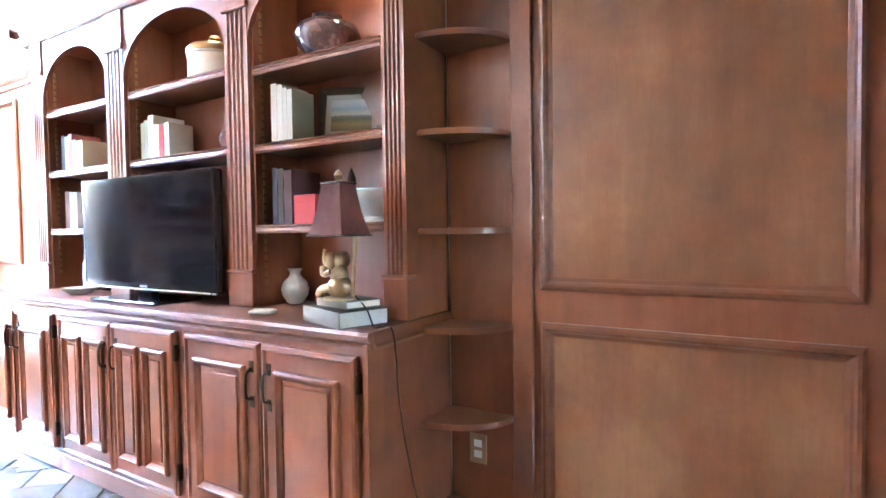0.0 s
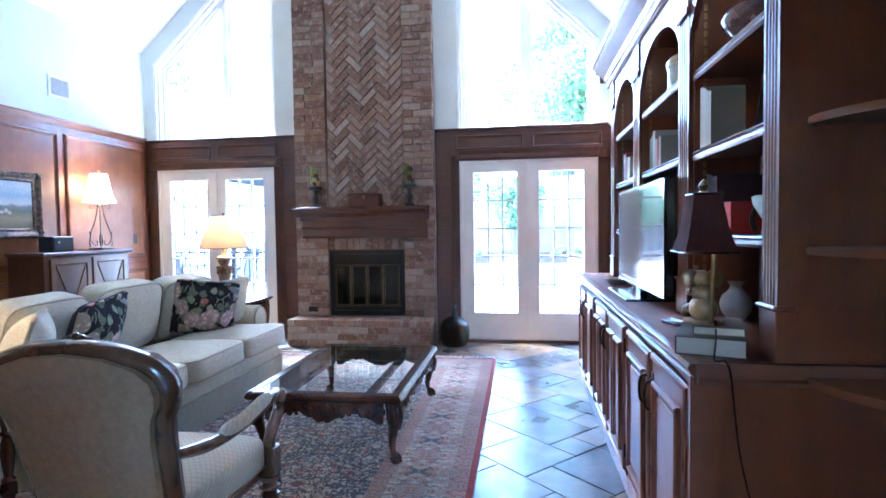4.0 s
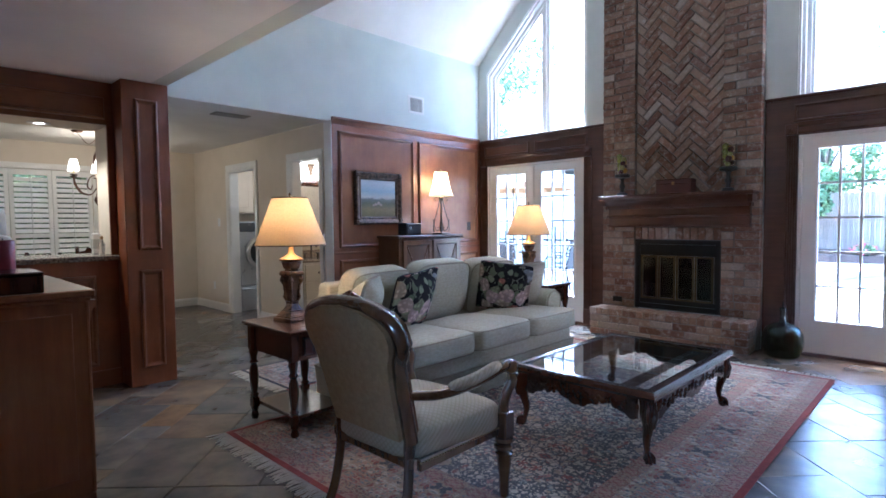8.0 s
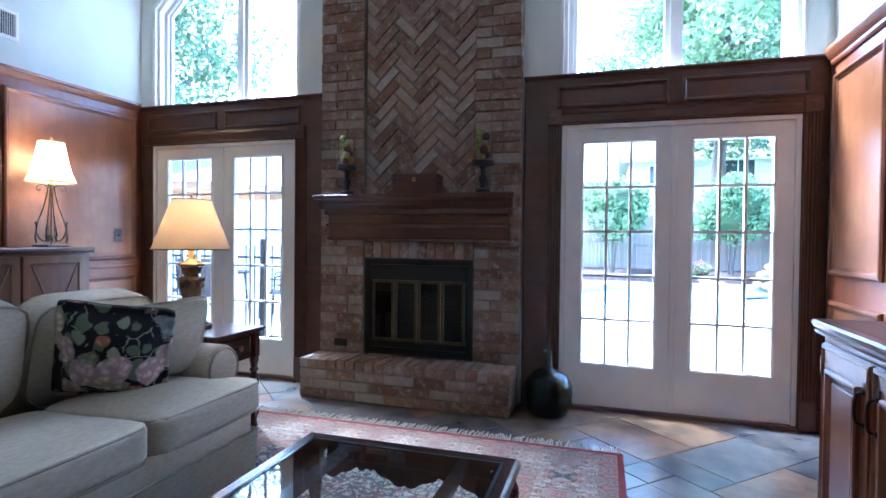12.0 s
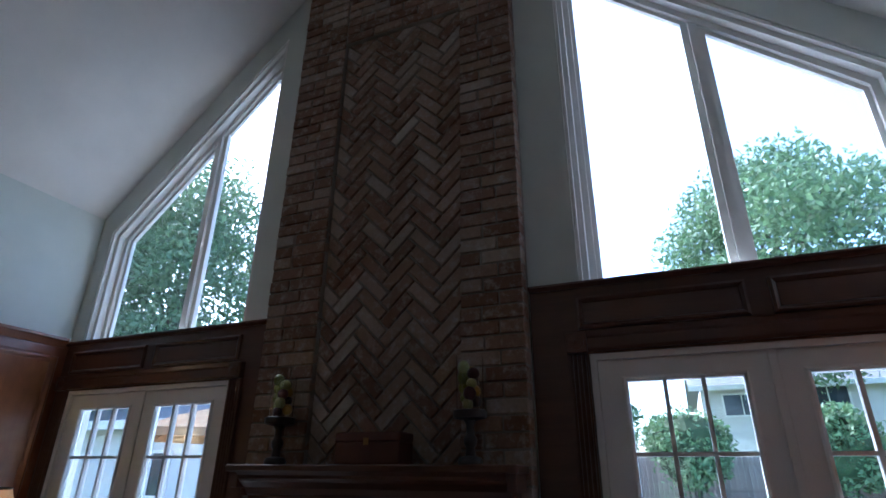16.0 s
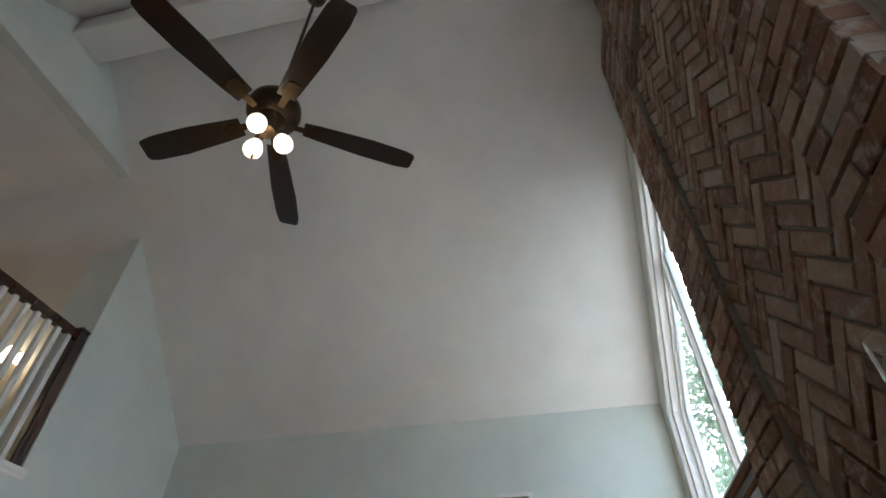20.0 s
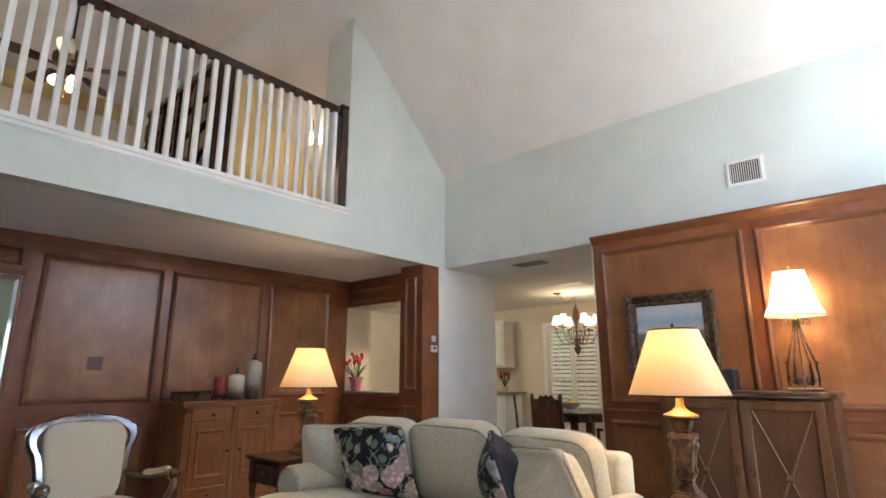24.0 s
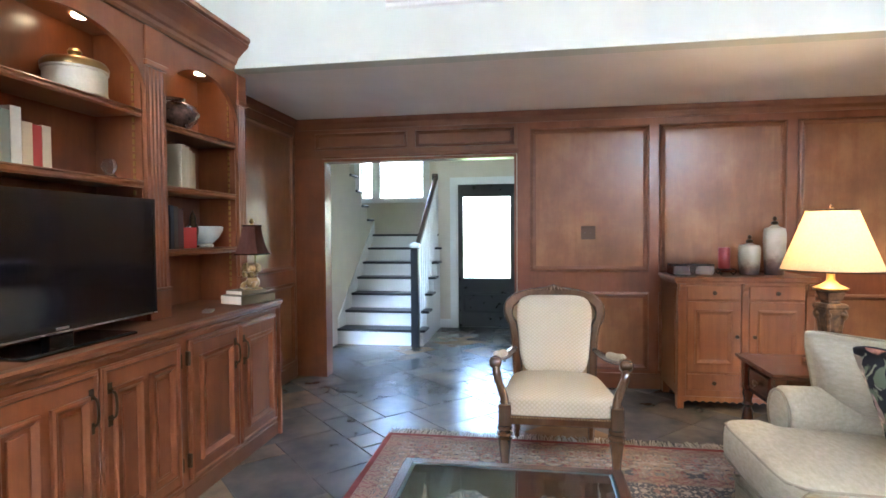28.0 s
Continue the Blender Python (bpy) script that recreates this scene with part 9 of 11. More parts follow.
def ceiling_fan(hub, zb, angles, length, top, lights, label, lamp_w):
    root = thing("ceiling_fan", label, "ceiling fan", pose(*hub, 0))
    part("canopy", lathe([(0.018, top - 0.09), (0.045, top - 0.075), (0.075, top - 0.035), (0.078, top)], 24), BRONZE, root, smooth=40)
    part("downrod", lathe([(0.012, zb + 0.215), (0.012, top - 0.075)], 12), BRONZE, root, smooth=60)
    body = part("motor_housing", lathe([(0.075, zb - 0.05), (0.085, zb - 0.03), (0.125, zb - 0.012), (0.15, zb + 0.02), (0.158, zb + 0.06), (0.152, zb + 0.10), (0.13, zb + 0.125), (0.125, zb + 0.145), (0.07, zb + 0.175), (0.035, zb + 0.195), (0.03, zb + 0.22), (0.02, zb + 0.225)], 32), BRONZE, root, "dark bronze motor housing", smooth=35)
    part("switch_cup", lathe([(0.02, zb - 0.145), (0.05, zb - 0.14), (0.062, zb - 0.11), (0.062, zb - 0.07), (0.075, zb - 0.051)], 24), BRONZE, body, smooth=40)
    me = blade_mesh(length - 0.19, BLADE)
    for a in angles:
        bl = new("blade", me)
        bl.parent = root
        bl.matrix_local = Matrix.Rotation(a, 4, "Z") @ Matrix.Translation((0.19, 0, zb - 0.02)) @ Matrix.Rotation(radians(11), 4, "X")
        iron = part("blade_iron", prism([(-0.07, -0.02), (0.0, -0.018), (0.05, -0.045), (0.11, -0.035), (0.12, 0), (0.11, 0.035), (0.05, 0.045), (0.0, 0.018), (-0.07, 0.02)], "z", -0.014, -0.0045, None, 0.002), BRONZE, bl)
    for k, a in enumerate(lights):
        c, s = math.cos(a), math.sin(a)
        arm = part("light_arm", tube(smooth_path([(0.035 * c, 0.035 * s, zb - 0.115), (0.056 * c, 0.056 * s, zb - 0.11), (0.072 * c, 0.072 * s, zb - 0.125)]), 0.009, 8), BRONZE, root, smooth=60)
        m = Matrix.Translation((0.072 * c, 0.072 * s, zb - 0.12)) @ Matrix.Rotation(a, 4, "Z") @ Matrix.Rotation(radians(-22), 4, "Y")
        part("fitter", lathe([(0.020, -0.03), (0.026, -0.02), (0.024, 0.0), (0.01, 0.006)], 16, m=m), BRONZE, arm, smooth=50)
        part("glass_shade", lathe([(0.034, -0.135), (0.048, -0.12), (0.054, -0.095), (0.050, -0.07), (0.036, -0.045), (0.026, -0.03)], 20, m=m), FAN_GLASS, arm, "lit frosted glass shade", smooth=60)
    part("pull_chain", tube([(0.03, 0.0, zb - 0.14), (0.03, 0.0, zb - 0.33)], 0.0022, 6), BRASS, root)
    part("chain_bob", lathe([(0.003, zb - 0.375), (0.011, zb - 0.36), (0.008, zb - 0.335), (0.003, zb - 0.33)], 10, centre=(0.03, 0)), BRONZE, root, smooth=50)
    lamp("fan_lamp", "POINT", Matrix.Translation((hub[0], hub[1], zb - 0.34)), lamp_w, WARM, radius=0.06)
    return root


FAN_XY = (-3.50, -0.635)
ANG = [math.atan2(y - FAN_XY[1], x - FAN_XY[0]) for x, y in ((-3.189, 0.166), (-4.142, -0.102), (-4.204, -1.097), (-3.237, -1.475), (-2.64, -0.682))]
loft_railing()
loft_room()
ceiling_fan(FAN_XY, 4.15, ANG, 0.86, RIDGE - 0.381, [radians(a) for a in (96, 211, 331)], "dark bronze ceiling fan with walnut blades and lit glass shades", 0.3)
ceiling_fan((1.0, -0.14), 4.42, [radians(20 + 72 * k) for k in range(5)], 0.62, 5.249, [radians(a) for a in (200, 320, 80)], "bronze loft ceiling fan with wooden blades and lit shades", 0.2)


# ---- front hall ----
def front_stairs():
    root = thing("staircase", "white staircase with black treads rising to a landing", "staircase", Matrix())
    y0, y1 = 1.22, 2.278
    for k in range(7):
        x = 1.62 + 0.25 * k
        part("riser", box(x, x + 0.02, y0, y1, 0.19 * k - (0.005 if k == 0 else 0), 0.19 * (k + 1) - 0.03), PAINT_TRIM, root)
        if k < 6:
            part("tread", box(x - 0.025, x + 0.25, y0 - 0.03, y1, 0.19 * (k + 1) - 0.03, 0.19 * (k + 1), 0.006), BLACK_PAINT, root, "black painted tread")
            part("stringer_panel", box(x + 0.0205, x + 0.27, y0, y0 + 0.02, -0.005, 0.19 * (k + 1) - 0.031), PAINT_TRIM, root)
    part("landing", box(3.095, 4.29, 1.25, 3.29, 1.30, 1.33, 0.004), BLACK_PAINT, root, "black painted landing")
    # return flight, its black tread ends proud of the side wall
    for k in range(5):
        x = 3.12 - 0.25 * k
        part("tread", box(x - 0.25, x + 0.025, 2.25, 3.29, 1.523 + 0.19 * k, 1.553 + 0.19 * k, 0.005), BLACK_PAINT, root, "black painted tread")
        part("riser", box(x - 0.02, x, 2.362, 3.29, 1.335 + 0.19 * k, 1.522 + 0.19 * k), PAINT_TRIM, root)
    part("skirt_board", prism([(1.62, 0.0), (1.62, 0.32), (3.2, 1.52), (3.2, 1.335)], "y", 2.262, 2.277), PAINT_TRIM, root)
    newel = part("newel", box(1.505, 1.595, 1.25, 1.34, -0.004, 1.17, 0.006), BLACK_PAINT, root, "black newel post")
    part("newel_cap", lathe([(0.05, 1.17), (0.085, 1.185), (0.085, 1.205), (0.06, 1.225), (0, 1.235)], 4, m=Matrix.Translation((1.55, 1.295, 0)) @ Matrix.Rotation(math.pi / 4, 4, "Z")), PAINT_TRIM, newel, "white newel cap")
    top = part("upper_newel", box(3.06, 3.15, 1.255, 1.345, 1.332, 2.10, 0.006), PAINT_TRIM, root)
    part("newel_cap", box(3.045, 3.165, 1.24, 1.36, 2.10, 2.20, 0.012), MAHOGANY, top, "dark newel cap")
    part("handrail", prism([(1.59, 1.06), (3.06, 2.10), (3.06, 2.17), (1.59, 1.13)], "y", 1.27, 1.325, None, 0.006), MAHOGANY, root, "dark handrail")
    for k in range(6):
        for f in (0.06, 0.18):
            x = 1.62 + 0.25 * k + f
            part("baluster", box(x - 0.016, x + 0.016, 1.282, 1.314, 0.19 * (k + 1), 1.06 + (x - 1.59) * 0.7075 + 0.003), PAINT_TRIM, root)


def hall_fittings():
    P = on_wall("x", 2.90, -1)
    # front door
    root = thing("front_door", "closed dark panelled front door with a large clear glass light", "door", Matrix(), kind="structure")
    root.name = "door_3"
    b = bmesh.new()
    dx = lambda y0, y1, z0, z1, w0=-0.06, w1=-0.015: wbox(P, y0, y1, z0, z1, w0, w1, b)
    dx(0.14, 0.215, 0.01, 2.02); dx(0.90, 0.96, 0.01, 2.02)
    dx(0.215, 0.90, 1.86, 2.02); dx(0.215, 0.90, 0.01, 0.20); dx(0.215, 0.90, 0.50, 0.69)
    DOOR_DARK = plain("black_door_paint", (0.012, 0.012, 0.013), 0.3)
    part("door_leaf", b, DOOR_DARK, root)
    b = bmesh.new()
    for y0, y1, z0, z1 in ((0.10, 0.139, 0.0, 2.06), (0.961, 1.0, 0.0, 2.06), (0.139, 0.961, 2.022, 2.06)):
        wbox(P, y0, y1, z0, z1, -0.11, -0.001, b)
    part("jamb", b, PAINT_TRIM, root, "white door jamb")
    part("threshold", wbox(P, 0.139, 0.961, -0.02, 0.018, -0.13, 0.004, None, 0.003), DOOR_DARK, root, "dark threshold")
    part("lower_panel", wbox(P, 0.215, 0.90, 0.20, 0.50, -0.05, -0.03), DOOR_DARK, root)
    part("panel_moulding", moulding(P, 0.215, 0.90, 0.20, 0.50, [(0, -0.03), (0, -0.012), (0.02, -0.012), (0.035, -0.03)]), DOOR_DARK, root)
    part("panel_moulding", moulding(P, 0.205, 0.91, 0.68, 1.87, [(0, -0.015), (0, -0.004), (0.018, -0.004), (0.028, -0.03), (0.01, -0.03)]), DOOR_DARK, root)
    gl = part("glass", wbox(P, 0.214, 0.901, 0.689, 1.861, -0.042, -0.036), GLASS, root)
    gl.visible_shadow = False
    part("door_handle", tube([P(0.875, 1.0, -0.012), P(0.875, 1.0, 0.03), P(0.80, 1.0, 0.032)], 0.009, 8), BRONZE, root, smooth=50)
    # casings, crown and baseboards
    b = bmesh.new()
    for y0, y1, z0, z1 in ((0.03, 0.12, 0, 2.12), (0.98, 1.07, 0, 2.12), (0.12, 0.98, 2.03, 2.12)):
        wbox(P, y0, y1, z0, z1, 0.0, 0.018, b)
    setting("trim_front_door", b, PAINT_TRIM, "white casing round the front door")
    b = bmesh.new()
    for y0, y1, z0, z1 in ((0.06, 1.04, 2.36, 2.40), (0.06, 0.12, 2.40, 2.60), (0.98, 1.04, 2.40, 2.60), (0.06, 1.04, 2.60, 2.66)):
        wbox(P, y0, y1, z0, z1, 0.0, 0.018, b)
    w = setting("window_transom", b, PAINT_TRIM, "white framed transom over the front door")
    g = part("glass", wbox(P, 0.12, 0.98, 2.40, 2.60, -0.08, -0.075), GLASS, w)
    g.visible_shadow = False
    b = bmesh.new()
    bp = [(0, 0), (0, 0.014), (0.10, 0.014), (0.12, 0.006), (0.12, 0)]
    run(P, -1.5, 0.03, bp, b); run(P, 1.07, 1.24, bp, b)
    run(on_wall("y", -1.5, 1), 0.28, 2.9, bp, b)
    setting("baseboard_front_hall", b, PAINT_TRIM, "white baseboard in the front hall")
    # landing window
    P = on_wall("x", 4.30, -1)
    root = thing("window_landing", "white landing window with two lights and a muntin", "window", Matrix(), kind="structure")
    b = bmesh.new()
    for y0, y1, z0, z1 in ((1.62, 1.72, 1.84, 2.80), (2.83, 2.93, 1.84, 2.80), (1.72, 2.83, 2.70, 2.80)):
        wbox(P, y0, y1, z0, z1, 0.0, 0.02, b)
    part("casing", b, PAINT_TRIM, root)
    part("window_sill", wbox(P, 1.58, 2.97, 1.86, 1.92, 0.0, 0.06, None, 0.005), PAINT_TRIM, root)
    part("mullion", wbox(P, 2.52, 2.60, 1.92, 2.70, -0.09, -0.02), PAINT_TRIM, root)
    for y0, y1 in ((1.72, 2.52), (2.60, 2.83)):
        b = moulding(P, y0, y1, 1.92, 2.70, [(0, -0.08), (0, -0.04), (0.03, -0.04), (0.03, -0.08)])
        wbox(P, y0 + 0.03, y1 - 0.03, 2.29, 2.31, -0.075, -0.05, b)
        part("sash", b, PAINT_TRIM, root)
        g = part("pane", wbox(P, y0 + 0.02, y1 - 0.02, 1.94, 2.68, -0.064, -0.060), GLASS, root)
        g.visible_shadow = False


front_stairs()
hall_fittings()

# ---- passage, kitchen and nook ----
def casing(name, P, a0, a1, top, label):
    b = bmesh.new()
    prof = [(0, 0), (0, 0.010), (0.02, 0.016), (0.055, 0.018), (0.075, 0.022), (0.085, 0.022), (0.085, 0)]
    run(P, 0.0, top, [(a0 - u, w) for u, w in prof], b, True)
    run(P, 0.0, top, [(a1 + u, w) for u, w in prof], b, True)
    run(P, a0 - 0.085, a1 + 0.085, [(top + u, w) for u, w in prof], b)
    for a, s in ((a0, 1), (a1, -1)):
        wbox(P, min(a, a + s * 0.012), max(a, a + s * 0.012), 0, top, -0.12, 0.0, b)
    wbox(P, a0 + 0.012, a1 - 0.012, top - 0.012, top, -0.12, 0.0, b)
    setting(name, b, PAINT_TRIM, label)


PH = on_wall("x", -3.20, 1)
PNK = on_wall("y", -7.20, 1)
casing("trim_laundry_door", PH, -5.95, -5.20, 2.03, "white casing round the laundry doorway")
casing("trim_powder_door", PH, -4.26, -3.66, 2.03, "white casing round the powder room doorway")
BASE = [(0, 0), (0, 0.014), (0.085, 0.014), (0.105, 0.010), (0.115, 0.004), (0.12, 0)]
_b = bmesh.new()
run(PH, -7.18, -6.035, BASE, _b)
run(PH, -5.115, -4.345, BASE, _b)
run(PNK, -3.186, -2.70, BASE, _b)
run(PNK, -0.34, 2.4, BASE, _b)
run(on_wall("x", XL, -1), -4.35, -3.32, BASE, _b)
setting("baseboard_passage", _b, PAINT_TRIM, "white baseboard along the passage walls")
switch_plate(PH, -6.32, 1.31, 0.075, 0.12, WHITE_PLASTIC, "white light switch on the cream wall", 1)
wall_outlet(PH, -6.55, 0.36, WHITE_PLASTIC, "white wall outlet low on the cream wall")


def shuttered_window(name, a0, a1, v0, v1, leaves, label):
    root = thing(name, label, "window", Matrix(), kind="structure")
    part("casing", moulding(PNK, a0 - 0.08, a1 + 0.08, v0 - 0.08, v1 + 0.08, [(0, 0), (0, 0.016), (0.03, 0.02), (0.07, 0.02), (0.08, 0.012), (0.08, 0)]), PAINT_TRIM, root)
    part("window_sill", wbox(PNK, a0 - 0.10, a1 + 0.10, v0 - 0.115, v0 - 0.08, 0.0, 0.05, None, 0.004), PAINT_TRIM, root)
    g = part("pane", wbox(PNK, a0, a1, v0, v1, -0.14, -0.135), GLASS, root)
    g.visible_shadow = False
    part("sash", moulding(PNK, a0, a1, v0, v1, [(0, -0.15), (0, -0.11), (0.035, -0.11), (0.035, -0.15)]), PAINT_TRIM, root)
    w = (a1 - a0) / leaves
    slat = None
    for k in range(leaves):
        l0, l1 = a0 + w * k + 0.003, a0 + w * (k + 1) - 0.003
        b = bmesh.new()
        rail = (v0 + v1) / 2 - 0.2
        for x0, x1, y0, y1 in ((l0, l0 + 0.045, v0, v1), (l1 - 0.045, l1, v0, v1), (l0 + 0.045, l1 - 0.045, v0, v0 + 0.08), (l0 + 0.045, l1 - 0.045, v1 - 0.08, v1), (l0 + 0.045, l1 - 0.045, rail, rail + 0.06)):
            wbox(PNK, x0, x1, y0 + 0.003, y1 - 0.003, -0.045, -0.015, b)
        sh = part("shutter", b, PAINT_TRIM, root, "white louvred shutter")
        me = mesh_of(box(l0 + 0.047, l1 - 0.047, -0.032, 0.032, -0.004, 0.004, 0.002), "slat", PAINT_TRIM)
        z = v0 + 0.12
        while z < v1 - 0.11:
            if not (rail - 0.035 < z < rail + 0.09):
                s = new("slat", me)
                s.parent = sh
                s.location = (0, -7.23, z)
                s.rotation_euler = (radians(-52), 0, 0)
            z += 0.068
        part("tilt_rod", wbox(PNK, (l0 + l1) / 2 - 0.006, (l0 + l1) / 2 + 0.006, v0 + 0.1, v1 - 0.1, -0.004, 0.008), PAINT_TRIM, sh)


shuttered_window("window_nook", -2.62, -1.98, 0.40, 2.03, 1, "tall nook window with a white louvred shutter")
shuttered_window("window_nook_wide", -1.80, -0.42, 0.62, 2.03, 3, "wide nook window with white louvred shutters")


def chandelier():
    x, y = -1.60, -6.05
    root = thing("chandelier", "wrought iron chandelier with six lit cream candle shades", "chandelier", pose(x, y, 0))
    rust = surface("rusty_iron", (0.05, 0.025, 0.015), (0.16, 0.08, 0.045), 0.55, 20, 90, 0.3, 0.001, 0.4)
    part("stem", lathe([(0.0, 1.50), (0.022, 1.53), (0.045, 1.57), (0.05, 1.60), (0.03, 1.64), (0.016, 1.70), (0.014, 1.92), (0.03, 1.98), (0.048, 2.04), (0.042, 2.12), (0.018, 2.18), (0.01, 2.22), (0, 2.23)], 18), rust, root, smooth=50)
    for k in range(6):
        a = math.pi / 3 * k + 0.35
        c, s = math.cos(a), math.sin(a)
        q = lambda r, z: (r * c, r * s, z)
        arm = part("arm", tube(smooth_path([q(0.02, 1.74), q(0.09, 1.66), q(0.20, 1.68), q(0.27, 1.78), q(0.285, 1.87)]), 0.007, 7), rust, root, smooth=60)
        part("scroll", tube(smooth_path([q(0.03, 1.90), q(0.10, 1.86), q(0.13, 1.76), q(0.09, 1.72), q(0.07, 1.77)]), 0.0055, 6), rust, arm, smooth=60)
        part("drip_pan", lathe([(0.008, 1.865), (0.035, 1.875), (0.04, 1.885), (0.012, 1.885)], 14, centre=(0.285 * c, 0.285 * s)), rust, arm, smooth=50)
        part("candle", lathe([(0.012, 1.886), (0.012, 1.96)], 10, centre=(0.285 * c, 0.285 * s)), IVORY, arm, "cream candle sleeve", smooth=60)
        b = bmesh.new()
        n = 20
        rr = [[b.verts.new((0.285 * c + r * math.cos(2 * math.pi * j / n), 0.285 * s + r * math.sin(2 * math.pi * j / n), z)) for j in range(n)] for r, z in ((0.062, 1.945), (0.036, 2.065))]
        for j in range(n):
            b.faces.new((rr[0][j], rr[0][(j + 1) % n], rr[1][(j + 1) % n], rr[1][j]))
        part("shade", b, LIT_SHADE, arm, "lit cream shade", smooth=60)
    # swag chain to its hook and the ceiling canopy
    pts = smooth_path([(0, 0, 2.22), (0.0, 0.0, 2.33), (0.10, 0.05, 2.26), (0.2, 0.1, 2.36), (0.22, 0.11, 2.385)], 7)
    for j in range(len(pts) - 1):
        p0, p1 = Vector(pts[j]), Vector(pts[j + 1])
        part("chain_link", tube([p0, (p0 + p1) / 2 + Vector((0.004, 0, 0)), p1], 0.0035, 5), rust, root)
    part("canopy", lathe([(0.012, 2.375), (0.045, 2.38), (0.06, 2.392), (0.062, 2.399)], 18, centre=(0.22, 0.11)), rust, root, smooth=50)
    lamp("chandelier_lamp", "POINT", Matrix.Translation((x, y, 2.12)), 0.6, WARM, radius=0.2)


LIT_SHADE = glowing("lit_cream_shade", (1.0, 0.78, 0.48), 0.14)
chandelier()


def nook_table():
    cx, cy = -1.62, -6.0
    root = thing("dining_table", "dark wooden breakfast table with clipped corners", "table", pose(cx, cy, 0))
    o = [(-0.52, -0.28), (-0.28, -0.62), (0.28, -0.62), (0.52, -0.28), (0.52, 0.28), (0.28, 0.62), (-0.28, 0.62), (-0.52, 0.28)]
    part("tabletop", prism(o, "z", 0.715, 0.75, None, 0.006), MAHOGANY, root)
    part("apron", prism([(u * 0.82, v * 0.82) for u, v in o], "z", 0.63, 0.714), MAHOGANY, root)
    for sx in (-1, 1):
        for sy in (-1, 1):
            part("leg", box(sx * 0.33 - 0.045, sx * 0.33 + 0.045, sy * 0.40 - 0.045, sy * 0.40 + 0.045, 0, 0.629, 0.006), MAHOGANY, root)
    first = None
    for px, py, turn in ((-1.68, -5.22, 180), (-1.10, -5.55, 125), (-1.75, -6.80, 0)):
        if first is None:
            c = first = thing("dining_chair", "carved dark wooden dining chair at the breakfast table", "chair", pose(0, 0, 0), "breakfast chairs")
            part("seat", box(-0.22, 0.22, -0.20, 0.22, 0.43, 0.47, 0.01), MAHOGANY, c)
            for sx in (-1, 1):
                part("front_leg", box(sx * 0.19 - 0.02, sx * 0.19 + 0.02, 0.17, 0.21, 0, 0.429, 0.004), MAHOGANY, c)
                part("back_post", prism([(-0.20, 0), (-0.16, 0), (-0.165, 0.45), (-0.21, 0.96), (-0.225, 1.0), (-0.24, 0.96), (-0.20, 0.45)], "x", sx * 0.20 - 0.02, sx * 0.20 + 0.02), MAHOGANY, c)
            part("crest_rail", prism([(-0.18, 0.82), (0.18, 0.82), (0.18, 0.93), (0.11, 0.94), (0.08, 0.985), (0.03, 0.965), (0, 0.99), (-0.03, 0.965), (-0.08, 0.985), (-0.11, 0.94), (-0.18, 0.93)], "y", -0.232, -0.21), MAHOGANY, c)
            part("back_panel", box(-0.18, 0.18, -0.212, -0.195, 0.50, 0.82), WALNUT, c)
            part("stretcher", box(-0.17, 0.17, -0.19, -0.17, 0.2, 0.24), MAHOGANY, c)
        else:
            c = copy_thing(first, pose(px, py, 0, 0, 0, turn))
            continue
        c.matrix_world = pose(px, py, 0, 0, 0, turn)
    pot("fruit_bowl", -1.60, -5.75, 0.751, [(0.055, 0), (0.06, 0.012), (0.05, 0.02), (0.11, 0.06), (0.155, 0.115), (0.15, 0.117), (0.10, 0.065), (0.0, 0.03)], CERAMIC, "pale ceramic bowl on the breakfast table", "bowl")
    random.seed(4)
    for k in range(7):
        a = k * 2.4
        r = 0.055 if k else 0.0
        f = part("fruit", lathe([(0.0, -0.036), (0.022, -0.028), (0.037, 0), (0.027, 0.026), (0.006, 0.034), (0, 0.032)], 12), plain("yellow_fruit", (0.62, 0.42, 0.05), 0.4) if k % 3 else plain("green_fruit", (0.3, 0.4, 0.08), 0.4), smooth=60)
        f.location = (-1.60 + r * math.cos(a), -5.75 + r * math.sin(a), 0.751 + 0.105 + (0.03 if k == 0 else 0))
        tagged(f, "yellow fruit heaped in the pale bowl", "fruit", "fruit in the bowl")


nook_table()


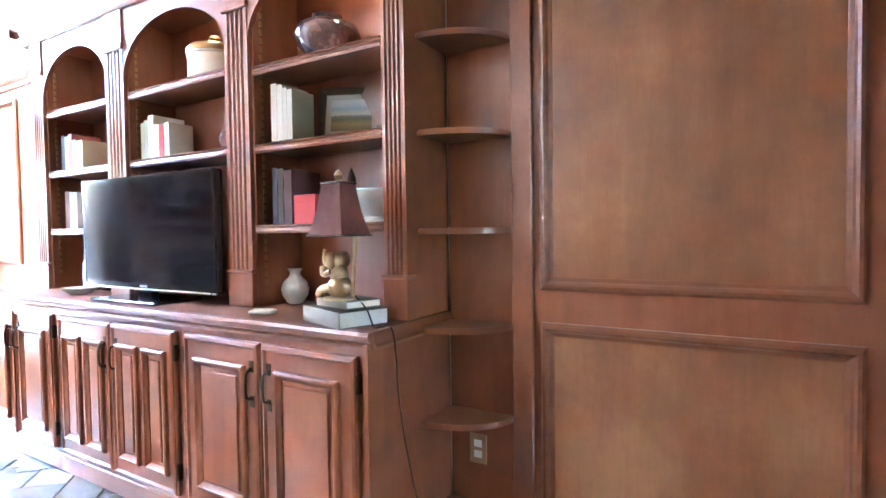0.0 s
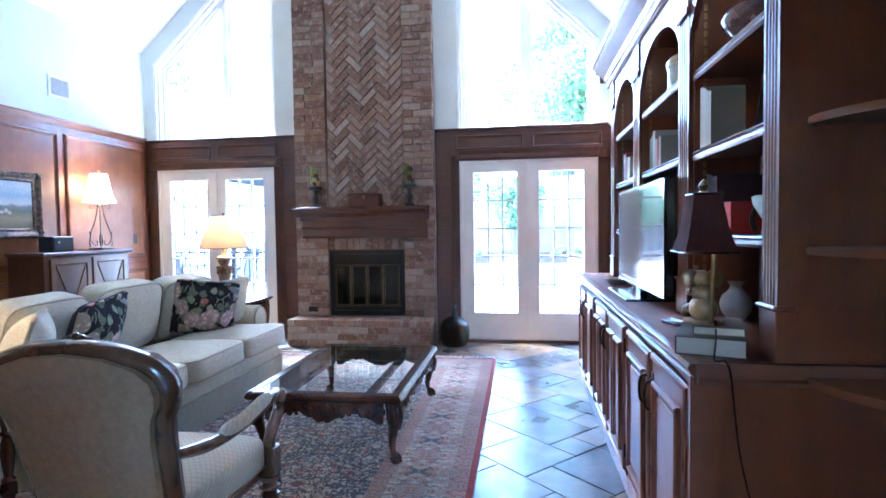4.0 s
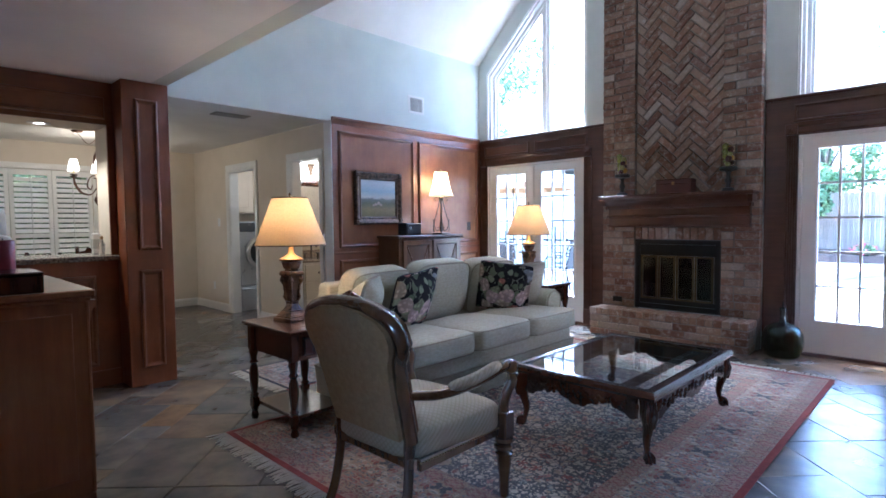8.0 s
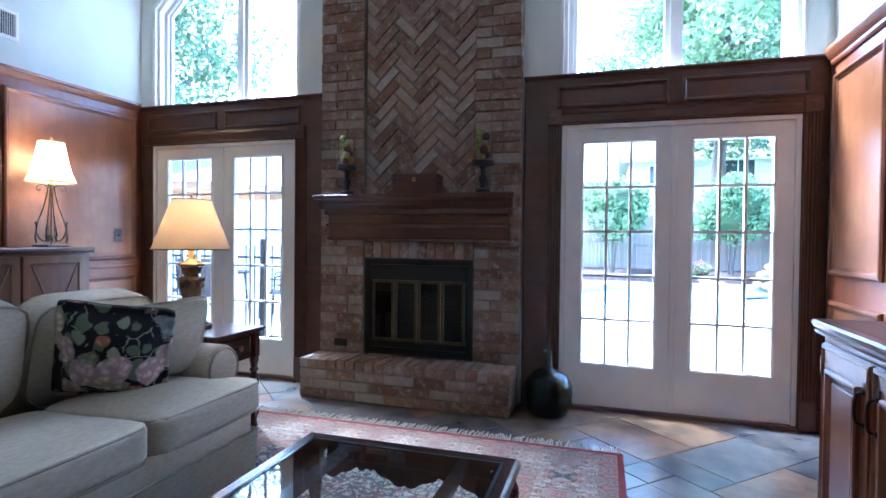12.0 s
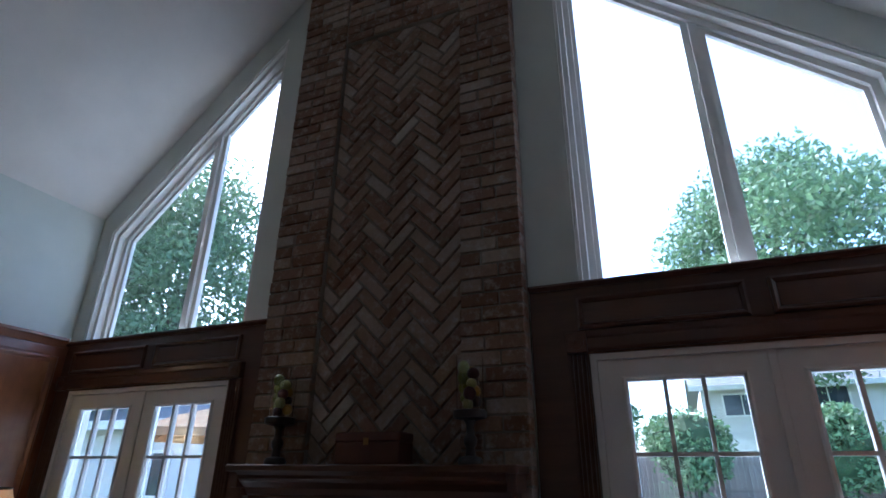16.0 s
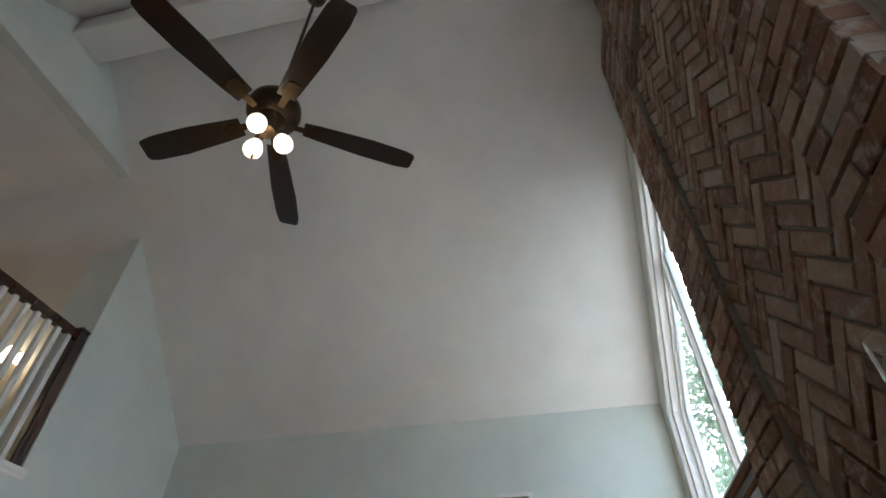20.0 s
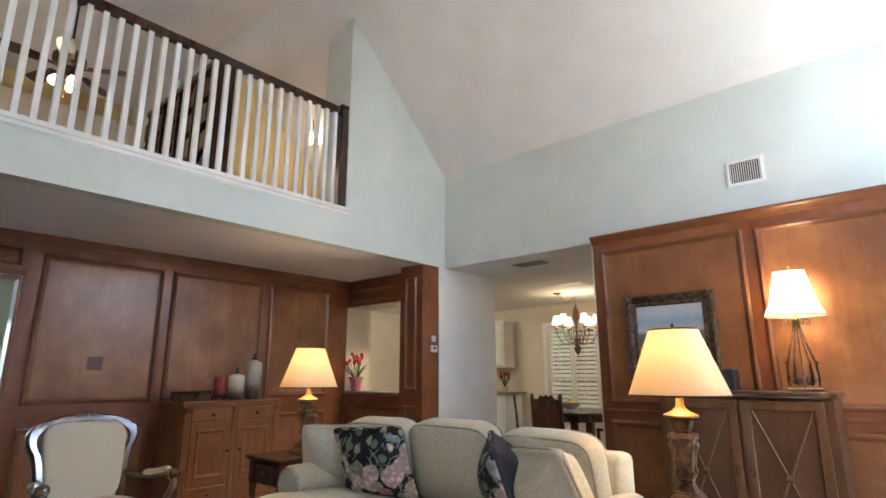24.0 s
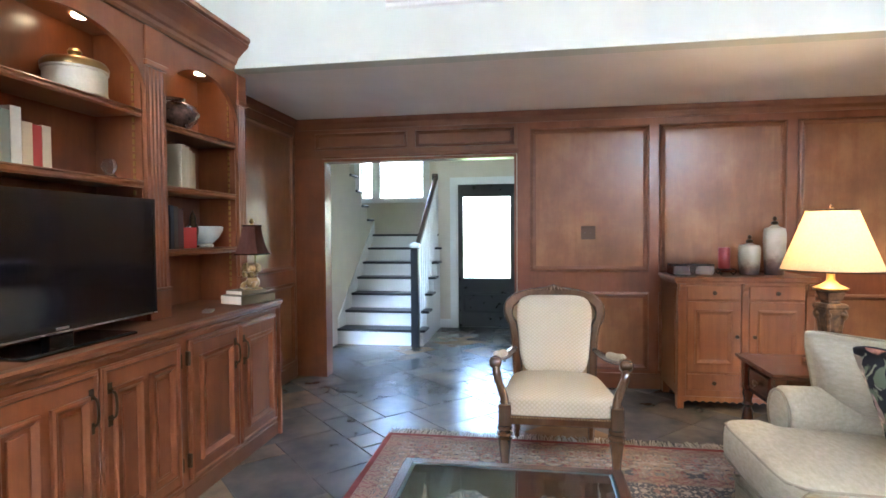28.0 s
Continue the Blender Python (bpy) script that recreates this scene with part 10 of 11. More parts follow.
def kitchen():
    granite = surface("speckled_granite", (0.10, 0.085, 0.07), (0.42, 0.36, 0.29), 0.2, 60, 240, 0.02, 0.001, spread=0.16)
    # counter with upper cabinets along the nook wall
    root = thing("kitchen_base", "white kitchen base cabinet with a granite top", "cabinet", Matrix())
    part("body", box(0.12, 2.38, -7.18, -6.66, 0.10, 0.90), PAINT_TRIM, root)
    part("plinth", box(0.14, 2.36, -7.18, -6.72, 0.0, 0.10), BLACK_PAINT, root)
    part("counter", box(0.02, 2.39, -7.19, -6.60, 0.902, 0.942, 0.008), granite, root, "speckled granite counter")
    for k in range(3):
        cabinet_door(root, on_wall("y", -6.66, 1), 0.16 + 0.74 * k, 0.86 + 0.74 * k, 0.14, 0.86, 0.001, PAINT_TRIM)
    root = thing("wall_cabinet", "white kitchen wall cabinet with a crown", "cabinet", Matrix())
    part("body", box(0.25, 2.38, -7.18, -6.86, 1.36, 2.12), PAINT_TRIM, root)
    part("crown", box(0.22, 2.39, -7.19, -6.82, 2.12, 2.17, 0.01), PAINT_TRIM, root)
    for k in range(3):
        cabinet_door(root, on_wall("y", -6.86, 1), 0.28 + 0.70 * k, 0.95 + 0.70 * k, 1.39, 2.09, 0.001, PAINT_TRIM)
    v = pot("flower_pot", 0.28, -6.9, 0.943, [(0.05, 0), (0.065, 0.05), (0.075, 0.09), (0.06, 0.09), (0.0, 0.07)], IVORY, "small cream pot of red flowers on the kitchen counter", "plant")
    flowers(v, 12, 0.09, 0.34, plain("deep_red_petals", (0.30, 0.03, 0.02), 0.6), 3)
    # recessed downlight over the bar
    root = thing("downlight", "lit recessed downlight in the pass-through header", "downlight", Matrix())
    part("trim_ring", lathe([(0.045, 2.066), (0.075, 2.064), (0.078, 2.0695), (0.045, 2.0695)], 24, centre=(-0.62, -3.53)), PAINT_TRIM, root, smooth=40)
    part("bulb", lathe([(0.0, 2.0655), (0.035, 2.066), (0.044, 2.0695)], 20, centre=(-0.62, -3.53)), glowing("downlight_glow", (1.0, 0.85, 0.62), 0.5), root, "glowing bulb", smooth=60)
    lamp("downlight_lamp", "SPOT", look((-0.62, -3.53, 2.05), (-0.62, -3.53, 0)), 1.8, (1.0, 0.80, 0.52), radius=0.04, spot=(radians(125), 0.5))
    lamp("kitchen_lamp", "POINT", Matrix.Translation((0.9, -5.2, 2.25)), 0.9, (1.0, 0.82, 0.58), radius=0.12)
    root = thing("ceiling_light", "round flush kitchen ceiling light", "ceiling light", Matrix())
    part("dish", lathe([(0.0, 2.33), (0.10, 2.34), (0.15, 2.37), (0.16, 2.385)], 24, centre=(0.9, -5.2)), LIT_SHADE, root, smooth=60)
    part("rim", lathe([(0.165, 2.38), (0.17, 2.399), (0.14, 2.399)], 24, centre=(0.9, -5.2)), BRONZE, root, smooth=60)


def flowers(root, n, spread, height, petal, seed):
    random.seed(seed)
    for k in range(n):
        a, r = random.uniform(0, 6.28), spread * random.uniform(0.2, 1.0)
        h = height * random.uniform(0.72, 1.0)
        c, s = math.cos(a), math.sin(a)
        stem = part("stem", tube([(0.01 * c, 0.01 * s, 0.07), (r * 0.5 * c, r * 0.5 * s, h * 0.6), (r * c, r * s, h - 0.05)], 0.003, 5), FOLIAGE, root, "green stem")
        m = Matrix.Translation((r * c, r * s, h - 0.052)) @ Matrix.Rotation(a, 4, "Z") @ Matrix.Rotation(r * 2.2, 4, "Y")
        part("bloom", lathe([(0.004, 0), (0.018, 0.008), (0.023, 0.025), (0.019, 0.043), (0.010, 0.052), (0.004, 0.046)], 9, m=m), petal, stem, "cupped bloom", smooth=50)
    for k in range(9):
        a, L = random.uniform(0, 6.28), height * random.uniform(0.45, 0.75)
        c, s = math.cos(a), math.sin(a)
        b = bmesh.new()
        pts = []
        for i in range(6):
            t = i / 5
            rr, zz, w = 0.02 + spread * 1.1 * t * t, 0.07 + L * (t - 0.25 * t * t), 0.014 * math.sin(math.pi * min(t * 0.9 + 0.08, 1))
            pts.append([b.verts.new((rr * c - w * s * q, rr * s + w * c * q, zz + 0.004 * abs(q))) for q in (-1, 0, 1)])
        for lo, hi in zip(pts, pts[1:]):
            for q in (0, 1):
                b.faces.new((lo[q], lo[q + 1], hi[q + 1], hi[q]))
        part("leaf", b, FOLIAGE, root, "long green leaf", smooth=60)


def bar_things():
    foil = surface("pink_foil_wrap", (0.42, 0.13, 0.2), (0.60, 0.28, 0.36), 0.35, 30, 90, 0.5, 0.006)
    v = pot("tulip_pot", 0.0, -3.345, 1.0445, [(0.055, 0), (0.062, 0.02), (0.072, 0.09), (0.084, 0.14), (0.098, 0.165), (0.09, 0.165), (0.07, 0.13), (0.0, 0.11)], foil, "potted red tulips in pink foil on the bar counter", "flower pot")
    flowers(v, 16, 0.13, 0.47, surface("red_tulip_petals", (0.42, 0.02, 0.04), (0.62, 0.10, 0.10), 0.45, 30, 90, 0.1, 0.001), 8)
    b = thing("soap_bottle", "white pump bottle with a label on the bar counter", "bottle", pose(-0.985, -3.60, 1.0445))
    part("body", box(-0.032, 0.032, -0.022, 0.022, 0, 0.17, 0.008), WHITE_PLASTIC, b)
    part("label", box(-0.0325, 0.0325, -0.0225, 0.0225, 0.04, 0.12), plain("grey_label", (0.45, 0.45, 0.43), 0.6), b, "grey label")
    part("pump", lathe([(0.013, 0.17), (0.013, 0.19), (0.005, 0.195), (0.005, 0.225), (0.016, 0.228), (0.016, 0.236), (0, 0.238)], 12), WHITE_PLASTIC, b, smooth=40)
    b = thing("scent_bottle", "small clear glass bottle beside the soap", "bottle", pose(-0.99, -3.46, 1.0445))
    part("body", lathe([(0.0, 0.0), (0.022, 0.001), (0.024, 0.08), (0.012, 0.10), (0.010, 0.12)], 14), SMOKE, b, smooth=50)
    part("stopper", lathe([(0.011, 0.121), (0.014, 0.14), (0.0, 0.15)], 12), BRASS, b, smooth=50)


kitchen()
bar_things()


# ---- laundry and powder room ----
def washer():
    grey = plain("slate_grey_enamel", (0.40, 0.42, 0.45), 0.3, 0.2)
    root = thing("washing_machine", "grey front-loading washer on its drawer pedestal", "washing machine", Matrix())
    x0, x1, yf, yb = -4.02, -3.34, -6.0, -6.66
    part("pedestal", box(x0, x1, yb, yf + 0.0, 0.0, 0.36, 0.01), grey, root)
    part("drawer_front", box(x0 + 0.015, x1 - 0.015, yf + 0.001, yf + 0.02, 0.05, 0.335, 0.006), grey, root)
    part("body", box(x0, x1, yb, yf, 0.365, 1.32, 0.02), grey, root)
    part("control_panel", box(x0 + 0.01, x1 - 0.01, yf + 0.001, yf + 0.022, 1.17, 1.30, 0.006), plain("dark_grey_panel", (0.08, 0.085, 0.09), 0.25), root, "dark control panel")
    cx, cz = (x0 + x1) / 2, 0.86
    m = Matrix.Translation((cx, yf, cz)) @ Matrix.Rotation(-math.pi / 2, 4, "X")
    door = part("door", lathe([(0.245, 0.0), (0.252, 0.03), (0.235, 0.055), (0.20, 0.06), (0.195, 0.04), (0.20, 0.0)], 40, m=m), CHROME, root, "round chrome door ring", smooth=40)
    part("glass", lathe([(0.0, 0.055), (0.10, 0.05), (0.19, 0.03), (0.19, 0.01)], 32, m=m), plain("dark_door_glass", (0.02, 0.022, 0.026), 0.05), door, smooth=60)
    root = thing("laundry_cabinet", "cream wall cabinet with dark knobs over the washer", "cabinet", Matrix())
    part("body", box(-5.38, -3.34, -6.745, -6.36, 1.45, 2.20), PAINT_WARM, root)
    P = on_wall("y", -6.36, 1)
    for k in range(5):
        a0 = -5.36 + 0.405 * k
        d = part("door", wbox(P, a0, a0 + 0.395, 1.47, 2.18, 0.001, 0.018, None, 0.003), PAINT_WARM, root)
        part("door_panel", moulding(P, a0 + 0.06, a0 + 0.335, 1.53, 2.12, [(0, 0.0185), (0.008, 0.023), (0.016, 0.0185)]), PAINT_WARM, d)
        part("knob", lathe([(0.006, 0), (0.006, 0.014), (0.014, 0.018), (0.014, 0.026), (0, 0.03)], 12, m=Matrix.Translation(P(a0 + (0.05 if k % 2 else 0.345), 1.56, 0.018)) @ Matrix.Rotation(-math.pi / 2, 4, "X")), BLACK_IRON, d, "dark knob", smooth=50)
    # added fill light without a fixture, brightens the washer
    lamp("laundry_fill", "POINT", Matrix.Translation((-4.4, -5.4, 2.25)), 0.9, (1.0, 0.9, 0.75), radius=0.1)


def powder_room():
    granite = surface("brown_granite", (0.09, 0.06, 0.04), (0.34, 0.26, 0.19), 0.2, 50, 200, 0.02, 0.001, spread=0.16)
    root = thing("vanity", "cream vanity with drawers and a granite top", "vanity", Matrix())
    x0, x1, yf, yb = -4.55, -3.34, -4.27, -4.795
    part("body", box(x0, x1, yb, yf, 0.09, 0.79), PAINT_WARM, root)
    part("plinth", box(x0, x1, yb, yf - 0.06, 0.0, 0.09), BLACK_PAINT, root)
    part("counter", box(x0, x1 + 0.015, yb, yf + 0.02, 0.792, 0.825, 0.006), granite, root, "brown granite top")
    part("splashback", box(x0, x1, yb, yb + 0.02, 0.826, 0.92), granite, root)
    P = on_wall("y", yf, 1)
    for k in range(3):
        for j in range(3):
            a, v = x0 + 0.03 + 0.395 * k, 0.12 + 0.22 * j
            d = part("drawer", wbox(P, a, a + 0.37, v, v + 0.2, 0.001, 0.018, None, 0.003), PAINT_WARM, root)
            part("knob", lathe([(0.006, 0), (0.006, 0.012), (0.013, 0.016), (0, 0.026)], 12, m=Matrix.Translation(P(a + 0.185, v + 0.1, 0.018)) @ Matrix.Rotation(-math.pi / 2, 4, "X")), BLACK_IRON, d, "dark knob", smooth=50)
    f = thing("faucet", "bronze gooseneck faucet on the granite top", "faucet", pose(-3.68, -4.62, 0.826))
    part("spout", tube(smooth_path([(0, 0, 0), (0, 0, 0.16), (0, 0.05, 0.21), (0, 0.11, 0.18), (0, 0.12, 0.14)]), 0.011, 8), BRONZE, f, smooth=60)
    for s in (-1, 1):
        part("tap_handle", lathe([(0.022, 0), (0.016, 0.02), (0.014, 0.05), (0.03, 0.056), (0.03, 0.064), (0, 0.068)], 12, centre=(s * 0.1, 0)), BRONZE, f, smooth=50)
    m = thing("mirror", "dark framed mirror over the vanity", "mirror", Matrix())
    P = on_wall("y", -4.80, 1)
    part("frame", moulding(P, -4.4, -3.42, 0.98, 1.86, [(0, 0.0), (0, 0.03), (0.03, 0.035), (0.07, 0.02), (0.08, 0.008), (0.08, 0)]), MAHOGANY, m)
    part("mirror_glass", wbox(P, -4.33, -3.49, 1.05, 1.79, 0.002, 0.007), MIRROR, m, "silvered glass")
    l = thing("vanity_light", "lit white glass bar light above the mirror", "wall light", Matrix())
    part("back_plate", wbox(P, -4.25, -3.45, 1.93, 2.08, 0.0005, 0.02, None, 0.004), BRONZE, l)
    for k in range(3):
        part("glass_shade", lathe([(0.07, 1.88), (0.085, 1.90), (0.075, 1.98), (0.05, 2.06), (0.02, 2.10)], 18, centre=(-4.10 + 0.24 * k, -4.69)), glowing("lit_vanity_glass", (1.0, 0.88, 0.68), 0.45) if k == 0 else MATS["lit_vanity_glass"], l, "lit white glass shade", smooth=60)
    lamp("vanity_lamp", "POINT", Matrix.Translation((-3.9, -4.5, 1.95)), 0.5, (1.0, 0.82, 0.58), radius=0.1)


MIRROR = plain("mirror_silver", (0.85, 0.86, 0.86), 0.12, 1.0)
washer()
powder_room()

# ---- garden ----
def leaf_material(name, dark, light):
    m, nt, p = _base(name)
    geo = nt.nodes.new("ShaderNodeNewGeometry")
    r = _ramp(nt, [(0.0, dark), (0.6, tuple((a + b) / 2 for a, b in zip(dark, light))), (1.0, light)])
    nt.links.new(geo.outputs["Random Per Island"], r.inputs[0])
    nt.links.new(r.outputs[0], p.inputs["Base Color"])
    p.inputs["Roughness"].default_value = 0.5
    t, mix = nt.nodes.new("ShaderNodeBsdfTranslucent"), nt.nodes.new("ShaderNodeMixShader")
    nt.links.new(r.outputs[0], t.inputs[0])
    mix.inputs[0].default_value = 0.3
    nt.links.new(p.outputs[0], mix.inputs[1])
    nt.links.new(t.outputs[0], mix.inputs[2])
    nt.links.new(mix.outputs[0], nt.nodes["Material Output"].inputs[0])
    return m


OAK_LEAF = leaf_material("oak_leaves", (0.085, 0.145, 0.065), (0.215, 0.31, 0.155))
SHRUB_LEAF = leaf_material("shrub_leaves", (0.08, 0.135, 0.055), (0.21, 0.30, 0.14))
BARK = surface("bark", (0.05, 0.04, 0.032), (0.14, 0.12, 0.10), 0.95, 6, 40, 0.9, 0.02, stretch=(1, 1, 0.25))
STONE = surface("pale_patio_stone", (0.36, 0.33, 0.30), (0.47, 0.44, 0.40), 0.85, 2.5, 40, 0.3, 0.004)
LAWN = surface("lawn", (0.05, 0.09, 0.02), (0.10, 0.15, 0.04), 0.9, 1.2, 30, 0.8, 0.02)
MULCH = surface("mulch", (0.03, 0.02, 0.014), (0.09, 0.06, 0.045), 0.95, 9, 60, 0.9, 0.02)
ROCK = surface("sandstone_boulder", (0.13, 0.085, 0.06), (0.27, 0.19, 0.14), 0.9, 5, 40, 0.9, 0.02, vary=0.25)
FENCE_WOOD = surface("weathered_cedar", (0.16, 0.13, 0.11), (0.30, 0.25, 0.21), 0.9, 8, 60, 0.5, 0.003, stretch=(1, 1, 0.2), vary=0.15)
SIDING = surface("pale_siding_paint", (0.58, 0.56, 0.52), (0.68, 0.66, 0.62), 0.8, 3, 40, 0.1, 0.002)
SHINGLE = surface("grey_shingles", (0.13, 0.13, 0.14), (0.24, 0.24, 0.25), 0.9, 20, 90, 0.5, 0.006)
GZ = -0.10


def leaf_cloud(name, centres, radii, count, size, material, seed, parent=None, shell=0.45):
    """Many small folded leaves in uneven clumps."""
    rng = np.random.default_rng(seed)
    k = len(centres)
    c, rad = np.array(centres, float), np.array(radii, float)
    w = rad.prod(axis=1) ** 0.67
    which = rng.choice(k, count, p=w / w.sum())
    d = rng.normal(size=(count, 3))
    d /= np.linalg.norm(d, axis=1)[:, None]
    r = (shell + (1 - shell) * rng.random(count) ** 0.5)[:, None] * (1 + 0.10 * rng.normal(size=(count, 1)))
    p = c[which] + d * r * rad[which]
    a = rng.normal(size=(count, 3)) + d * 0.4
    a /= np.linalg.norm(a, axis=1)[:, None]
    b = np.cross(a, rng.normal(size=(count, 3)))
    b /= np.linalg.norm(b, axis=1)[:, None]
    s = size * (0.6 + 0.8 * rng.random(count))[:, None]
    v = np.stack([p - a * s, p + b * s * 0.45, p + a * s, p - b * s * 0.45], axis=1).reshape(-1, 3)
    f = np.arange(count * 4).reshape(-1, 4)
    me = bpy.data.meshes.new(name)
    me.from_pydata(v.tolist(), [], f.tolist())
    me.materials.append(material)
    ob = new(name, me)
    if parent is not None:
        ob.parent = parent
    return ob


def tree(x, y, height, spread, seed, leaves, leaf, label, base=1.0, clumps=14, z0=GZ):
    rng = random.Random(seed)
    root = thing("tree", label, "tree", pose(x, y, z0))
    b = bmesh.new()
    h0 = height * 0.30 * base
    r = height * 0.028
    trunk = part("trunk", tube(smooth_path([(0, 0, -0.1), (0.05 * r, 0, h0 * 0.5), (rng.uniform(-0.2, 0.2), rng.uniform(-0.2, 0.2), h0), (rng.uniform(-0.4, 0.4), rng.uniform(-0.4, 0.4), height * 0.72)]), r, 10, None, [1.35, 1.1, 1.0, 0.97, 0.94, 0.92, 0.9, 0.85, 0.8, 0.75, 0.7, 0.65, 0.6, 0.5, 0.42, 0.36, 0.3, 0.22, 0.16]), BARK, root, smooth=60)
    cs, rs = [], []
    for k in range(clumps):
        a = 2.4 * k + rng.uniform(-0.4, 0.4)
        t = (k + 0.5) / clumps
        rr = spread * math.sin(math.pi * (0.18 + 0.78 * t)) * rng.uniform(0.45, 0.95)
        c = (rr * math.cos(a), rr * math.sin(a), h0 + (height - h0) * (0.08 + 0.86 * t))
        cs.append(c)
        q = spread * rng.uniform(0.28, 0.46)
        rs.append((q, q, q * 0.72))
        s = h0 * rng.uniform(0.8, 1.0) + (c[2] - h0) * 0.35
        part("limb", tube(smooth_path([(0, 0, s), (c[0] * 0.4, c[1] * 0.4, s + (c[2] - s) * 0.55), c], 3), r * 0.42, 6, None, [1, 0.8, 0.65, 0.5, 0.36, 0.24, 0.12]), BARK, root, smooth=60)
    crown = leaf_cloud("crown", cs, rs, leaves, leaf, OAK_LEAF, seed, root, 0.25)
    tagged(crown, "uneven crown of small green leaves", kind="stuff")
    return root


def shrub(x, y, z, r, h, seed, label, stem=0.0, n=6500):
    rng = random.Random(seed)
    root = thing("shrub", label, "shrub", pose(x, y, z))
    for k in range(4):
        a = k * 1.6
        part("stem", tube([(0.05 * math.cos(a), 0.05 * math.sin(a), -0.05), (0.18 * r * math.cos(a), 0.18 * r * math.sin(a), stem + h * 0.3)], 0.03, 6), BARK, root)
    cs = [(0, 0, stem + h / 2)] + [(r * 0.6 * math.cos(2.4 * k), r * 0.6 * math.sin(2.4 * k), stem + h * rng.uniform(0.28, 0.75)) for k in range(8)]
    rs = [(r * 0.8, r * 0.8, h * 0.5)] + [(r * 0.45, r * 0.45, h * 0.28)] * 8
    tagged(leaf_cloud("leaves", cs, rs, n, 0.085, SHRUB_LEAF, seed, root, 0.55), kind="stuff")
    # solid dark ball: the shade inside the foliage, put in as colour
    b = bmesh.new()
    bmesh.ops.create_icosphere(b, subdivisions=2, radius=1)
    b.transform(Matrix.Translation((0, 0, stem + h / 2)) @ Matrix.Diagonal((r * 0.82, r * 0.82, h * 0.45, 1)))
    part("inner_shade_ball", b, plain("inner_shade_green", (0.03, 0.05, 0.015), 0.9), root)


def boulder(x, y, z, s, seed):
    rng = random.Random(seed)
    b = bmesh.new()
    bmesh.ops.create_icosphere(b, subdivisions=2, radius=1)
    for v in b.verts:
        v.co *= 1 + rng.uniform(-0.16, 0.16)
        v.co = Vector((max(-0.8, min(0.8, v.co.x)), max(-0.85, min(0.85, v.co.y)), max(-0.75, min(0.7, v.co.z))))
    b.transform(Matrix.Rotation(rng.uniform(0, 3), 4, "Z") @ Matrix.Diagonal((s, s * rng.uniform(0.7, 1.1), s * rng.uniform(0.45, 0.65), 1)))
    return b


def garden_ground():
    setting("ground", box(-400, 400, -400, 400, GZ - 0.5, GZ - 0.32), LAWN, "grass reaching to the horizon")
    # patio with the pool cut out of it
    n = 48
    cx, cy = -15.67, 3.9

    def edge(k, grow):
        a = 2 * math.pi * k / n
        r = 1 + 0.14 * math.cos(2 * a + 0.7) - 0.10 * math.cos(a - 1.2)
        return (cx + (3.62 * r + grow) * math.cos(a), cy + (4.6 * r + grow) * math.sin(a))

    def ring(g0, g1, z0, z1):
        b = bmesh.new()
        q = [[b.verts.new((*edge(k, g), z)) for k in range(n)] for g, z in ((g0, z0), (g1, z0), (g1, z1), (g0, z1))]
        for j in range(4):
            for k in range(n):
                b.faces.new((q[j][k], q[j][(k + 1) % n], q[(j + 1) % 4][(k + 1) % n], q[(j + 1) % 4][k]))
        return b

    coping = setting("pool_coping", ring(0.0, 0.32, GZ - 0.24, GZ + 0.02), STONE, "pale stone coping round the pool")
    b = bmesh.new()
    b.faces.new([b.verts.new((*edge(k, 0.001), GZ - 0.14)) for k in range(n)])
    water, nt, p = _base("pool_water")
    vec = _coords(nt, (1, 1, 1), True)
    nz = _noise(nt, vec, 2.2, 3)
    r = _ramp(nt, [(0.35, (0.15, 0.38, 0.40)), (0.65, (0.26, 0.49, 0.51))])
    nt.links.new(nz.outputs[0], r.inputs[0])
    nt.links.new(r.outputs[0], p.inputs["Base Color"])
    p.inputs["Roughness"].default_value = 0.06
    _bump(nt, nz.outputs[0], 0.25, 0.03, p)
    setting("water", b, water, "turquoise pool water")
    # patio slabs: a ring out to a square edge
    b = bmesh.new()
    inner = [b.verts.new((*edge(k, 0.33), GZ)) for k in range(n)]
    outer = []
    for k in range(n):
        a = 2 * math.pi * k / n
        c, s = math.cos(a), math.sin(a)
        xx, yy = (9.72 if c > 0 else 4.7), (11.0 if s < 0 else 9.0)
        t = min(xx / abs(c) if abs(c) > 1e-6 else 99, yy / abs(s) if abs(s) > 1e-6 else 99)
        outer.append(b.verts.new((cx + t * c, cy + t * s, GZ)))
    for k in range(n):
        b.faces.new((inner[k], inner[(k + 1) % n], outer[(k + 1) % n], outer[k]))
    top = b.faces[:]
    ex = bmesh.ops.extrude_face_region(b, geom=top)
    bmesh.ops.translate(b, vec=(0, 0, -0.2), verts=[v for v in ex["geom"] if isinstance(v, bmesh.types.BMVert)])
    slab = setting("pavement", b, STONE, "pale stone patio round the pool")
    # square pavers outside the terrace doors, in broken rows
    rng = random.Random(8)
    me = mesh_of(box(-0.145, 0.145, -0.195, 0.195, -0.02, 0.016, 0.006), "paver", STONE)
    for r in range(11):
        for k in range(15):
            ob = new("paver", me)
            ob.parent = slab
            ob.location = (-6.2 - 0.305 * r, -2.2 + 0.405 * k + (0.2 if r % 2 else 0.0), GZ + rng.uniform(-0.002, 0.002))
    setting("pavement_side", box(-12.5, -5.95, -12.0, -7.12, GZ - 0.2, GZ - 0.004), STONE, "pale stone side patio")
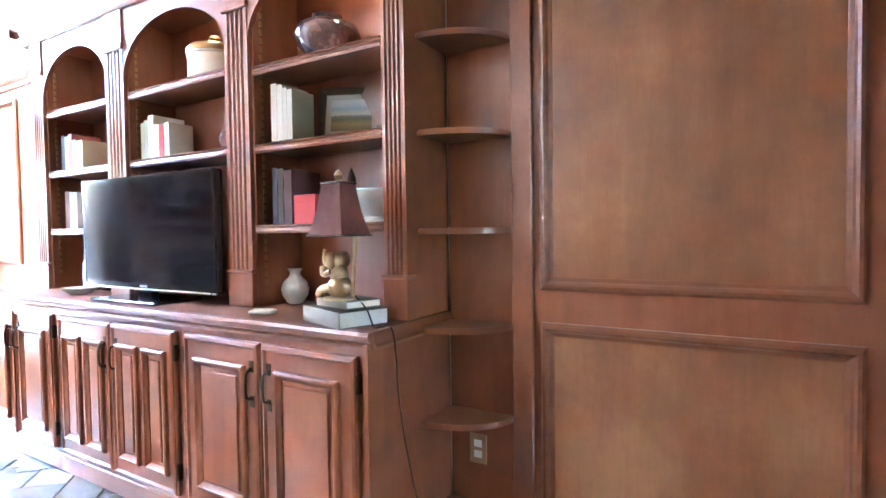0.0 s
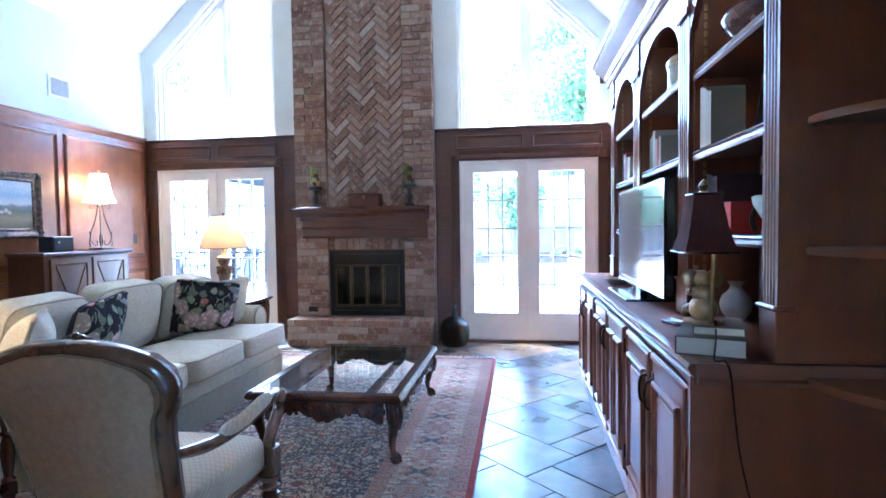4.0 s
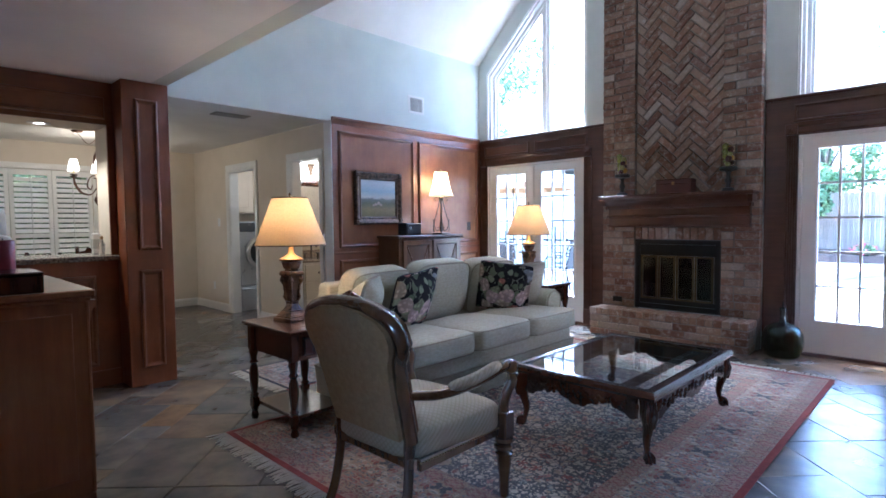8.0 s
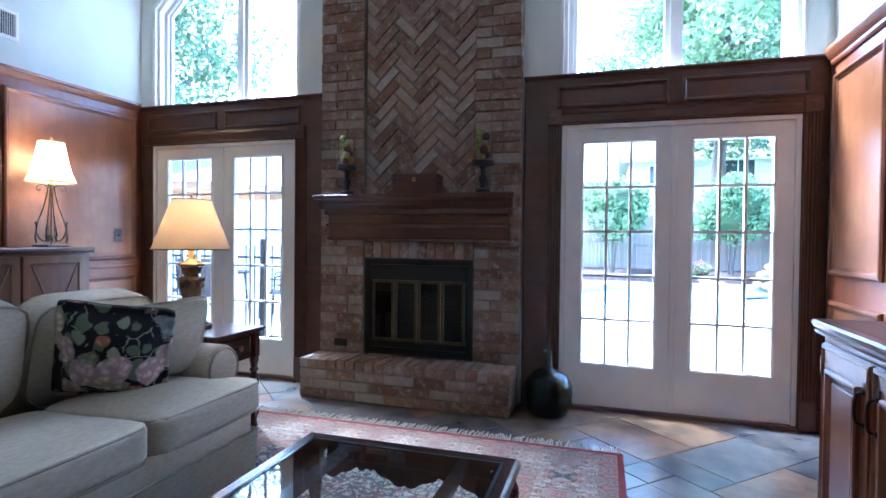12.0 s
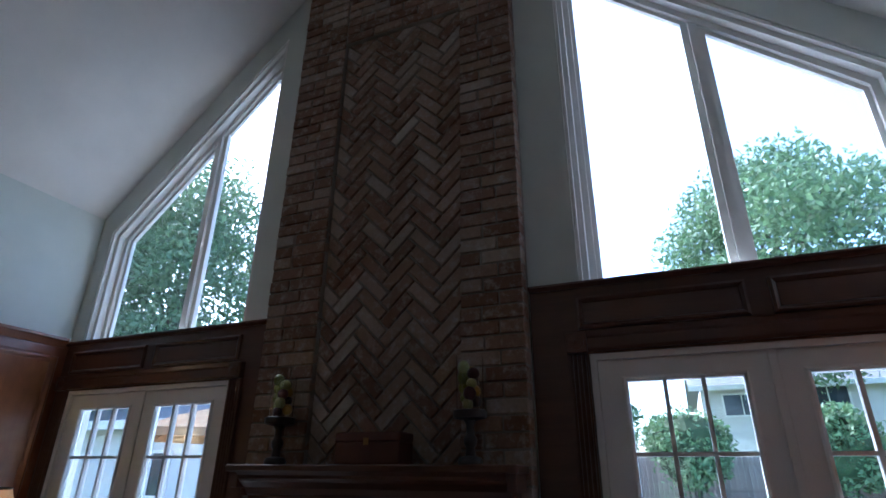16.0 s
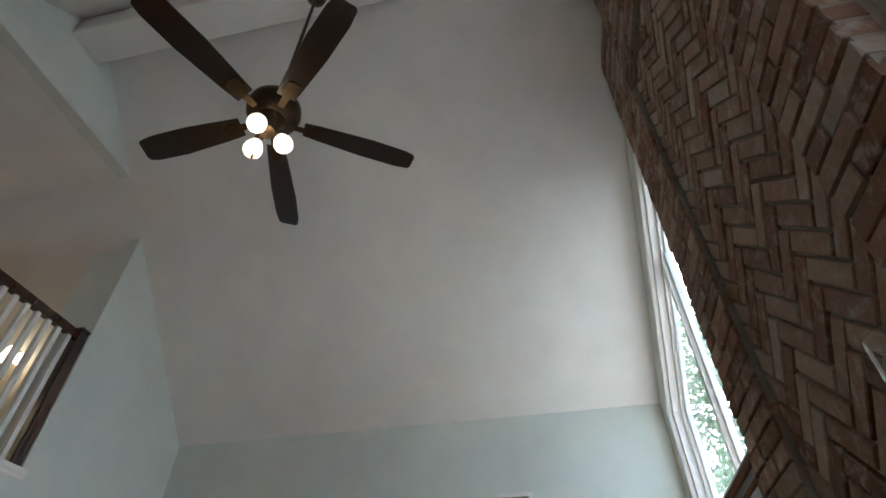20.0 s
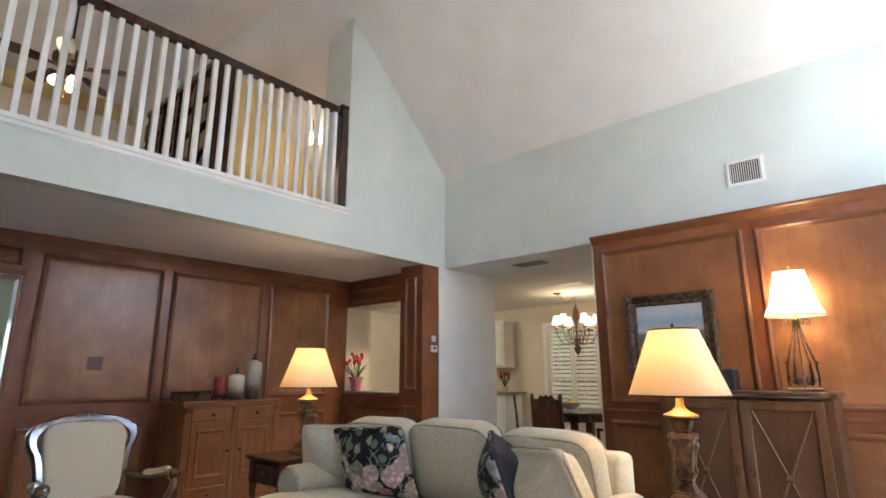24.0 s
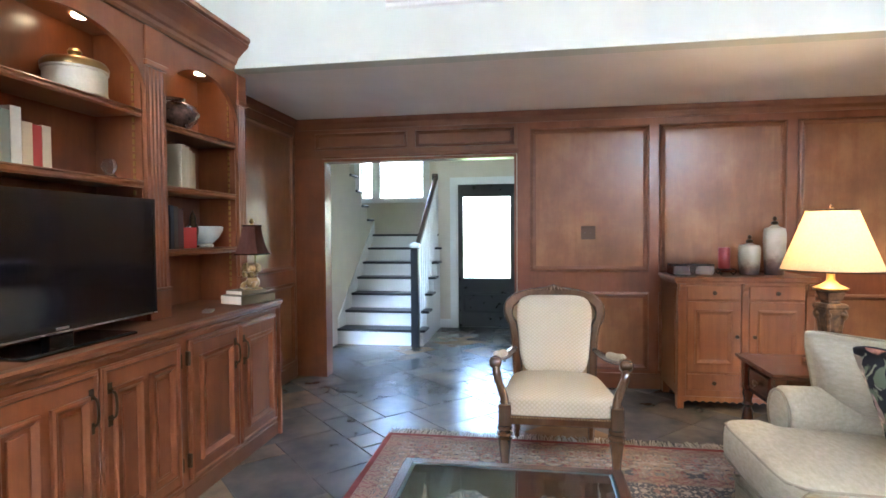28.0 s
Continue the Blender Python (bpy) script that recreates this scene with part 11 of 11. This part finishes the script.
    b = prism([(-21.2, GZ - 0.1), (-20.25, GZ - 0.05), (-20.5, 0.12), (-23.1, 0.30), (-23.1, GZ - 0.3)], "y", -10, 14)
    setting("flower_bed", b, MULCH, "raised dark mulch bed along the fence")


def wooden_fence():
    root = thing("wooden_fence", "weathered cedar board fence behind the pool", "fence", Matrix())
    me = mesh_of(prism([(-0.068, 0), (0.068, 0), (0.068, 1.95), (0.045, 1.99), (-0.045, 1.99), (-0.068, 1.95)], "x", -0.01, 0.01), "board", FENCE_WOOD)
    random.seed(12)
    for k in range(150):
        ob = new("board", me)
        ob.parent = root
        ob.location = (-22.2 + random.uniform(-0.006, 0.006), -9.5 + 0.142 * k, 0.16 + random.uniform(-0.015, 0.015))
    for k in range(10):
        part("post", box(-22.32, -22.23, -9.5 + 2.3 * k, -9.41 + 2.3 * k, 0.1, 2.1), FENCE_WOOD, root)
    for z in (0.5, 1.2, 1.9):
        part("rail", box(-22.26, -22.215, -9.5, 11.8, z, z + 0.08), FENCE_WOOD, root)


def iron_fence():
    root = thing("iron_fence", "black iron picket fence outside the glass door", "fence", Matrix())
    x, y0, y1 = -7.20, -4.70, -1.55
    for z in (0.02, 0.96):
        part("rail", box(x - 0.016, x + 0.016, y0, y1, z, z + 0.03), BLACK_IRON, root)
    me = mesh_of(lathe([(0.009, GZ), (0.009, 1.10), (0.012, 1.105), (0.0, 1.14)], 6), "picket", BLACK_IRON)
    n = int((y1 - y0) / 0.118)
    for k in range(n + 1):
        ob = new("picket", me)
        ob.parent = root
        ob.location = (x, y0 + (y1 - y0) * k / n, 0)
    for y in (y0, (y0 + y1) / 2, y1):
        part("post", box(x - 0.03, x + 0.03, y - 0.03, y + 0.03, GZ, 1.2, 0.004), BLACK_IRON, root)


def patio_set():
    ux, uy = -10.4, -6.3
    canvas = surface("tan_canvas", (0.34, 0.23, 0.13), (0.46, 0.33, 0.2), 0.9, 6, 200, 0.2, 0.001)
    root = thing("patio_umbrella", "open tan canvas patio umbrella on a dark pole", "umbrella", pose(ux, uy, GZ))
    part("base", lathe([(0.27, 0.0), (0.27, 0.05), (0.06, 0.10), (0.05, 0.3), (0.0, 0.3)], 20), BLACK_IRON, root, smooth=40)
    part("pole", lathe([(0.022, 0.1), (0.022, 2.72)], 10), MAHOGANY, root, smooth=60)
    b = bmesh.new()
    tip = b.verts.new((0, 0, 2.70))
    mid = [b.verts.new((0.75 * math.cos(k * math.pi / 4), 0.75 * math.sin(k * math.pi / 4), 2.50)) for k in range(8)]
    rim_ = [b.verts.new((1.45 * math.cos(k * math.pi / 4), 1.45 * math.sin(k * math.pi / 4), 2.24)) for k in range(8)]
    low = [b.verts.new((1.46 * math.cos(k * math.pi / 4), 1.46 * math.sin(k * math.pi / 4), 2.12)) for k in range(8)]
    for k in range(8):
        j = (k + 1) % 8
        b.faces.new((tip, mid[k], mid[j]))
        b.faces.new((mid[k], rim_[k], rim_[j], mid[j]))
        b.faces.new((rim_[k], low[k], low[j], rim_[j]))
    bmesh.ops.solidify(b, geom=b.faces[:], thickness=0.004)
    canopy = part("canopy", b, canvas, root, "tan canvas canopy")
    for k in range(8):
        c, s = math.cos(k * math.pi / 4), math.sin(k * math.pi / 4)
        part("rib", tube([(0.03 * c, 0.03 * s, 2.66), (1.44 * c, 1.44 * s, 2.22)], 0.009, 5), MAHOGANY, root)
    t = thing("patio_table", "round dark metal patio table under the umbrella", "table", pose(ux + 0.9, uy + 0.7, GZ))
    part("tabletop", lathe([(0.55, 0.70), (0.56, 0.71), (0.55, 0.72), (0, 0.72)], 28), BLACK_IRON, t, smooth=40)
    for k in range(4):
        c, s = math.cos(k * 1.5708 + 0.5), math.sin(k * 1.5708 + 0.5)
        part("leg", tube([(0.45 * c, 0.45 * s, 0), (0.36 * c, 0.36 * s, 0.70)], 0.015, 6), BLACK_IRON, t)
    first = None
    for px, py, turn in ((-8.35, -5.05, 120), (-9.4, -4.35, 190), (-8.9, -6.3, 40), (-10.6, -4.9, -120)):
        if first is None:
            c = first = thing("patio_chair", "dark metal patio armchair with a sling seat", "chair", pose(0, 0, 0), "patio chairs")
            sling = plain("dark_sling", (0.035, 0.033, 0.033), 0.8)
            part("seat", box(-0.24, 0.24, -0.22, 0.24, 0.40, 0.425, 0.008), sling, c)
            part("backrest", prism([(-0.22, 0.43), (-0.20, 0.43), (-0.32, 1.0), (-0.34, 1.0)], "x", -0.24, 0.24), sling, c)
            for s in (-1, 1):
                part("side_frame", tube(smooth_path([(s * 0.26, 0.26, 0), (s * 0.26, 0.24, 0.40), (s * 0.27, 0.20, 0.64), (s * 0.27, -0.15, 0.66), (s * 0.26, -0.33, 1.02)]), 0.014, 6), BLACK_IRON, c)
                part("back_leg", tube([(s * 0.26, -0.20, 0.45), (s * 0.26, -0.30, 0.0)], 0.014, 6), BLACK_IRON, c)
            c.matrix_world = pose(px, py, GZ, 0, 0, turn)
        else:
            copy_thing(first, pose(px, py, GZ, 0, 0, turn))
    # lounge chair by the pool
    lg = thing("lounge_chair", "low metal lounge chair on the patio by the pool", "chair", pose(-9.9, 3.05, GZ, 0, 0, 20))
    part("seat", box(-0.3, 0.3, -0.5, 0.7, 0.30, 0.33, 0.01), plain("pale_sling", (0.52, 0.51, 0.49), 0.8), lg)
    part("backrest", prism([(-0.5, 0.31), (-0.48, 0.33), (-0.98, 0.80), (-1.0, 0.78)], "x", -0.3, 0.3), plain("pale_sling", (0.52, 0.51, 0.49), 0.8), lg)
    for s in (-1, 1):
        part("side_frame", tube(smooth_path([(s * 0.32, 0.66, 0), (s * 0.32, 0.6, 0.3), (s * 0.33, 0.3, 0.5), (s * 0.33, -0.3, 0.5), (s * 0.32, -0.5, 0.3), (s * 0.32, -0.6, 0)]), 0.016, 6), CHROME, lg, smooth=60)
        part("armrest", tube(smooth_path([(s * 0.33, 0.30, 0.525), (s * 0.335, 0.0, 0.535), (s * 0.33, -0.30, 0.525)]), 0.022, 8), BLACK_IRON, lg, "dark armrest", 60)


def rock_waterfall():
    root = thing("rock_waterfall", "stacked sandstone boulder waterfall at the pool edge", "rockery", Matrix())
    rng = random.Random(77)
    for k in range(90):
        t = rng.random()
        y = 5.15 + 2.6 * t
        lift = 0.85 * math.sin(math.pi * (0.15 + 0.75 * t)) * rng.random()
        s = rng.uniform(0.13, 0.27)
        part("boulder", boulder(0, 0, 0, s, k), ROCK, root).location = (-19.3 - lift * 0.7 + rng.uniform(-0.4, 0.4), y, GZ - 0.05 + s * 0.35 + lift)


def flower_clump(x, y, z, r, seed, colour, label):
    root = thing("flower_clump", label, "flowers", pose(x, y, z))
    tagged(leaf_cloud("leaves", [(0, 0, r * 0.5)], [(r, r, r * 0.6)], 500, 0.06, SHRUB_LEAF, seed, root, 0.4), kind="stuff")
    tagged(leaf_cloud("petals", [(0, 0, r * 0.62)], [(r, r, r * 0.6)], 90, 0.05, plain(*colour, 0.6), seed + 1, root, 0.8), kind="stuff")


def house(x, y0, y1, eave, top, label, windows, depth=9.0):
    root = thing("house", label, "house", Matrix())
    b = box(x - depth, x, y0, y1, GZ - 0.35, eave)
    wall = part("wall", b, SIDING, root, "pale lap siding")
    for k in range(int((eave - 0.3) / 0.42)):
        part("siding_board", box(x, x + 0.02, y0, y1, 0.1 + 0.42 * k, 0.1 + 0.42 * k + 0.4), SIDING, wall)
    part("roof", prism([(x + 0.5, eave - 0.1), (x - depth / 2, top), (x - depth - 0.5, eave - 0.1), (x - depth - 0.5, eave + 0.05), (x - depth / 2, top + 0.16), (x + 0.5, eave + 0.06)], "y", y0 - 0.5, y1 + 0.5), SHINGLE, root, "grey shingle roof")
    part("fascia", box(x + 0.48, x + 0.52, y0 - 0.5, y1 + 0.5, eave - 0.16, eave + 0.07), PAINT_TRIM, root)
    P = on_wall("x", x + 0.02, 1)
    for a, v, w, h in windows:
        win = part("window", moulding(P, a - w / 2 - 0.08, a + w / 2 + 0.08, v - h / 2 - 0.08, v + h / 2 + 0.08, [(0, 0), (0, 0.05), (0.08, 0.05), (0.08, 0)]), PAINT_TRIM, root)
        part("pane", wbox(P, a - w / 2, a + w / 2, v - h / 2, v + h / 2, 0.001, 0.012), plain("dark_window_glass", (0.04, 0.05, 0.06), 0.05), win)
        part("muntin", wbox(P, a - 0.025, a + 0.025, v - h / 2, v + h / 2, 0.0125, 0.035), PAINT_TRIM, win)


def garden():
    garden_ground()
    wooden_fence()
    iron_fence()
    patio_set()
    rock_waterfall()
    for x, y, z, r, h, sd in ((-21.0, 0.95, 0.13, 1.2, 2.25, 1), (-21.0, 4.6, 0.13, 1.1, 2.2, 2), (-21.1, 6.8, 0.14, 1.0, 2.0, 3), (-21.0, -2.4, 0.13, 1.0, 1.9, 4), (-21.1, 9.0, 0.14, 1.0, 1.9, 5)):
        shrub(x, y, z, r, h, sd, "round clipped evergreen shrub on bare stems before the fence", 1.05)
    # hedge placed close to the nook windows to cut the light on their slats
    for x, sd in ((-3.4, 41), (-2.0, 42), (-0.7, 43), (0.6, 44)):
        shrub(x, -9.0, GZ - 0.3, 1.1, 3.0, sd, "tall hedge shrub set close to shade the breakfast nook", 0.1, 5000)
    for x, y, r, sd in ((-20.75, 2.7, 0.35, 11), (-20.75, -0.6, 0.3, 12), (-20.8, 3.6, 0.38, 13), (-20.75, 7.9, 0.4, 14)):
        flower_clump(x, y, 0.12, r, sd, ("pink_petals", (0.55, 0.08, 0.14)), "low clump of pink and red flowers in the mulch bed")
    tree(-26.0, 5.0, 13.7, 5.4, 5, 30000, 0.13, "large live oak beyond the garden fence", 1.3, 18)
    tree(-16.5, -15.2, 12.5, 5.2, 9, 30000, 0.11, "leafy shade tree beside the neighbouring garage", 0.9, 18)
    tree(-11.6, -16.6, 13.5, 4.8, 31, 26000, 0.11, "tall leafy shade tree close to the side of the house", 0.9, 18)
    tree(-24.5, -2.2, 6.0, 1.9, 17, 6000, 0.09, "small leafy tree beyond the garden fence", 1.2, 10)
    tree(-23.5, 9.5, 8.5, 2.8, 23, 9000, 0.11, "leafy tree beyond the rock waterfall", 1.0, 12)
    house(-32.0, 1.9, 15.0, 5.5, 8.8, "pale neighbouring house with a grey shingle roof", [(3.6, 4.7, 1.5, 0.9), (7.0, 4.85, 1.5, 1.0), (11.0, 4.85, 1.2, 1.0)])
    house(-14.0, -16.0, -7.4, 2.75, 4.6, "pale detached garage with a grey roof beside the patio", [(-12.0, 1.5, 1.2, 1.0)], 6.0)
    # unseen overhang, added to keep sun and sky off the nook shutters
    setting("eave", box(-3.6, 1.2, -8.5, -7.37, 2.42, 2.60), PAINT_TRIM, "unseen white box added to shade the breakfast nook shutters")
    # brick corner of the house wing
    root = thing("brick_column", "brick corner column of the house wing", "column", Matrix())
    part("core", box(-6.75, -6.36, -5.13, -4.66, GZ - 0.2, 3.2), MORTAR, root)
    random.seed(6)
    for k in range(42):
        off = 0.11 if k % 2 else 0.0
        for y0, y1 in ((-5.15, -4.90 - off), (-4.90 - off, -4.64)):
            ob = new("brick", brick_mesh(y1 - y0 - J, BH - J, 0.05))
            ob.parent = root
            ob.location = (-6.34, (y0 + y1) / 2, GZ + 0.0775 * k + 0.04)
        ob = new("brick", brick_mesh(0.40, BH - J, 0.05))
        ob.parent = root
        ob.matrix_local = Matrix.Translation((-6.55, -4.64, GZ + 0.0775 * k + 0.04)) @ Matrix.Rotation(math.pi / 2, 4, "Z")


garden()

# ---- slate floor ----
def slate_floor():
    """Slate slabs of mixed sizes, laid diagonally to the walls."""
    rng = random.Random(2024)
    unit = 0.203
    turn = Matrix.Translation((-0.70, -2.0, 0)) @ Matrix.Rotation(math.pi / 4, 4, "Z")
    lo_x, hi_x, lo_y, hi_y = -5.698, 4.2, -7.19, 3.3
    half = 40
    used = set()
    sizes = [(2, 2), (2, 3), (3, 2), (3, 3), (1, 2), (2, 1), (2, 2), (3, 2), (1, 1)]
    floor_ob = bpy.data.objects["floor"]
    meshes = {}
    verts, faces = [], []
    singles = 0

    def shape(w, h):
        g = 0.003
        b = box(g, w * unit - g, g, h * unit - g, -0.012, 0.0, 0.0025)
        for q in b.verts:
            if q.co.z > -0.004:
                q.co.x += rng.uniform(-0.0015, 0.0015)
                q.co.y += rng.uniform(-0.0015, 0.0015)
                q.co.z -= rng.uniform(0.0, 0.002)
        return b

    def slab(w, h):
        if (w, h) not in meshes:
            meshes[w, h] = [mesh_of(shape(w, h), "slab", SLATE) for _ in range(4)]
        return rng.choice(meshes[w, h])

    for i in range(-half, half):
        for j in range(-half, half):
            if (i, j) in used:
                continue
            order = sizes[:]
            rng.shuffle(order)
            for w, h in order + [(1, 1)]:
                cells = [(i + a, j + c) for a in range(w) for c in range(h)]
                if not used.intersection(cells):
                    break
            used.update(cells)
            corners = [turn @ Vector(((i + a * w) * unit, (j + c * h) * unit, 0)) for a in (0, 1) for c in (0, 1)]
            xs, ys = [q.x for q in corners], [q.y for q in corners]
            if max(xs) < lo_x + 0.03 or min(xs) > hi_x - 0.03 or max(ys) < lo_y + 0.03 or min(ys) > hi_y - 0.03:
                continue
            whole = min(xs) > lo_x and max(xs) < hi_x and min(ys) > lo_y and max(ys) < hi_y
            m = turn @ Matrix.Translation((i * unit, j * unit, -0.0005 - rng.uniform(0, 0.0015)))
            if whole:
                me = slab(w, h)
            else:
                # cut at the wall
                b = shape(w, h)
                b.transform(m)
                for co, no in (((lo_x, 0, 0), (-1, 0, 0)), ((hi_x, 0, 0), (1, 0, 0)), ((0, lo_y, 0), (0, -1, 0)), ((0, hi_y, 0), (0, 1, 0))):
                    bmesh.ops.bisect_plane(b, geom=b.verts[:] + b.edges[:] + b.faces[:], plane_co=co, plane_no=no, clear_outer=True)
                b.transform(m.inverted())
                if not b.faces:
                    b.free()
                    continue
                me = mesh_of(b, "slab", SLATE)
            cx, cy = sum(xs) / 4, sum(ys) / 4
            under = -4.6 < cx < -1.8 and -1.45 < cy < 0.55
            near = -5.7 < cx < 0.15 and -3.3 < cy < 2.2 and not under
            near = near or (-3.2 < cx < -1.4 and -4.6 < cy <= -3.3)
            if near and singles < 300:
                ob = new("slab", me)
                ob.parent = floor_ob
                ob.matrix_local = m
                singles += 1
            else:
                base = len(verts)
                verts.extend(tuple(m @ v.co) for v in me.vertices)
                faces.extend([base + q for q in f.vertices] for f in me.polygons)
    me = bpy.data.meshes.new("slabs")
    me.from_pydata(verts, [], faces)
    me.materials.append(SLATE)
    ob = new("slabs", me)
    ob.parent = floor_ob
    tagged(ob, "further slate slabs of the same floor", kind="stuff")


slate_floor()
